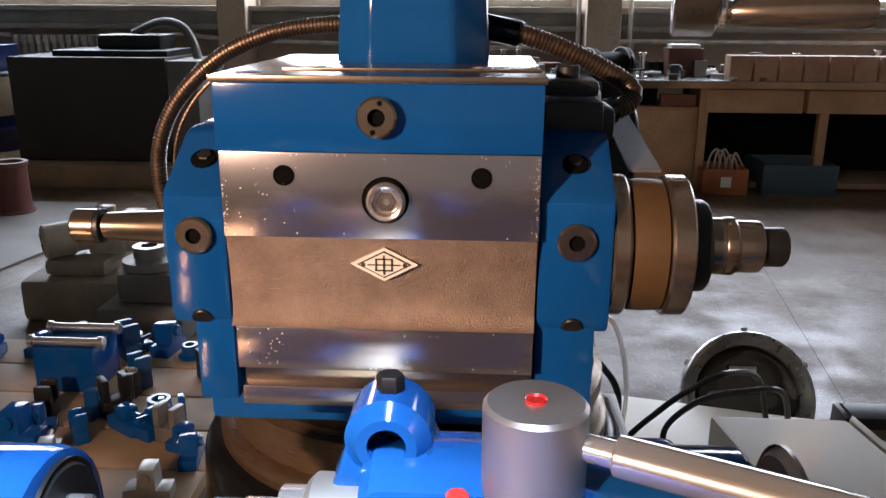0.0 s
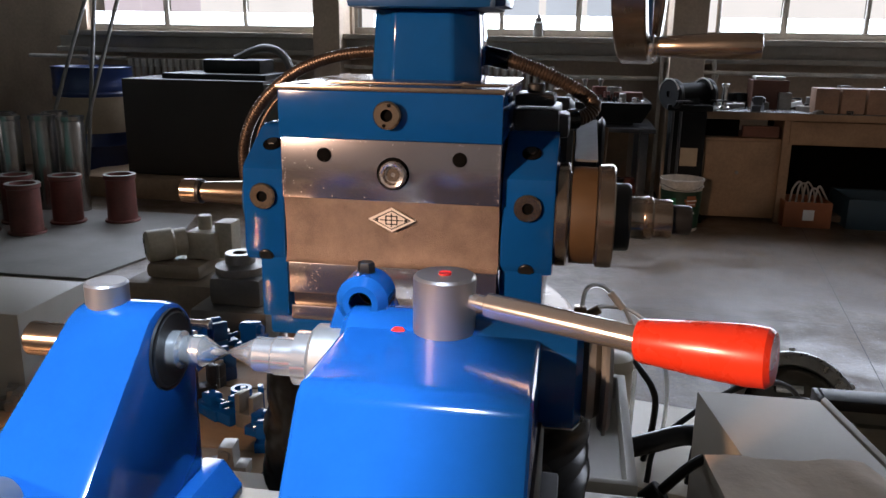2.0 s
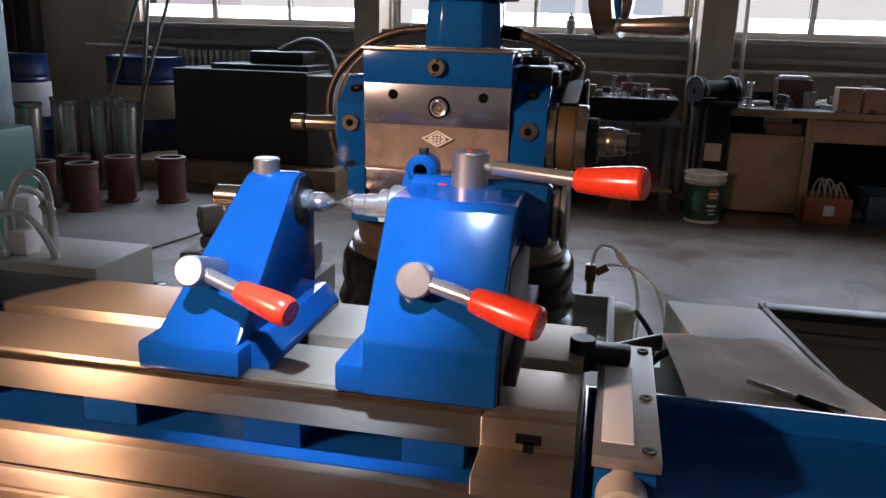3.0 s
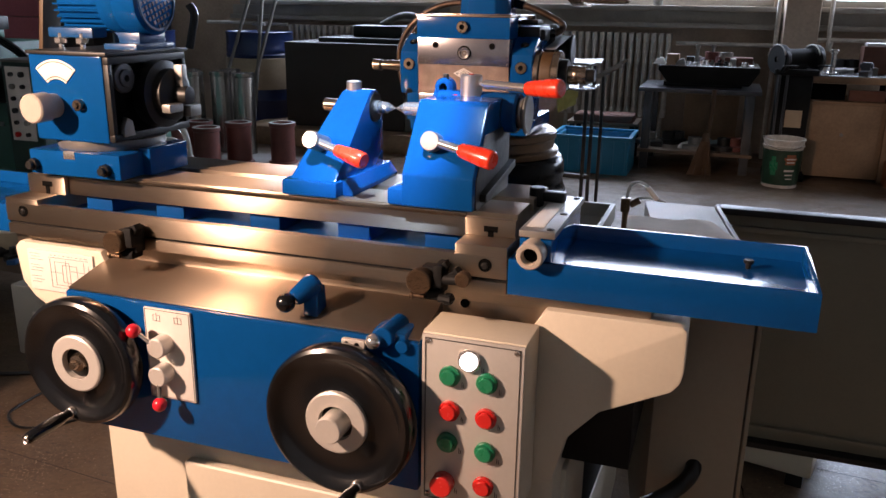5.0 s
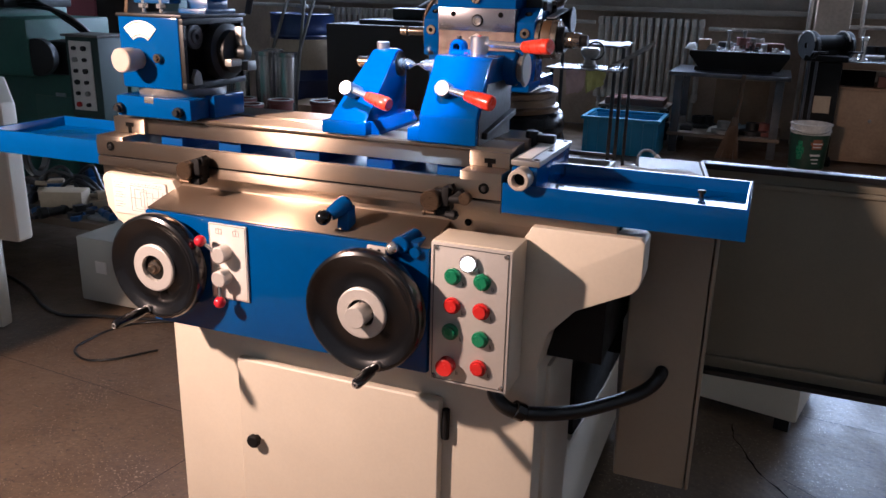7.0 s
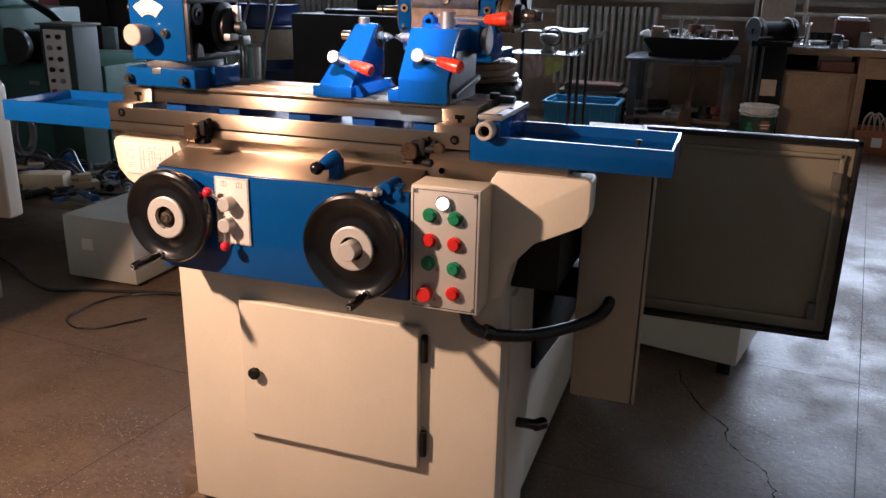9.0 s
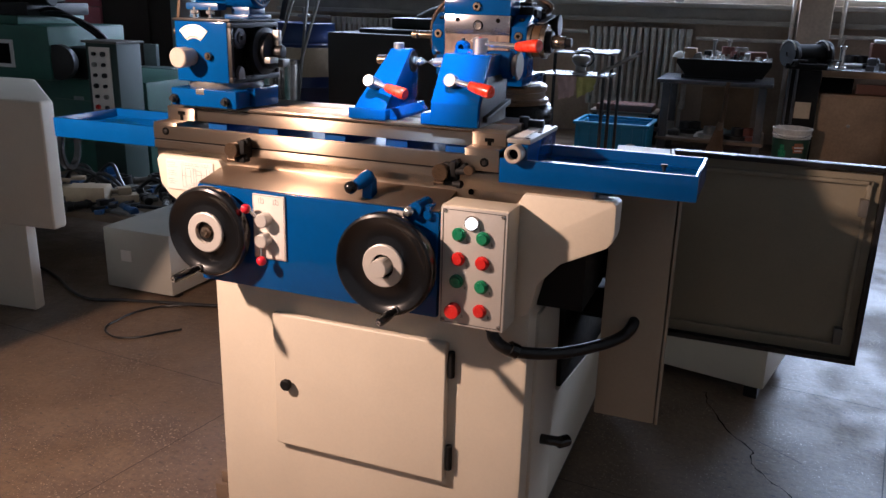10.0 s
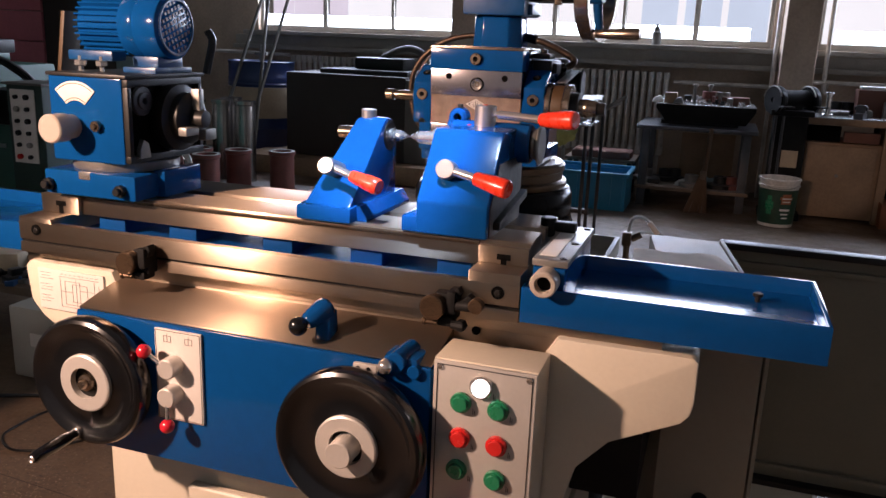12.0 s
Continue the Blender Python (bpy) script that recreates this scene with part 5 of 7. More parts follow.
part("wheel_hub", turned(rod((-0.012, 0, 0), (0.022, 0, 0), 0.014), WHEEL), BLUE_D, hw)
part("crank_collar", turned(rod((0.0218, -0.030, -0.0585), (0.0255, -0.030, -0.0585), 0.0075), WHEEL), CHROME, hw)
part("crank_grip", turned(lathe([(0, 0), (0.0062, 0), (0.0062, 0.003), (0.0058, 0.004), (0.0066, 0.006), (0.0075, 0.02), (0.0088, 0.045), (0.0090, 0.064), (0.0078, 0.069), (0, 0.070)], (0.0235, -0.030, -0.0585), (1, 0, 0.02), 28), WHEEL), GRIPST, hw, "turned steel crank grip")
for word, a in (("10", 236), ("20", 212), ("30", 188)):
    cu = bpy.data.curves.new("engraved_number", "FONT")
    cu.body, cu.size, cu.align_x, cu.extrude = word, 0.0062, "CENTER", 0.0001
    tmp = bpy.data.objects.new("engraved_number", cu)
    bm = bmesh.new()
    bm.from_mesh(tmp.to_mesh())
    tmp.to_mesh_clear()
    bpy.data.objects.remove(tmp)
    r = radians(a)
    place = Matrix.Translation((0.0105, 0.0714 * math.cos(r), 0.0714 * math.sin(r))) @ Matrix.Rotation(r - math.pi, 4, "X") @ Matrix.Rotation(radians(90), 4, "X")
    part("engraved_number", turned(bm, WHEEL @ place), INK, hw)
# conduits
part("conduit", tube([(0.352, 0.55, 1.184), (0.330, 0.55, 1.183), (0.300, 0.55, 1.178), (0.268, 0.55, 1.164), (0.240, 0.55, 1.138), (0.226, 0.55, 1.108), (0.226, 0.55, 1.075), (0.235, 0.55, 1.04), (0.26, 0.56, 1.01)], 0.0049, 14, 10, ribs=430), COPPERY, head, "bronze-coloured flexible conduit")
part("conduit", tube([(0.427, 0.53, 1.183), (0.447, 0.525, 1.1790), (0.463, 0.525, 1.1740), (0.480, 0.525, 1.1670), (0.494, 0.525, 1.1600), (0.504, 0.523, 1.1540), (0.508, 0.520, 1.1480), (0.502, 0.515, 1.1415), (0.488, 0.508, 1.1385)], 0.0056, 14, 10, ribs=430), COPPERY, head, "bronze-coloured flexible conduit")
part("conduit_ferrule", rod((0.424, 0.53, 1.1836), (0.446, 0.525, 1.1792), 0.0070), BLACK, head)
part("conduit_ferrule", rod((0.497, 0.512, 1.140), (0.484, 0.506, 1.138), 0.0072), BLACK, head)
part("thin_chain", tube([(0.268, 0.553, 1.156), (0.251, 0.553, 1.140), (0.238, 0.553, 1.118), (0.2335, 0.553, 1.09), (0.236, 0.553, 1.05)], 0.0014, 8, 8, ribs=300), COPPERY, head, "thin beaded chain")

# ---- electrical cabinet behind the table ----
cab = thing("electrical_cabinet", "cream steel electrical cabinet with its door standing open", "cabinet", (0.73, 0.52, 0.35), )
v2 = [(0.706, 0.30), (0.826, 0.30), (0.758, 0.742), (0.636, 0.742)]
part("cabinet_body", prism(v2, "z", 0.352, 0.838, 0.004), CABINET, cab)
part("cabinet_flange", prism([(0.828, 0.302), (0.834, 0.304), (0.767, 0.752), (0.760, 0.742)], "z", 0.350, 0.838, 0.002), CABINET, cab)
part("mount_arm", box(0.590, 0.66, 0.42, 0.70, 0.735, 0.50, 0.004), MATTE, cab, "black mounting block behind the column")
cd = part("cabinet_door", box(0.765, 0.775, 0.368, 1.225, 0.782, 0.832, 0.002), DOORIN, cab, "open cabinet door, grey-cream inside")
part("door_rim", join(box(0.765, 0.752, 0.822, 1.228, 0.784, 0.834, 0.002), box(0.765, 0.752, 0.366, 1.228, 0.784, 0.378, 0.002), box(1.216, 0.752, 0.366, 1.228, 0.784, 0.834, 0.002), box(0.762, 0.752, 0.366, 0.772, 0.784, 0.834, 0.002)), DARK, cd, "black rubber-edged rim")
part("door_stiffener", join(box(0.79, 0.764, 0.79, 1.20, 0.776, 0.80, 0.002), box(0.79, 0.764, 0.398, 1.20, 0.776, 0.408, 0.002), box(1.188, 0.764, 0.398, 1.198, 0.776, 0.80, 0.002)), DOORIN, cd)
part("door_lock", box(1.178, 0.75, 0.72, 1.196, 0.776, 0.76, 0.003), GREYP, cd)
part("door_lock", box(1.172, 0.755, 0.41, 1.19, 0.776, 0.45, 0.003), GREYP, cd)
# sheet of paper and a pen on the cabinet
_rng = random.Random(3)
bm = bmesh.new()
N = 18
grid = {}
for i in range(N + 1):
    for j in range(N + 1):
        u, w = i / N, j / N
        p = Vector((0.622, 0.585)) * (1 - u) * (1 - w) + Vector((0.79, 0.603)) * u * (1 - w) + Vector((0.858, 0.288)) * u * w + Vector((0.652, 0.262)) * (1 - u) * w
        if u > 0.75 and w < 0.5:
            p -= Vector((0.03, 0.0)) * (u - 0.75) * 4 * (0.5 - w) * 2
        z = 0.8415 + 0.004 * noise.noise(Vector((u * 3.1, w * 3.7, 0.3))) + 0.002 * noise.noise(Vector((u * 9, w * 8, 2))) + 0.004
        z -= 0.05 * max(0, u - 0.84) ** 1.3
        grid[i, j] = bm.verts.new((p.x, p.y, z))
for i in range(N):
    for j in range(N):
        bm.faces.new((grid[i, j], grid[i + 1, j], grid[i + 1, j + 1], grid[i, j + 1]))
ext = bmesh.ops.extrude_face_region(bm, geom=bm.faces[:])
bmesh.ops.translate(bm, verts=[g for g in ext["geom"] if isinstance(g, bmesh.types.BMVert)], vec=(0, 0, -0.0008))
bmesh.ops.recalc_face_normals(bm, faces=bm.faces)
solid("paper_sheet", bm, PAPER, "creased brown oiled paper sheet lying on the cabinet", "paper")
pen = thing("marker_pen", "dark marker pen lying on the paper", "pen", (0.76, 0.41, 0.848))
part("barrel", rod((0.70, 0.455, 0.8500), (0.79, 0.392, 0.8490), 0.0032, seg=12), CHROME, pen)
part("cap", rod((0.742, 0.426, 0.8496), (0.778, 0.4005, 0.8492), 0.0048, seg=12), DARK, pen, "dark pen cap")
part("nib", rod((0.79, 0.392, 0.849), (0.825, 0.367, 0.8485), 0.0022, 0.001, seg=10), CHROME, pen)

# ---- coolant unit and pipes behind the machine ----
tank = thing("coolant_tank", "cream coolant tank on the floor behind the machine", "tank", (0.85, 1.45, 0))
TANK_TURN = Matrix.Translation((1.06, 1.235, 0)) @ Matrix.Rotation(radians(-12.5), 4, "Z") @ Matrix.Translation((-1.06, -1.235, 0))
part("tank_body", turned(box(0.48, 1.235, 0.045, 1.06, 1.60, 0.36, 0.008), TANK_TURN), CREAM, tank)
for x in (0.50, 1.00):
    for y in (1.26, 1.54):
        part("tank_foot", turned(box(x, y, 0.0, x + 0.04, y + 0.04, 0.046), TANK_TURN), DARK, tank)
part("tank_rim", turned(box(0.47, 1.225, 0.36, 1.07, 1.61, 0.385, 0.006), TANK_TURN), CREAM, tank)
fstand = thing("flange_stand", "round bolted cast flange on a short grey stand", "stand", (1.03, 1.85, 0))
part("stand_block", box(0.95, 1.80, 0.0, 1.11, 1.95, 0.34, 0.01), GREYP, fstand)
FLANGE_TURN = Matrix.Translation((1.03, 1.78, 0.345)) @ Matrix.Rotation(radians(62), 4, "X")
fl = part("pump_flange", turned(lathe([(0.112, -0.02), (0.146, -0.02), (0.15, -0.014), (0.15, 0.012), (0.146, 0.018), (0.138, 0.020), (0.130, 0.012), (0.118, 0.004), (0.112, -0.02)], (0, 0, 0), UP, 48), FLANGE_TURN), CASTALU, fstand, "round cast flange with small bolts")
part("flange_bowl", turned(lathe([(0.120, 0.002), (0.108, -0.020), (0.085, -0.032), (0.05, -0.038), (0, -0.040)], (0, 0, 0), UP, 48), FLANGE_TURN), BOWL, fl, "dark polished hollow of the flange")
# Chrome strip stands in for the bright reflection in the bowl.
part("bowl_highlight", turned(box(-0.030, 0.052, -0.033, 0.034, 0.072, -0.026, 0.003), FLANGE_TURN), CHROME, fl)
for k in range(6):
    a = 2 * math.pi * k / 6 + math.pi / 2
    part("flange_bolt", turned(rod((0.148 * math.cos(a), 0.148 * math.sin(a), 0.0), (0.158 * math.cos(a), 0.158 * math.sin(a), 0.0), 0.0075, seg=10), FLANGE_TURN), WHITE, fl)
pump = thing("coolant_pump", "small cream domed pump on the coolant tank", "pump", (0.60, 1.468, 0.385))
part("pump_body", lathe([(0, 0.385), (0.050, 0.385), (0.050, 0.40), (0.043, 0.405), (0.043, 0.555), (0.0455, 0.558), (0.0455, 0.572), (0.041, 0.582), (0.025, 0.588), (0, 0.590)], (0.587, 1.468, 0), UP, 36), CREAM, pump)
part("name_plate", box(0.598, 1.421, 0.47, 0.622, 1.428, 0.50, 0.0005), BRASS, pump)
part("power_cable", tube([(0.632, 1.44, 0.585), (0.645, 1.41, 0.575), (0.662, 1.40, 0.553), (0.672, 1.40, 0.518), (0.668, 1.40, 0.45), (0.66, 1.42, 0.386)], 0.0065, 10, 8), RUBBER, pump, "thick black cable")
hs = thing("clear_hose", "two milky clear plastic hoses bent over the pump", "hose", (0.56, 1.52, 0.385))
part("hose_tap", join(box(0.508, 1.505, 0.625, 0.534, 1.535, 0.665, 0.005), rod((0.522, 1.52, 0.385), (0.522, 1.52, 0.63), 0.009), rod((0.534, 1.52, 0.645), (0.560, 1.52, 0.662), 0.010, seg=12)), BRONZE, hs, "brass-brown valve")
part("long_hose", tube([(0.535, 1.52, 0.650), (0.559, 1.52, 0.666), (0.594, 1.52, 0.668), (0.623, 1.52, 0.662), (0.654, 1.52, 0.639), (0.680, 1.52, 0.609), (0.700, 1.52, 0.542), (0.708, 1.52, 0.469), (0.706, 1.53, 0.386)], 0.0048, 10, 8), HOSE, hs)
part("short_hose", tube([(0.523, 1.52, 0.660), (0.532, 1.52, 0.703), (0.561, 1.52, 0.711), (0.593, 1.52, 0.684), (0.622, 1.52, 0.642), (0.637, 1.52, 0.568), (0.639, 1.52, 0.469), (0.638, 1.53, 0.386)], 0.0048, 10, 8), HOSE, hs)
part("hose_band", rod((0.578, 1.519, 0.699), (0.606, 1.519, 0.666), 0.0078, seg=14), IVORY, hs)
lc = thing("motor_cable", "two black cables looping over the pump tank", "cable", (0.75, 1.35, 0.385))
part("cable_loop", tube([(0.66, 1.33, 0.388), (0.674, 1.35, 0.457), (0.733, 1.35, 0.525), (0.786, 1.35, 0.570), (0.851, 1.37, 0.592), (0.95, 1.5, 0.52), (1.0, 1.56, 0.388)], 0.0055, 8, 8), RUBBER, lc)
part("cable_loop", tube([(0.735, 1.34, 0.388), (0.743, 1.35, 0.460), (0.754, 1.35, 0.505), (0.807, 1.35, 0.550), (0.882, 1.36, 0.563), (0.96, 1.40, 0.54), (1.02, 1.5, 0.388)], 0.0055, 8, 8), RUBBER, lc)
ec = thing("cable_bundle", "thick black cable and a plug between trough and cabinet", "cable", (0.60, 0.8, 0.73))
part("thick_cable", tube([(0.545, 0.80, 0.722), (0.563, 0.80, 0.728), (0.60, 0.805, 0.739), (0.645, 0.81, 0.751), (0.69, 0.78, 0.755)], 0.0125, 12, 8), RUBBER, ec)
part("thin_cable", tube([(0.600, 0.70, 0.735), (0.632, 0.70, 0.772), (0.66, 0.71, 0.785)], 0.0055, 10, 8), RUBBER, ec)
part("plug", join(rod((0.580, 0.70, 0.715), (0.604, 0.70, 0.740), 0.0125, seg=14), rod((0.556, 0.70, 0.705), (0.584, 0.70, 0.719), 0.009, seg=14)), RUBBER, ec)

# ---- neighbouring machines ----
nb = thing("cream_machine", "cream sheet-metal machine cabinet on a narrower base", "machine", (-2.0, 1.1, 0))
part("upper_cabinet", prism([(-2.75, 0.76), (-1.34, 0.87), (-1.345, 0.93), (-1.95, 1.42), (-2.8, 1.36)], "z", 0.34, 0.795, 0.012, 3), CREAM, nb)
part("lower_base", prism([(-2.65, 0.80), (-1.50, 0.89), (-1.51, 0.94), (-2.05, 1.38), (-2.7, 1.33)], "z", 0.0, 0.342, 0.01), CREAM, nb)
part("side_wheel", ring((-1.44, 1.06, 0.60), (1, 0.4, 0), 0.085, 0.065, 0.02, 32, 0.004), BLACK, nb)

cb = thing("floor_box", "cream sheet-metal box standing on the floor", "box", (-1.29, 1.4, 0))
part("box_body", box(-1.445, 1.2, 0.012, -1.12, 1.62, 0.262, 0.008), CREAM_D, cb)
part("box_plate", box(-1.36, 1.196, 0.13, -1.31, 1.201, 0.175, 0.001), IVORY, cb)
for x in (-1.42, -1.15):
    part("box_foot", box(x, 1.23, 0.0, x + 0.03, 1.26, 0.013), DARK, cb)
solid("floor_cable", tube([(-2.1, 1.33, 0.006), (-1.87, 1.264, 0.006), (-1.71, 1.197, 0.006), (-1.54, 1.10, 0.006), (-1.40, 1.06, 0.006), (-1.26, 1.11, 0.006), (-0.915, 1.205, 0.006), (-0.40, 1.32, 0.006), (-0.03, 1.35, 0.006)], 0.0065, 8, 10), RUBBER, "black cable lying on the floor", "cable")
solid("loose_cable", tube([(-0.70, 1.24, 0.005), (-0.92, 1.19, 0.012), (-1.088, 1.13, 0.005), (-1.15, 1.033, 0.005), (-1.157, 0.939, 0.005), (-1.148, 0.868, 0.005), (-1.10, 0.826, 0.005), (-1.043, 0.812, 0.005), (-0.976, 0.846, 0.005), (-0.926, 0.915, 0.005), (-0.891, 0.963, 0.005)], 0.004, 8, 10), RUBBER, "curled black cable end on the floor", "cable")

gm = thing("green_machine", "old green grinding machine with dark fittings and hoses", "machine", (-3.0, 2.6, 0))
part("bed_base", box(-4.4, 2.46, 0.0, -2.27, 3.2, 0.68, 0.02), GREENP, gm)
part("head_block", join(box(-3.9, 2.22, 0.68, -2.70, 2.8, 0.97, 0.015), box(-3.9, 2.26, 0.97, -2.95, 2.75, 1.02, 0.01)), GREENP, gm)
part("slide", join(box(-3.6, 2.25, 1.02, -2.86, 2.7, 1.09, 0.01), box(-3.3, 2.3, 1.09, -2.92, 2.6, 1.26, 0.02), rod((-3.1, 2.2, 1.18), (-3.1, 2.7, 1.18), 0.08), rod((-2.9, 2.3, 1.12), (-2.72, 2.3, 1.12), 0.045), rod((-3.2, 2.3, 1.34), (-2.8, 2.35, 1.34), 0.05)), DARK, gm)
part("window_plate", box(-3.14, 2.212, 0.74, -2.96, 2.222, 0.89, 0.002), WHITE, gm)
part("dark_window", box(-3.12, 2.208, 0.76, -2.98, 2.214, 0.87, 0.002), HOLE, gm)
part("pulley", lathe([(0, 0), (0.085, 0), (0.095, 0.02), (0.095, 0.06), (0, 0.07)], (-2.68, 2.30, 0.78), (0.2, -1, 0), 32), DARK, gm)
part("belt_guard", box(-2.80, 2.35, 0.68, -2.56, 2.6, 0.86, 0.03), DARK, gm)
for k in range(3):
    part("oil_hose", tube([(-2.95 + 0.05 * k, 2.35, 1.03), (-2.75 + 0.05 * k, 2.33, 1.06 - 0.02 * k), (-2.64 + 0.03 * k, 2.40, 0.98), (-2.58 + 0.02 * k, 2.5, 0.88), (-2.53, 2.6, 0.70)], 0.010, 8, 6), RUBBER, gm)
part("white_hose", tube([(-2.95, 2.3, 1.10), (-2.93, 2.28, 1.24), (-2.87, 2.28, 1.28), (-2.82, 2.28, 1.22), (-2.84, 2.3, 1.12)], 0.010, 8, 6), CLEAR, gm)
part("base_door", box(-2.95, 2.45, 0.08, -2.55, 2.462, 0.55, 0.004), GREENP, gm)
for x in (-2.50, -2.37):
    part("name_plate", box(x - 0.3, 2.454, 0.50, x - 0.23, 2.461, 0.57, 0.001), PALE, gm)
sw = thing("switch_stand", "dark green pedestal with a pale panel of switches", "switch box", (-2.35, 2.33, 0))
part("pedestal", box(-2.465, 2.24, 0.0, -2.255, 2.42, 0.895, 0.006), GREEND, sw)
part("pedestal_cap", box(-2.48, 2.225, 0.895, -2.24, 2.435, 0.907, 0.003), GREYP, sw)
sp = part("switch_panel", box(-2.440, 2.232, 0.53, -2.300, 2.241, 0.875, 0.003), IVORY, sw)
for i in range(2):
    for j in range(6):
        part("switch_knob", rod((-2.40 + 0.062 * i, 2.234, 0.56 + 0.056 * j), (-2.40 + 0.062 * i, 2.216, 0.56 + 0.056 * j), 0.013 - 0.003 * ((i + j) % 2), seg=14), RED if (i + j) == 0 else (GREYCAST if (i + 2 * j) % 5 == 3 else DARK), sp)
rk = thing("pale_rack", "pale painted steel rack", "rack", (-3.85, 4.4, 0))
for x in (-4.03, -3.70):
    part("rack_leg", box(x, 4.36, 0.0, x + 0.04, 4.41, 0.53, 0.003), PALE, rk)
part("rack_top", box(-4.05, 4.34, 0.53, -3.64, 4.54, 0.56, 0.004), PALE, rk)
part("rack_back", box(-4.05, 4.5, 0.56, -3.92, 4.54, 0.74, 0.004), PALE, rk)
solid("steel_post", box(-3.78, 4.55, 0, -3.62, 4.72, 6.0, 0.006), PALE, "pale blue-grey steel post", "post", kind="structure")
for x0, x1 in ((-3.5, -3.2), (-3.2, -2.95), (-3.05, -3.35)):
    solid("leaning_bar", rod((x0, 5.3, 0.0), (x1, 6.3, 2.3), 0.015, seg=8), GREYP, "long steel bar leaning at the wall", "bar", "leaning bars")

# ---- drums, dark chest, sleeves ----
def drum(cx, cy, label_m, scale=1.0):
    d = thing("oil_drum", "navy oil drum with a pale label band", "drum", (cx, cy, 0), "oil drums")
    r = 0.30 * scale
    part("drum_shell", lathe([(0, 0), (r, 0), (r + 0.008, 0.01), (r, 0.03), (r, 0.30), (r + 0.01, 0.315), (r, 0.33), (r, 0.60), (r + 0.01, 0.615), (r, 0.63), (r, 0.70), (r + 0.007, 0.715), (r, 0.73), (r + 0.006, 0.765), (r, 0.78), (r, 0.90), (r + 0.008, 0.915), (r, 0.92), (r - 0.01, 0.905), (0, 0.905)], (cx, cy, 0), UP, 40), NAVY, d)
    part("label_band", lathe([(r, 0.415), (r + 0.013, 0.416), (r + 0.013, 0.690), (r, 0.691)], (cx, cy, 0), UP, 40), label_m, d)
    return d


drum(-3.36, 6.0, KRAFT)
drum(-4.23, 5.62, WHITE, 0.62)
part("drum_tap", join(rod((-3.30, 5.9, 0.90), (-3.30, 5.9, 1.06), 0.018, seg=10), box(-3.36, 5.88, 0.97, -3.24, 5.92, 1.0, 0.005)), GREYCAST, bpy.data.objects["oil_drum"])
ch = thing("dark_chest", "large dark steel quenching chest", "chest", (-2.2, 5.8, 0))
part("chest_body", box(-2.82, 5.5, 0.16, -1.73, 6.15, 0.86, 0.01), WALL_L, ch)
part("chest_lid", join(box(-2.55, 5.6, 0.86, -1.75, 6.1, 0.90, 0.006), box(-2.3, 5.75, 0.9, -1.85, 6.05, 1.0, 0.02)), DARK, ch)
part("chest_side", box(-1.728, 5.5, 0.16, -1.52, 6.1, 0.84, 0.006), GREYP, ch)
part("chest_pallet", box(-3.2, 5.35, 0.0, -1.45, 6.2, 0.155, 0.01), BENCH, ch)
part("chest_pipe", tube([(-2.1, 5.9, 1.0), (-1.9, 5.9, 1.08), (-1.72, 5.85, 1.05), (-1.62, 5.8, 0.9), (-1.62, 5.8, 0.7)], 0.03, 10, 6), GREYP, ch)
solid("rubber_mat", prism([(-3.6, 4.9), (-2.0, 4.9), (-1.74, 4.05), (-1.86, 3.42), (-2.3, 3.42), (-3.6, 3.6)], "z", 0.0, 0.012, 0.003), MAT, "pale grey sheet lying on the floor", "mat")
def sleeve(name, label, at, m, rim, k):
    x, y = at
    t = thing(name, label, "sleeve", (x, y, 0.012), "cast sleeves")
    prof = [(0.085, 0), (0.130, 0), (0.134, 0.006), (0.130, 0.016), (0.112, 0.020), (0.110, 0.33), (0.122, 0.338), (0.122, 0.366), (0.090, 0.366), (0.086, 0.0)]
    part("sleeve_body", lathe([(r * k, h * k) for r, h in prof], (x, y, 0.012), UP, 36), m, t)
    part("sleeve_rim", ring((x, y, 0.012 + 0.366 * k), UP, 0.121 * k, 0.090 * k, 0.003, 36), rim, t, "machined rim")
    return t


red = sleeve("casting_sleeve", "red-brown painted cast sleeve standing on its flange", (-2.37, 4.63), RUST, GREYCAST, 0.82)
for x, y in ((-2.68, 4.52), (-2.74, 4.20), (-2.98, 4.46), (-3.02, 4.16)):
    copy_thing(red, Matrix.Translation((x, y, 0.012)))
dark = sleeve("casting_sleeve", "dark oily cast sleeve standing on its flange", (-3.32, 4.02), SLEEVE_D, GREYCAST, 0.92)
for x, y in ((-2.96, 3.62), (-3.02, 3.30), (-2.74, 3.22), (-3.66, 4.25), (-3.62, 4.66)):
    copy_thing(dark, Matrix.Translation((x, y, 0.012)))
first = None
for k, (x, y) in enumerate([(-3.33, 4.50), (-3.24, 4.78), (-3.05, 4.88), (-2.83, 4.86), (-3.42, 4.98), (-3.12, 5.12)]):
    if first is None:
        first = thing("steel_cylinder", "upright machined steel cylinder liner", "cylinder", (x, y, 0), "steel cylinder liners")
        part("liner", lathe([(0.066, 0), (0.082, 0), (0.082, 0.60), (0.080, 0.606), (0.080, 0.614), (0.088, 0.618), (0.088, 0.645), (0.068, 0.645), (0.066, 0)], (x, y, 0), UP, 36), LINER, first)
    else:
        copy_thing(first, Matrix.Translation((x, y, 0)))

# ---- castings and parts on a low wooden stand ----
st = thing("wooden_stand", "low worn wooden platform littered with machine parts", "platform", (-0.65, 1.95, 0))
for k in range(5):
    part("plank", box(-1.12, 1.50 + 0.18 * k, 0.14, -0.20, 1.672 + 0.18 * k, 0.17, 0.003), WOOD, st)
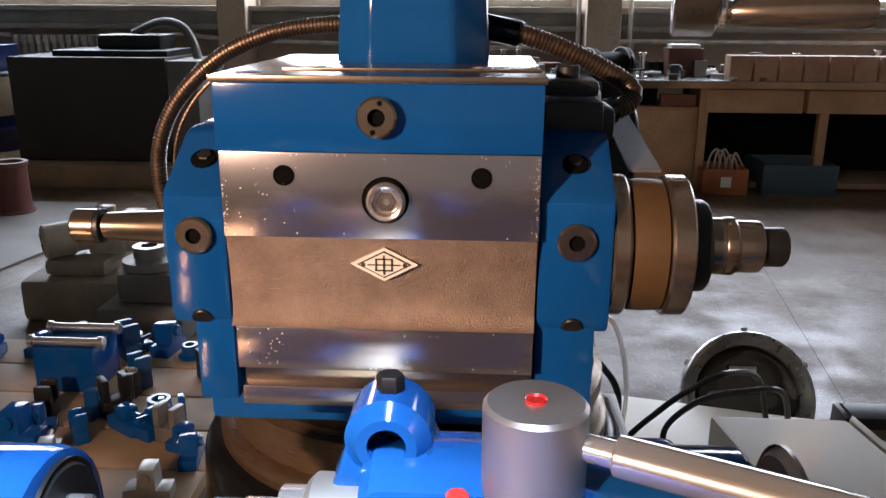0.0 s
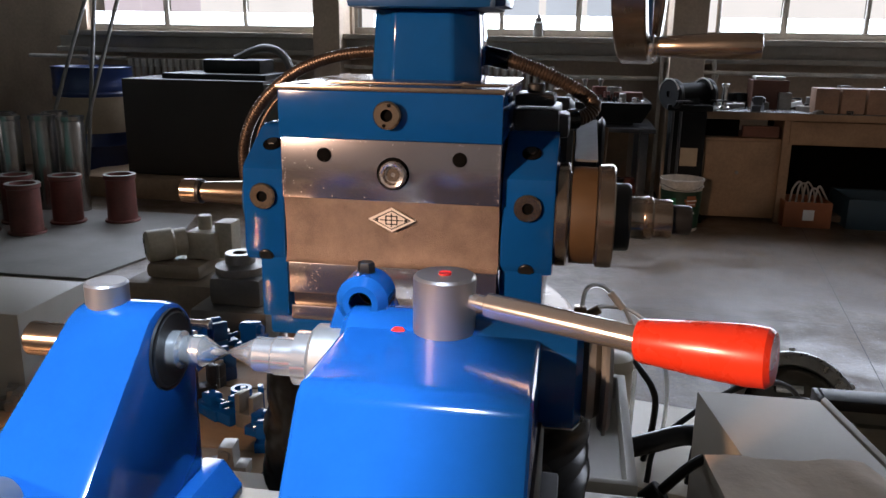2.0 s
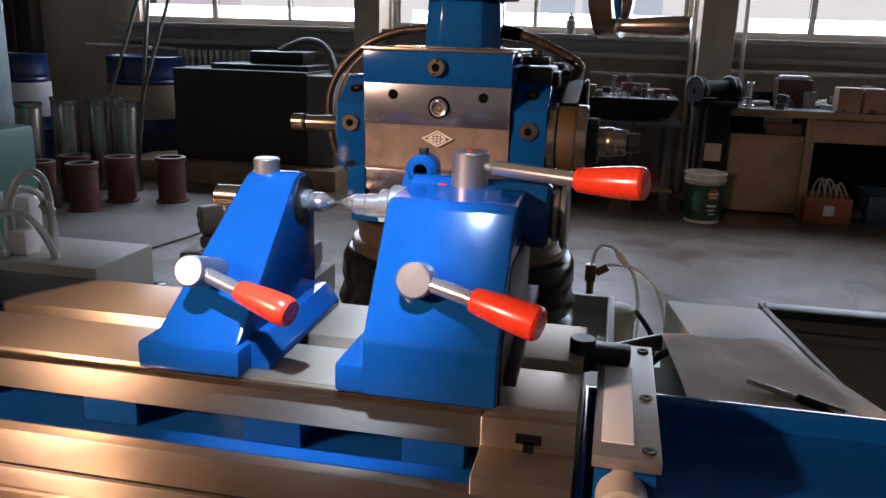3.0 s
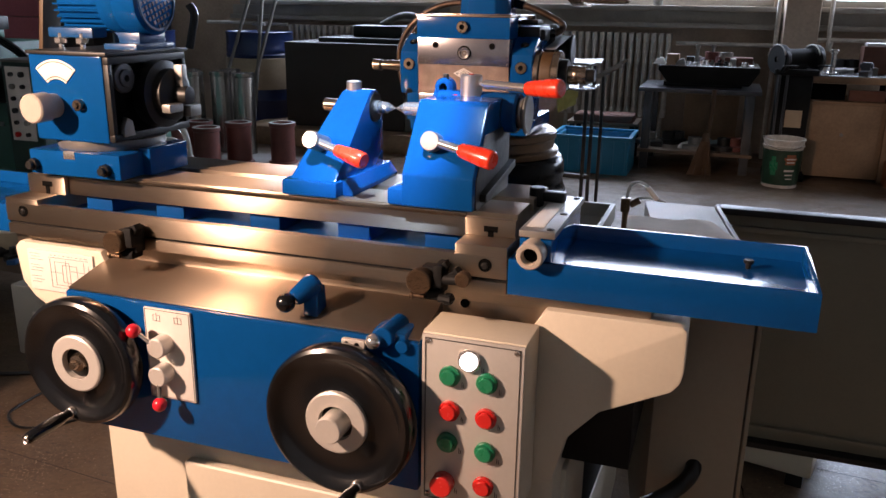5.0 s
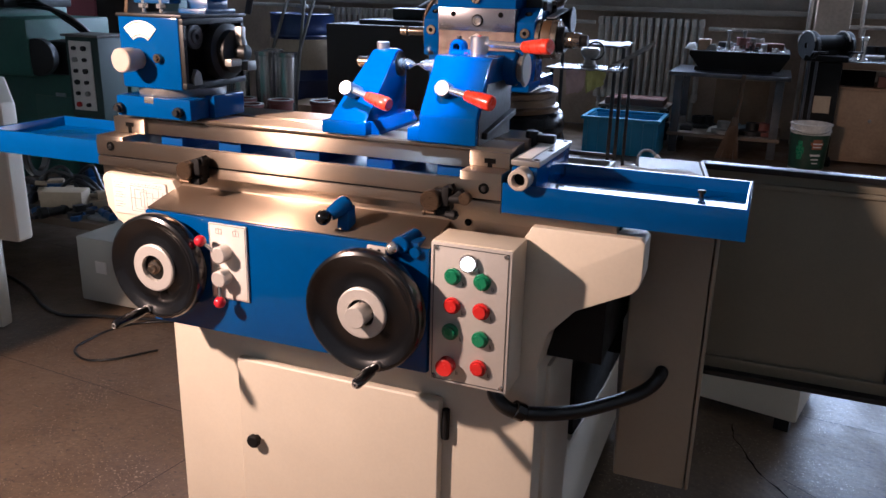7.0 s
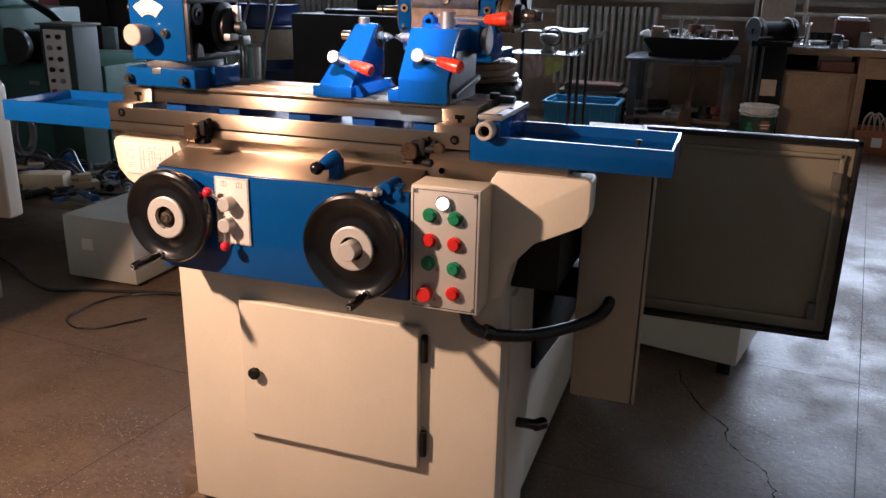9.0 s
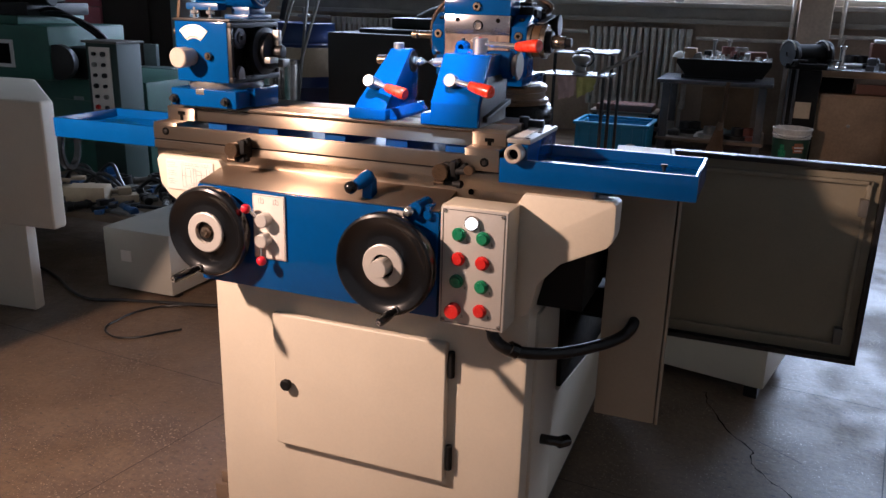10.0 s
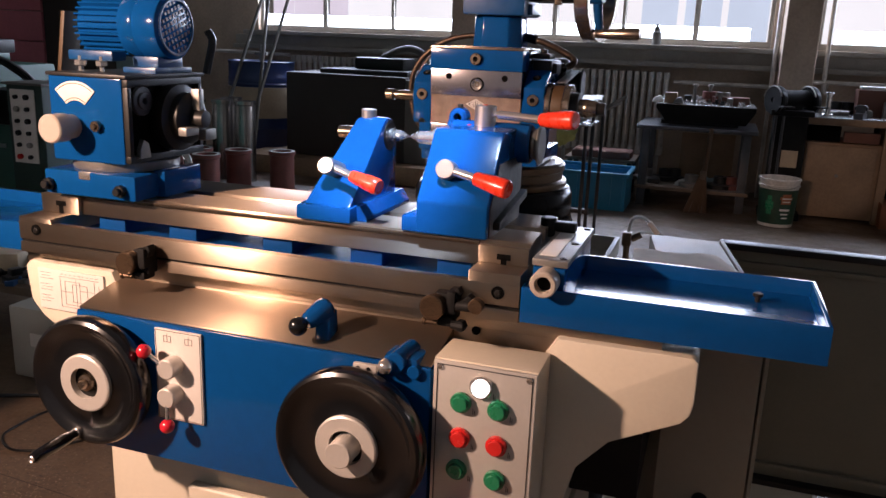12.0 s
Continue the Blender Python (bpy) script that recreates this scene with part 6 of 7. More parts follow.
for x in (-1.05, -0.32):
    part("bearer", box(x, 1.52, 0, x + 0.08, 2.38, 0.14, 0.003), DKWOOD, st)
st = thing("parts_table", "low dark table heaped with loose machine parts", "table", (-1.9, 1.9, 0))
part("table_top", box(-2.6, 1.50, 0.17, -1.22, 2.15, 0.205, 0.004), DKWOOD, st)
for x in (-2.52, -1.33):
    for y in (1.56, 2.05):
        part("table_leg", box(x, y, 0, x + 0.05, y + 0.05, 0.17, 0.003), DARK, st)
blk = thing("blue_steady", "blue block carrying two bright steel rollers", "steady rest", (-0.71, 2.1, 0.17))
part("block", prism([(-0.80, 0.17), (-0.80, 0.300), (-0.63, 0.300), (-0.63, 0.17)], "y", 2.04, 2.19, 0.004), BLUE, blk)
for y in (2.06, 2.165):
    r = part("roller", rod((-0.80, y, 0.312), (-0.62, y, 0.312), 0.012, seg=16), CHROME, blk)
    part("roller_end", rod((-0.815, y, 0.312), (-0.800, y, 0.312), 0.017), CHROME, r)
    part("roller_end", rod((-0.620, y, 0.312), (-0.605, y, 0.312), 0.017), CHROME, r)
_rng = random.Random(11)


def clutter(x, y, z, m, kind, grow=1.0):
    s = _rng.uniform(0.75, 1.25) * grow
    name, label = {0: ("bearing_bracket", "small bearing bracket among loose machine parts"), 1: ("steel_pin", "short turned steel pin among loose machine parts"), 2: ("flanged_bush", "small flanged bush among loose machine parts"),
                   3: ("clamp_piece", "small clamp casting among loose machine parts"), 4: ("steel_bar", "flat steel bar among loose machine parts"), 5: ("fork_piece", "small forked casting among loose machine parts")}[kind]
    if kind == 0:
        bm = join(prism([(-0.05, 0), (-0.05, 0.03), (-0.02, 0.035), (-0.015, 0.08), (0.02, 0.08), (0.022, 0.03), (0.05, 0.03), (0.05, 0)], "y", -0.025, 0.025, 0.003), rod((0, -0.035, 0.06), (0, 0.035, 0.06), 0.014, seg=14))
    elif kind == 1:
        bm = join(rod((-0.06, 0, 0.016), (0.06, 0, 0.016), 0.013, seg=14), rod((0.05, 0, 0.018), (0.075, 0, 0.018), 0.018, seg=14), rod((-0.02, 0, 0.016), (0.0, 0, 0.016), 0.016, seg=14))
    elif kind == 2:
        bm = lathe([(0.018, 0), (0.042, 0), (0.044, 0.01), (0.03, 0.014), (0.028, 0.05), (0.018, 0.05), (0.018, 0)], (0, 0, 0), UP, 24)
    elif kind == 3:
        bm = join(box(-0.055, -0.03, 0, 0.055, 0.03, 0.035, 0.005), box(-0.03, -0.02, 0.035, 0.02, 0.02, 0.065, 0.005), rod((0.02, 0, 0.05), (0.06, 0, 0.055), 0.008, seg=10))
    elif kind == 4:
        bm = join(box(-0.12, -0.012, 0, 0.12, 0.012, 0.014, 0.002), box(0.06, -0.018, 0, 0.09, 0.018, 0.02, 0.002))
    else:
        bm = join(box(-0.02, -0.03, 0, 0.02, 0.03, 0.04, 0.004), box(-0.02, -0.03, 0.04, 0.02, -0.014, 0.09, 0.004), box(-0.02, 0.014, 0.04, 0.02, 0.03, 0.09, 0.004))
    solid(name, turned(bm, Matrix.Translation((x, y, z)) @ Matrix.Rotation(_rng.uniform(0, 6.3), 4, "Z") @ Matrix.Scale(s, 4)), m, label, "machine part", "loose machine parts")


for k in range(46):
    kind = _rng.choice([0, 0, 1, 2, 3, 3, 5, 5])
    m = _rng.choice([CHROME, GREYCAST, DARK]) if kind == 1 else _rng.choice([BLUE, BLUE, BLUE_D, GREYCAST, DARK])
    x, y = _rng.uniform(-1.08, -0.24), _rng.uniform(1.54, 2.34)
    if not (-0.86 < x < -0.56 and 1.97 < y < 2.26):
        clutter(x, y, 0.17, m, kind)
for k in range(64):
    kind = _rng.choice([1, 1, 2, 3, 3, 4, 4, 4])
    clutter(_rng.uniform(-2.5, -1.28), _rng.uniform(1.54, 2.1), 0.205, _rng.choice([DARK, DARK, SLEEVE_D, GREYP, BLUE_D, DARK, KRAFT if kind == 3 else DARK]), kind, 1.15)
for k in range(7):
    x, y = _rng.uniform(-2.4, -1.6), _rng.uniform(1.6, 2.0)
    solid("loose_cable", tube([(x, y, 0.21), (x + 0.12, y + _rng.uniform(-0.1, 0.1), 0.27 + 0.08 * _rng.random()), (x + 0.24, y + _rng.uniform(-0.1, 0.1), 0.25 + 0.1 * _rng.random()), (x + 0.36, y + _rng.uniform(-0.1, 0.05), 0.211)], 0.009, 8, 6), RUBBER, "black hose lying among the loose parts", "hose", "hoses on the low table")
for k in range(3):
    solid("pale_strip", turned(box(-0.22, -0.012, 0, 0.22, 0.012, 0.012, 0.002), Matrix.Translation((-1.55 - 0.12 * k, 1.53 + 0.035 * k, 0.2055)) @ Matrix.Rotation(-0.12, 4, "Z")), GREYCAST, "pale metal strip on the edge of the low table", "strip", "pale strips")
solid("yellow_block", turned(box(-0.09, -0.05, 0, 0.09, 0.05, 0.07, 0.006), Matrix.Translation((-1.90, 1.60, 0.232)) @ Matrix.Rotation(0.4, 4, "Z")), KRAFT, "dull yellow box among the loose parts", "box")
solid("blue_bag", lathe([(0, 0), (0.07, 0), (0.085, 0.03), (0.07, 0.09), (0.03, 0.125), (0.012, 0.14), (0.02, 0.155), (0, 0.158)], (-1.36, 1.95, 0.205), (0.1, 0, 1), 18), BLUE, "bright blue plastic bag on the low table", "bag")
cs = thing("gear_casting", "beige gearbox casting on the floor", "casting", (-1.12, 3.0, 0))
part("casting_body", join(box(-1.38, 2.95, 0.0, -0.95, 3.35, 0.17, 0.03), box(-1.30, 3.0, 0.17, -1.05, 3.3, 0.24, 0.03)), CASTB, cs)
drum_c = part("casting_top", join(lathe([(0, 0), (0.055, 0), (0.068, 0.010), (0.068, 0.11), (0.060, 0.12), (0.060, 0.17), (0, 0.17)], (-1.30, 3.02, 0.305), (0.8, 0.6, 0.05), 28), box(-1.16, 3.10, 0.235, -1.02, 3.26, 0.36, 0.015), box(-1.04, 3.14, 0.235, -0.96, 3.24, 0.40, 0.012), rod((-1.1, 3.18, 0.35), (-1.1, 3.18, 0.42), 0.03, seg=14)), PALEB, cs, "pale beige cylinder casting")
for dx, dz in ((-0.018, 0.022), (0.02, -0.012)):
    part("casting_hole", ring((-1.302 + 0.6 * dx, 3.018 - 0.8 * dx, 0.305 + dz), (-0.8, -0.6, -0.05), 0.012, 0, 0.002, 14, 0.0003), HOLE, drum_c)
cs = thing("grey_casting", "dark grey machine casting on the floor", "casting", (-0.85, 2.85, 0))
part("casting_body", join(box(-0.98, 2.75, 0.0, -0.66, 3.1, 0.14, 0.02), box(-0.92, 2.8, 0.14, -0.70, 3.05, 0.26, 0.03)), GREYP, cs)
part("casting_hub", lathe([(0.03, 0), (0.10, 0), (0.10, 0.03), (0.06, 0.04), (0.06, 0.08), (0.03, 0.08)], (-0.82, 2.9, 0.26), UP, 28), GREYCAST, cs)
# clear hoses beside the worktable, on the left
hs = thing("bent_hose", "milky bent coolant hoses on a cream block", "hose", (-1.25, 1.9, 0.2))
part("hose_block", box(-1.42, 1.80, 0.17, -0.99, 2.12, 0.44, 0.008), CREAM_D, hs)
part("hose_support", join(box(-1.385, 1.93, 0.44, -1.31, 1.99, 0.62, 0.006), box(-1.35, 1.86, 0.44, -1.28, 1.93, 0.52, 0.006)), IVORY, hs, "pale block between the hoses")
for pts in ([(-1.345, 1.88, 0.44), (-1.345, 1.88, 0.50), (-1.338, 1.88, 0.598), (-1.311, 1.88, 0.673), (-1.259, 1.88, 0.715), (-1.212, 1.88, 0.698), (-1.195, 1.88, 0.641), (-1.192, 1.88, 0.569), (-1.195, 1.88, 0.44)],
            [(-1.475, 1.86, 0.44), (-1.480, 1.86, 0.48), (-1.461, 1.86, 0.535), (-1.384, 1.86, 0.565), (-1.297, 1.86, 0.586), (-1.23, 1.86, 0.545), (-1.194, 1.86, 0.496), (-1.17, 1.86, 0.44)],
            [(-1.372, 1.90, 0.44), (-1.370, 1.90, 0.56), (-1.352, 1.90, 0.628), (-1.301, 1.90, 0.653), (-1.244, 1.90, 0.637), (-1.205, 1.90, 0.57), (-1.20, 1.90, 0.44)],
            [(-1.43, 1.84, 0.44), (-1.445, 1.84, 0.49), (-1.42, 1.84, 0.53), (-1.37, 1.84, 0.52), (-1.34, 1.84, 0.47), (-1.335, 1.84, 0.44)]):
    part("hose_loop", tube(pts, 0.0125, 12, 8), HOSE, hs)
part("hose_fitting", rod((-1.222, 1.885, 0.615), (-1.190, 1.885, 0.585), 0.018, seg=14), GREYCAST, hs)
part("hose_fitting", rod((-1.345, 1.88, 0.44), (-1.345, 1.88, 0.475), 0.018, seg=14), GREYCAST, hs)

# ---- benches along the window wall ----
t1 = thing("surface_table", "dark surface plate on a grimy steel stand", "table", (0.58, 5.8, 0))
part("plate", prism([(0.26, 0.768), (0.97, 0.768), (0.97, 0.738), (0.91, 0.64), (0.34, 0.64), (0.26, 0.738)], "y", 5.60, 6.15, 0.004), MATTE, t1, "dark cast surface plate")
# Shiny layer added so the plate top shows the windows' bright reflection.
part("plate_top", box(0.262, 5.602, 0.768, 0.968, 6.148, 0.7715, 0.001), SHEET, t1, "ground top of the surface plate")
part("stand_top", box(0.14, 5.48, 0.585, 1.0, 6.2, 0.615, 0.006), FRAMEG, t1)
part("leaning_board", box(0.45, 6.10, 0.157, 0.86, 6.12, 0.52, 0.003), BENCH, t1, "brown board under the plate")
part("stand_riser", box(0.3, 5.7, 0.615, 0.86, 6.1, 0.645), DARK, t1)
for x in (0.18, 0.90):
    for y in (5.54, 6.1):
        part("table_leg", box(x, y, 0, x + 0.06, y + 0.06, 0.586, 0.003), FRAMEG, t1)
part("lower_shelf", box(0.16, 5.52, 0.13, 0.98, 6.18, 0.155, 0.003), DKWOOD, t1)
b2 = thing("work_bench", "brown wooden workbench with drawers and open shelves", "workbench", (3.0, 6.0, 0))
part("bench_top", box(1.22, 5.56, 0.69, 5.6, 6.2, 0.735, 0.005), BENCH, b2)
# Pale glossy layer added for the window sheen on the bench.
part("bench_sheen", box(1.23, 5.565, 0.7352, 5.59, 6.19, 0.7400, 0.001), SHEET, b2, "glossy sheet added to give the bench top its sheen")
part("cupboard", box(1.28, 5.64, 0.02, 1.83, 6.15, 0.56, 0.005), BENCH, b2)
part("cupboard_door", box(1.31, 5.622, 0.05, 1.80, 5.642, 0.54, 0.004), BENCH, b2)
# Black block painted in for the shade of the open niche.
part("niche_shade", box(1.33, 5.632, 0.57, 1.55, 5.66, 0.68), HOLE, b2)
part("drawer", box(1.87, 5.60, 0.53, 2.5, 6.1, 0.68, 0.004), BENCH, b2)
part("drawer", box(2.53, 5.60, 0.53, 3.2, 6.1, 0.68, 0.004), BENCH, b2)
part("shelf", box(1.84, 5.62, 0.02, 5.5, 6.15, 0.06, 0.004), DKWOOD, b2)
# Black sheet painted in for the shade under the bench.
part("bench_shade", box(1.84, 6.12, 0.06, 5.5, 6.16, 0.69), HOLE, b2)
for x in (1.83, 2.62, 3.6, 4.6, 5.44):
    part("bench_post", box(x, 5.61, 0, x + 0.06, 5.67, 0.69, 0.003), BENCH, b2)
part("knob", rod((1.56, 5.622, 0.33), (1.56, 5.60, 0.33), 0.012, seg=12), GREYCAST, b2)
part("red_parcel", box(1.57, 5.60, 0.572, 1.80, 5.66, 0.645, 0.004), CARTON, b2)
ob = thing("orange_box", "orange cardboard box holding loose wires", "box", (2.0, 5.65, 0.0))
part("carton", open_box(1.86, 5.48, 0.0, 2.16, 5.78, 0.17, 0.012, 0.06, 0.003), ORBOX, ob)
for k in range(5):
    x = 1.92 + 0.04 * k
    part("wire", tube([(x, 5.62, 0.12), (x + 0.01, 5.6, 0.24 + 0.02 * (k % 3)), (x + 0.06, 5.62, 0.28 - 0.02 * k), (x + 0.10, 5.66, 0.14)], 0.007, 6, 6), CLEAR, ob)
part("white_label", box(1.98, 5.476, 0.05, 2.05, 5.4805, 0.12, 0.001), WHITE, ob)
solid("blue_crate", open_box(2.26, 5.5, 0, 2.75, 5.94, 0.2, 0.02, 0.03, 0.004), CRATE_SHADE, "blue plastic crate darkened for the shade under the bench", "crate")
gr = thing("bench_grinder", "dark pedestal bench grinder with two curved guards", "bench grinder", (1.2, 5.6, 0))
GR_TURN = Matrix.Translation((1.2, 5.6, 0)) @ Matrix.Rotation(radians(34), 4, "Z")
part("pedestal", join(box(1.06, 5.46, 0.0, 1.34, 5.74, 0.05, 0.01), box(1.09, 5.5, 0.05, 1.32, 5.72, 0.74, 0.02), box(1.06, 5.47, 0.74, 1.35, 5.74, 0.78, 0.008)), MATTE, gr)
part("motor", turned(join(rod((-0.115, 0, 0.855), (0.115, 0, 0.855), 0.062, seg=28), box(-0.06, -0.05, 0.775, 0.06, 0.05, 0.82, 0.006)), GR_TURN), MATTE, gr)
for x in (-0.165, 0.115):
    g = part("wheel_guard", turned(lathe([(0.02, 0), (0.096, 0), (0.100, 0.008), (0.100, 0.042), (0.096, 0.05), (0.02, 0.05), (0.02, 0)], (x, 0, 0.845), (1, 0, 0), 36), GR_TURN), MATTE, gr)
    _a = [radians(a) for a in range(20, 171, 10)]
    # Thin pale tube along the upper edge of the guard.
    part("guard_rim", turned(tube([(x - 0.001, -0.099 * math.cos(a), 0.845 + 0.099 * math.sin(a)) for a in _a], 0.0045, 8, 2), GR_TURN), IRON, g, "thin pale rim along the guard top")
    part("wheel", turned(ring((x + 0.010, -0.03, 0.835), (1, 0, 0), 0.086, 0.02, 0.030, 32, 0.004), GR_TURN), DARK, g)
    part("tool_rest", turned(box(x - 0.02, -0.16, 0.80, x + 0.07, -0.10, 0.812, 0.002), GR_TURN), DARK, gr)
for x in (1.10, 1.15):
    part("conduit", rod((x, 5.49, 0.05), (x, 5.49, 0.76), 0.010, seg=10), FRAMEG, gr)
part("paper_tag", box(1.165, 5.478, 0.38, 1.275, 5.484, 0.50, 0.001), KRAFT, gr)
bk = thing("paint_bucket", "cream plastic bucket with a dark green printed label", "bucket", (1.17, 5.28, 0))
part("bucket_body", lathe([(0, 0), (0.112, 0), (0.116, 0.004), (0.130, 0.275), (0.138, 0.279), (0.138, 0.288), (0.131, 0.291), (0.133, 0.318), (0.140, 0.322), (0.140, 0.332), (0.129, 0.332), (0.108, 0.01), (0, 0.01)], (1.17, 5.28, 0), UP, 40), IRON, bk)
part("green_label", lathe([(0.1178, 0.022), (0.1302, 0.262)], (1.17, 5.28, 0), UP, 40), LABELG, bk, "dark green label band")


def on_bucket(a0, a1, z0, z1, lift=0.0):
    """A thin patch wrapped on the bucket between two angles."""
    n = 6
    v = []
    for z in (z0, z1):
        r = 0.1190 + 0.0517 * (z - 0.022) + lift
        v += [(1.17 + r * math.sin(radians(a0 + (a1 - a0) * k / n)), 5.28 - r * math.cos(radians(a0 + (a1 - a0) * k / n)), z) for k in range(n + 1)]
    return shape(v, [(k, k + 1, n + 2 + k, n + 1 + k) for k in range(n)])


part("label_patch", join(on_bucket(8, 40, 0.165, 0.195), on_bucket(4, 44, 0.195, 0.215), on_bucket(10, 38, 0.215, 0.235)), ORBOX, bk, "orange printed patch")
for a0, a1, z0, z1 in ((12, 36, 0.178, 0.186), (10, 40, 0.200, 0.209), (6, 38, 0.118, 0.132), (10, 34, 0.090, 0.100), (14, 34, 0.064, 0.072)):
    part("label_bar", on_bucket(a0, a1, z0, z1, 0.0015), IVORY, bk)
part("label_leaf", join(on_bucket(-36, -18, 0.09, 0.13), on_bucket(-40, -14, 0.13, 0.18), on_bucket(-34, -20, 0.18, 0.22)), GREEN, bk)
part("bail", tube([(1.043, 5.28, 0.30), (1.06, 5.20, 0.29), (1.12, 5.145, 0.275), (1.17, 5.135, 0.272), (1.23, 5.15, 0.275), (1.28, 5.2, 0.29), (1.297, 5.28, 0.30)], 0.003, 6, 4), GREYCAST, bk)
bs = thing("plastic_basket", "blue plastic crate on the floor by the radiator", "crate", (-0.1, 5.4, 0))
part("crate_wall", open_box(-0.42, 5.18, 0.0, 0.135, 5.62, 0.255, 0.02, 0.02, 0.003), CRATE, bs)
for k in range(7):
    part("crate_rib", box(-0.40 + 0.083 * k, 5.170, 0.02, -0.385 + 0.083 * k, 5.181, 0.245, 0.002), CRATE, bs)
for p0, p1 in (((-0.44, 5.16), (0.155, 5.19)), ((-0.44, 5.61), (0.155, 5.64)), ((-0.44, 5.19), (-0.41, 5.61)), ((0.125, 5.19), (0.155, 5.61))):
    part("crate_rim", box(*p0, 0.255, *p1, 0.278, 0.003), CRATE, bs)
ls = thing("low_stand", "low dark stand under the radiator", "stand", (-0.14, 5.9, 0))
part("stand_top", box(-0.42, 5.70, 0.285, 0.13, 6.1, 0.308, 0.003), DKWOOD, ls)
for x in (-0.40, 0.07):
    for y in (5.72, 6.04):
        part("stand_leg", box(x, y, 0, x + 0.04, y + 0.04, 0.286, 0.002), DARK, ls)
solid("flat_carton", join(box(-0.37, 5.72, 0.308, 0.09, 5.98, 0.362, 0.004), box(-0.35, 5.74, 0.362, 0.07, 5.96, 0.367, 0.002)), CARTON, "flat red-brown carton on the low stand", "carton")
br = thing("broom", "dark straw broom leaning on the surface table", "broom", (0.62, 5.42, 0))
part("handle", tube([(0.677, 5.47, 0.62), (0.672, 5.46, 0.52), (0.668, 5.45, 0.40), (0.655, 5.44, 0.26)], 0.016, 10, 6), BROOM, br)
_rng = random.Random(41)
_b = []
for k in range(46):
    u = k / 45
    x0, x1 = 0.638 + 0.034 * u, 0.545 + 0.165 * u + _rng.uniform(-0.006, 0.006)
    y1 = 5.40 + _rng.uniform(-0.022, 0.022)
    _b.append(rod((x0, 5.44, 0.30), (x1, y1, _rng.uniform(0.0, 0.012)), 0.005, 0.004, seg=5))
part("bristles", join(*_b), BROOM, br)
part("binding", rod((0.655, 5.44, 0.25), (0.657, 5.442, 0.31), 0.024, seg=14), DKWOOD, br)
# thin steel stand behind the machine, with a small vise, cloths and two long bars
def cloth(c00, c10, c11, c01, wave, seed, n=9):
    """A creased cloth between four corners."""
    bm = bmesh.new()
    c00, c10, c11, c01 = Vector(c00), Vector(c10), Vector(c11), Vector(c01)
    away = (c10 - c00).cross(c01 - c00).normalized()
    g = {}
    for i in range(n + 1):
        for j in range(n + 1):
            u, w = i / n, j / n
            p = c00 * (1 - u) * (1 - w) + c10 * u * (1 - w) + c11 * u * w + c01 * (1 - u) * w
            q = Vector((u * 3.3, w * 2.6, seed))
            g[i, j] = bm.verts.new(p + away * wave * noise.noise(q) + Vector((noise.noise(q * 1.7), noise.noise(q * 1.3 + UP), noise.noise(q * 1.9 - UP))) * wave * 0.6)
    for i in range(n):
        for j in range(n):
            bm.faces.new((g[i, j], g[i + 1, j], g[i + 1, j + 1], g[i, j + 1]))
    ext = bmesh.ops.extrude_face_region(bm, geom=bm.faces[:])
    bmesh.ops.translate(bm, verts=[e for e in ext["geom"] if isinstance(e, bmesh.types.BMVert)], vec=away * 0.003)
    bmesh.ops.recalc_face_normals(bm, faces=bm.faces)
    return bm


ds = thing("parts_stand", "thin steel stand with a flat top and an upper shelf", "stand", (-0.15, 3.85, 0))
part("stand_top", box(-0.36, 3.72, 0.738, 0.065, 4.03, 0.750, 0.003), SHEET, ds, "oily steel stand top")
part("upper_shelf", box(-0.33, 3.98, 0.858, 0.03, 4.20, 0.866, 0.002), GREYP, ds)
for x, y, z in ((0.035, 3.76, 0.738), (0.035, 4.0, 0.858), (-0.33, 3.76, 0.738), (-0.33, 4.0, 0.858)):
    part("post", rod((x, y, 0.0), (x, y, z), 0.011, seg=10), DARK, ds)
part("cross_brace", box(-0.34, 3.99, 0.20, 0.045, 4.01, 0.225, 0.002), DARK, ds)
lr = thing("long_bar", "two long thin steel bars leaning on the stand", "bar", (0.1, 3.9, 0.75))
part("bar", rod((-0.02, 3.84, 0.752), (0.19, 3.95, 0.865), 0.010, seg=8), GREYCAST, lr)
part("bar", rod((-0.02, 3.99, 0.755), (0.20, 4.10, 0.890), 0.010, seg=8), GREYCAST, lr)
part("bar_post", rod((0.100, 3.92, 0.0), (0.100, 3.92, 0.825), 0.010, seg=8), DARK, lr)
part("bar_foot", box(0.04, 3.86, 0.0, 0.16, 3.98, 0.012, 0.002), DARK, lr)
cst = thing("small_vise", "small grey vise with a ring handle on the stand", "vise", (-0.13, 3.85, 0.75))
part("vise_foot", lathe([(0, 0), (0.050, 0), (0.052, 0.008), (0.034, 0.016), (0.030, 0.045), (0.044, 0.060), (0.056, 0.078), (0.056, 0.098), (0.046, 0.110), (0, 0.114)], (-0.13, 3.85, 0.75), UP, 24), GREYCAST, cst)
part("ring_handle", turned(lathe([(0.050 + 0.005 * math.cos(k * 0.785), 0.005 * math.sin(k * 0.785)) for k in range(9)], (0, 0, 0), UP, 28), Matrix.Translation((-0.098, 3.83, 0.845)) @ Matrix.Rotation(radians(80), 4, "X")), DARK, cst)
solid("white_cloth", cloth((-0.20, 3.94, 0.876), (0.075, 3.96, 0.872), (0.06, 4.19, 0.882), (-0.22, 4.18, 0.884), 0.016, 1.3), WHITE, "creased white cloth lying on the stand shelf", "cloth")
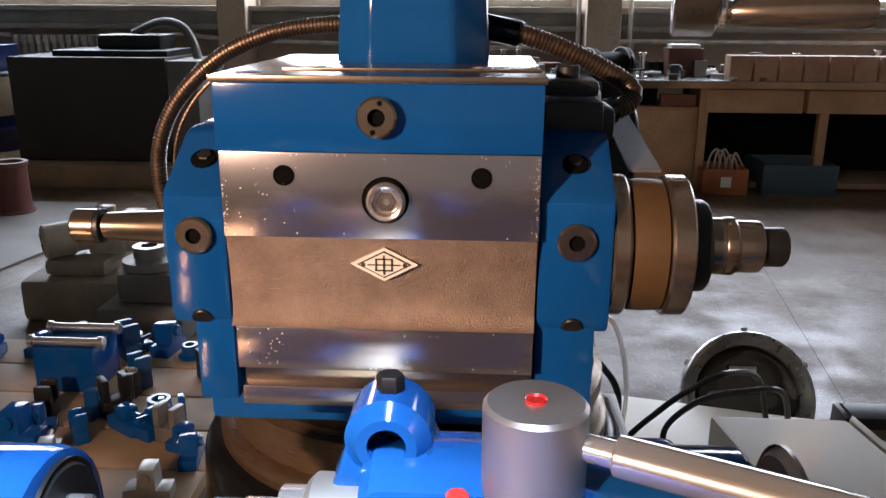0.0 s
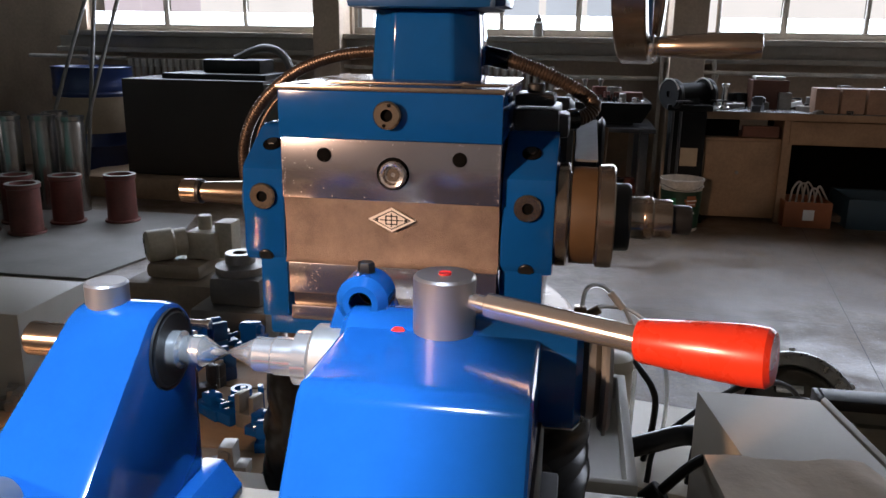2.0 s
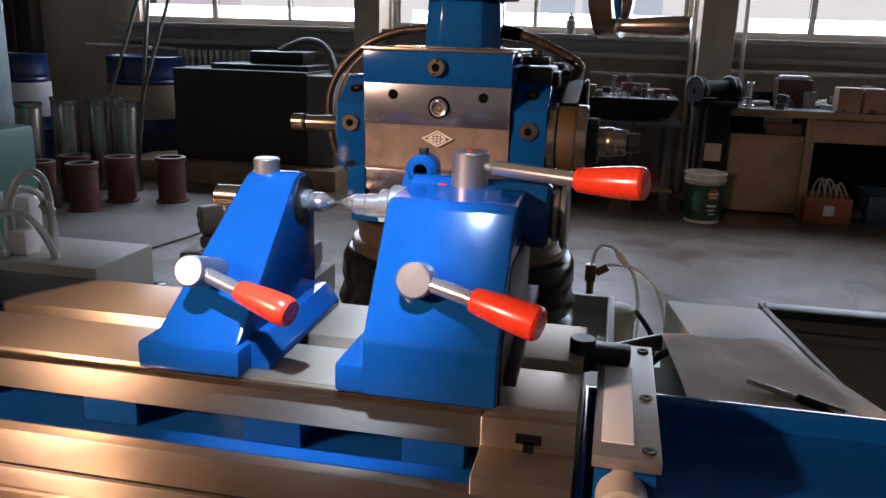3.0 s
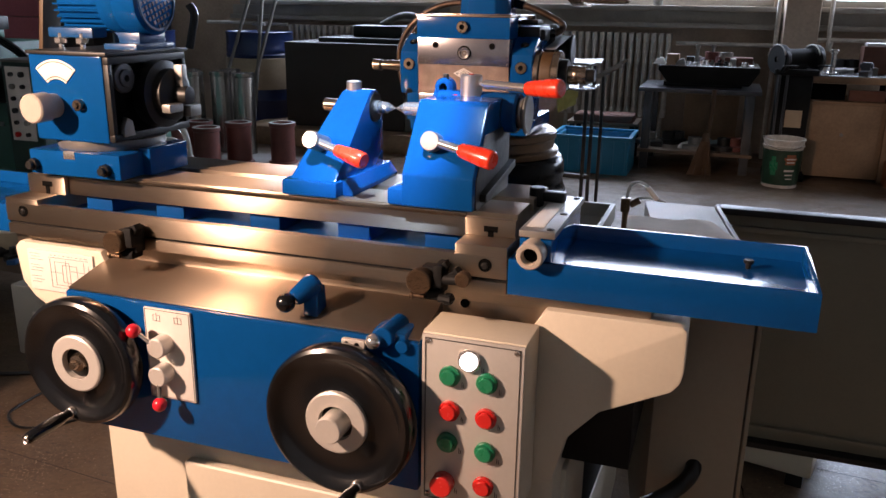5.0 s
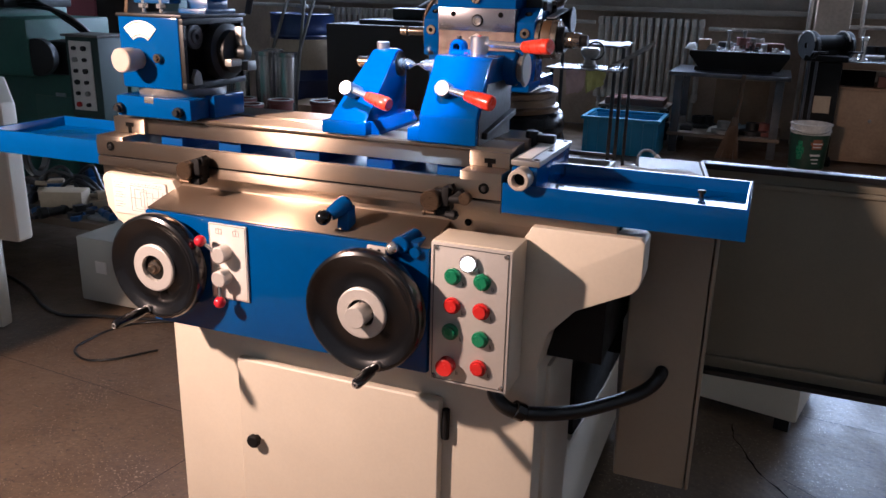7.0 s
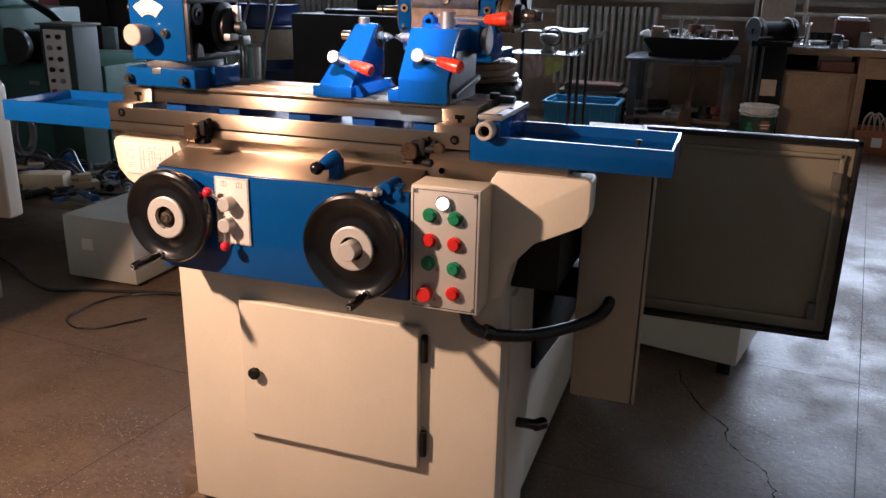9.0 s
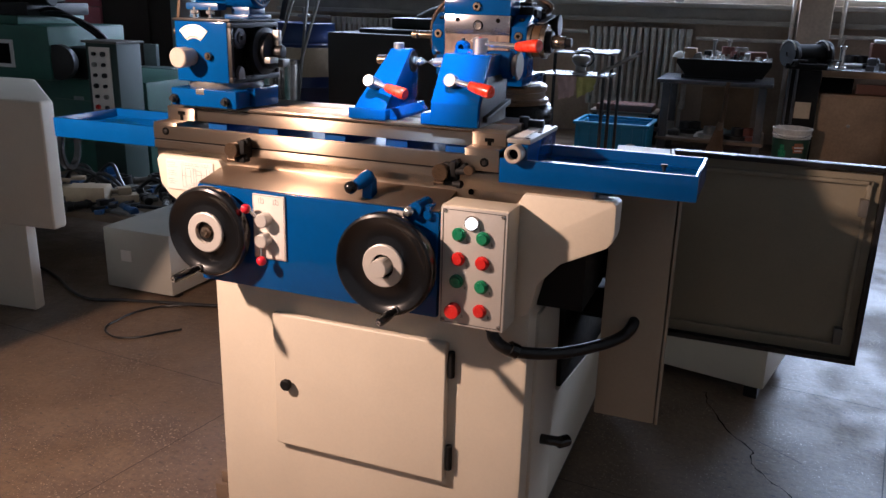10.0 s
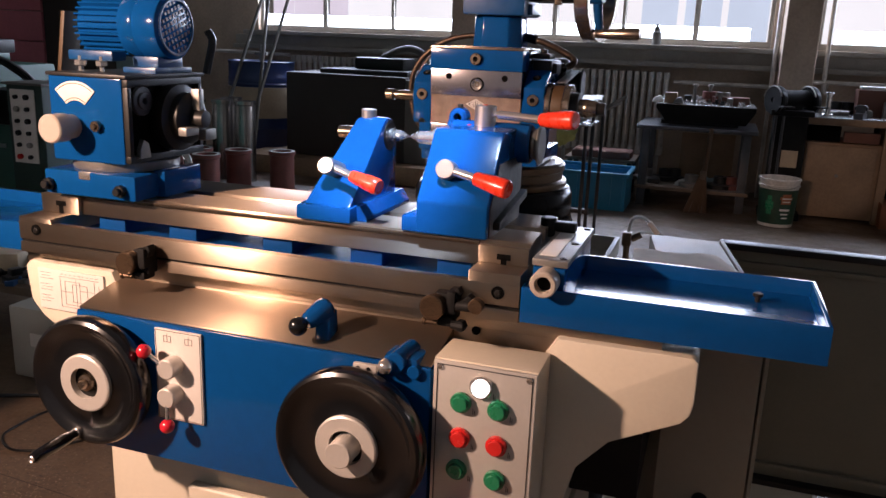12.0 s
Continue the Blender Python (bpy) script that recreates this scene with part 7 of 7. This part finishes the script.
solid("pale_rag", cloth((-0.235, 3.712, 0.742), (-0.125, 3.710, 0.742), (-0.13, 3.700, 0.625), (-0.225, 3.704, 0.60), 0.014, 4.1), PINKR, "pale pink rag hanging over the stand edge", "rag")
solid("yellow_rag", cloth((-0.12, 3.710, 0.742), (0.0, 3.712, 0.742), (-0.015, 3.704, 0.665), (-0.11, 3.698, 0.615), 0.014, 7.7), YELLOWR, "yellow-green rag hanging over the stand edge", "rag")

# things lying on the benches
_rng = random.Random(21)
def bench_item(x, y, z, k):
    w = _rng.uniform(0.05, 0.11) if z < 0.75 else _rng.uniform(0.03, 0.06)
    if k == 0:
        solid("steel_block", box(x - w / 2, y - 0.05, z, x + w / 2, y + 0.05, z + _rng.uniform(0.03, 0.16 if z < 0.75 else 0.06), 0.006), _rng.choice([GREYCAST, DARK, GREYP]), "worn steel block on the bench", "block", "parts on the benches")
    elif k == 1:
        h = _rng.uniform(0.10, 0.22)
        solid("spindle_part", join(rod((x, y, z), (x, y, z + h), 0.018, seg=14), rod((x, y, z), (x, y, z + 0.02), 0.04, seg=18), rod((x, y, z + h), (x, y, z + h + 0.025), 0.028, seg=14)), _rng.choice([GREYCAST, CHROME]), "upright turned spindle on the bench", "spindle", "parts on the benches")
    elif k == 2:
        solid("cast_flange", lathe([(0.03, 0), (w, 0), (w, 0.03), (0.05, 0.035), (0.05, 0.09), (0.03, 0.09), (0.03, 0)], (x, y, z), UP, 24), _rng.choice([GREYCAST, DARK, RUST]), "cast flange lying on the bench", "flange", "parts on the benches")
    elif k == 3:
        solid("cleaning_rag", turned(soften(shape([(-w, -0.06, 0), (w, -0.05, 0), (w * 0.8, 0.06, 0), (-w, 0.05, 0), (-w * 0.6, -0.03, 0.04), (w * 0.5, -0.02, 0.055), (w * 0.3, 0.03, 0.05), (-w * 0.5, 0.03, 0.035)], [(0, 1, 2, 3), (4, 5, 6, 7), (0, 1, 5, 4), (1, 2, 6, 5), (2, 3, 7, 6), (3, 0, 4, 7)]), 0.012, 3), Matrix.Translation((x, y, z))), _rng.choice([GREYP, WHITE, PALE]), "crumpled rag on the bench", "rag", "parts on the benches")


for k in range(13):
    bench_item(0.26 + 0.052 * k, _rng.uniform(5.68, 6.05), 0.7715, _rng.choice([0, 0, 2, 3, 3]))
for k in range(40):
    bench_item(1.45 + 0.085 * k, _rng.uniform(5.66, 6.1), 0.74, _rng.choice([0, 0, 0, 1, 2, 3]))
solid("tin_box", box(1.66, 5.9, 0.74, 1.90, 6.1, 0.93, 0.006), CARTON, "brown carton standing on the bench", "carton")
solid("folded_rag", box(1.68, 5.92, 0.93, 1.88, 6.08, 0.955, 0.012), WHITE, "white cloth folded on the carton", "cloth")
for k in range(8):
    solid("iron_block", box(2.0 + 0.16 * k, 5.6, 0.74, 2.145 + 0.16 * k, 5.74, 0.90, 0.006), CASTR, "square rusty cast-iron block in a row", "block", "row of iron blocks")
for k in range(10):
    bench_item(0.22 + 0.07 * k, _rng.uniform(5.6, 6.0), 0.155, _rng.choice([0, 2, 3]))
for k in range(34):
    clutter(_rng.uniform(1.45, 4.4), _rng.uniform(5.62, 6.12), 0.74, _rng.choice([DARK, GREYCAST, GREYP, CHROME, FRAMEG]), _rng.choice([0, 1, 2, 3, 4, 5]), 1.1)
for k in range(30):
    clutter(_rng.uniform(0.31, 0.92), _rng.uniform(5.64, 6.05), 0.7715, _rng.choice([DARK, GREYCAST, CHROME, CHROME, RUST, BLUE_D]), _rng.choice([1, 1, 2, 3, 5]), 0.55)
for x, y in ((0.52, 5.85), (0.63, 5.9)):
    solid("spindle_part", join(rod((x, y, 0.768), (x, y, 0.90), 0.012, seg=14), rod((x, y, 0.768), (x, y, 0.785), 0.028, seg=18), rod((x, y, 0.895), (x, y, 0.915), 0.020, seg=14)), GREYCAST, "upright turned spindle on the surface plate", "spindle", "parts on the benches")
solid("wooden_block", box(0.31, 5.66, 0.768, 0.40, 5.76, 0.85, 0.005), BENCH, "brown wooden block on the surface plate", "block")
solid("wooden_block", box(0.72, 5.80, 0.768, 0.92, 5.92, 0.83, 0.005), CARTON, "flat reddish-brown block on the surface plate", "block")
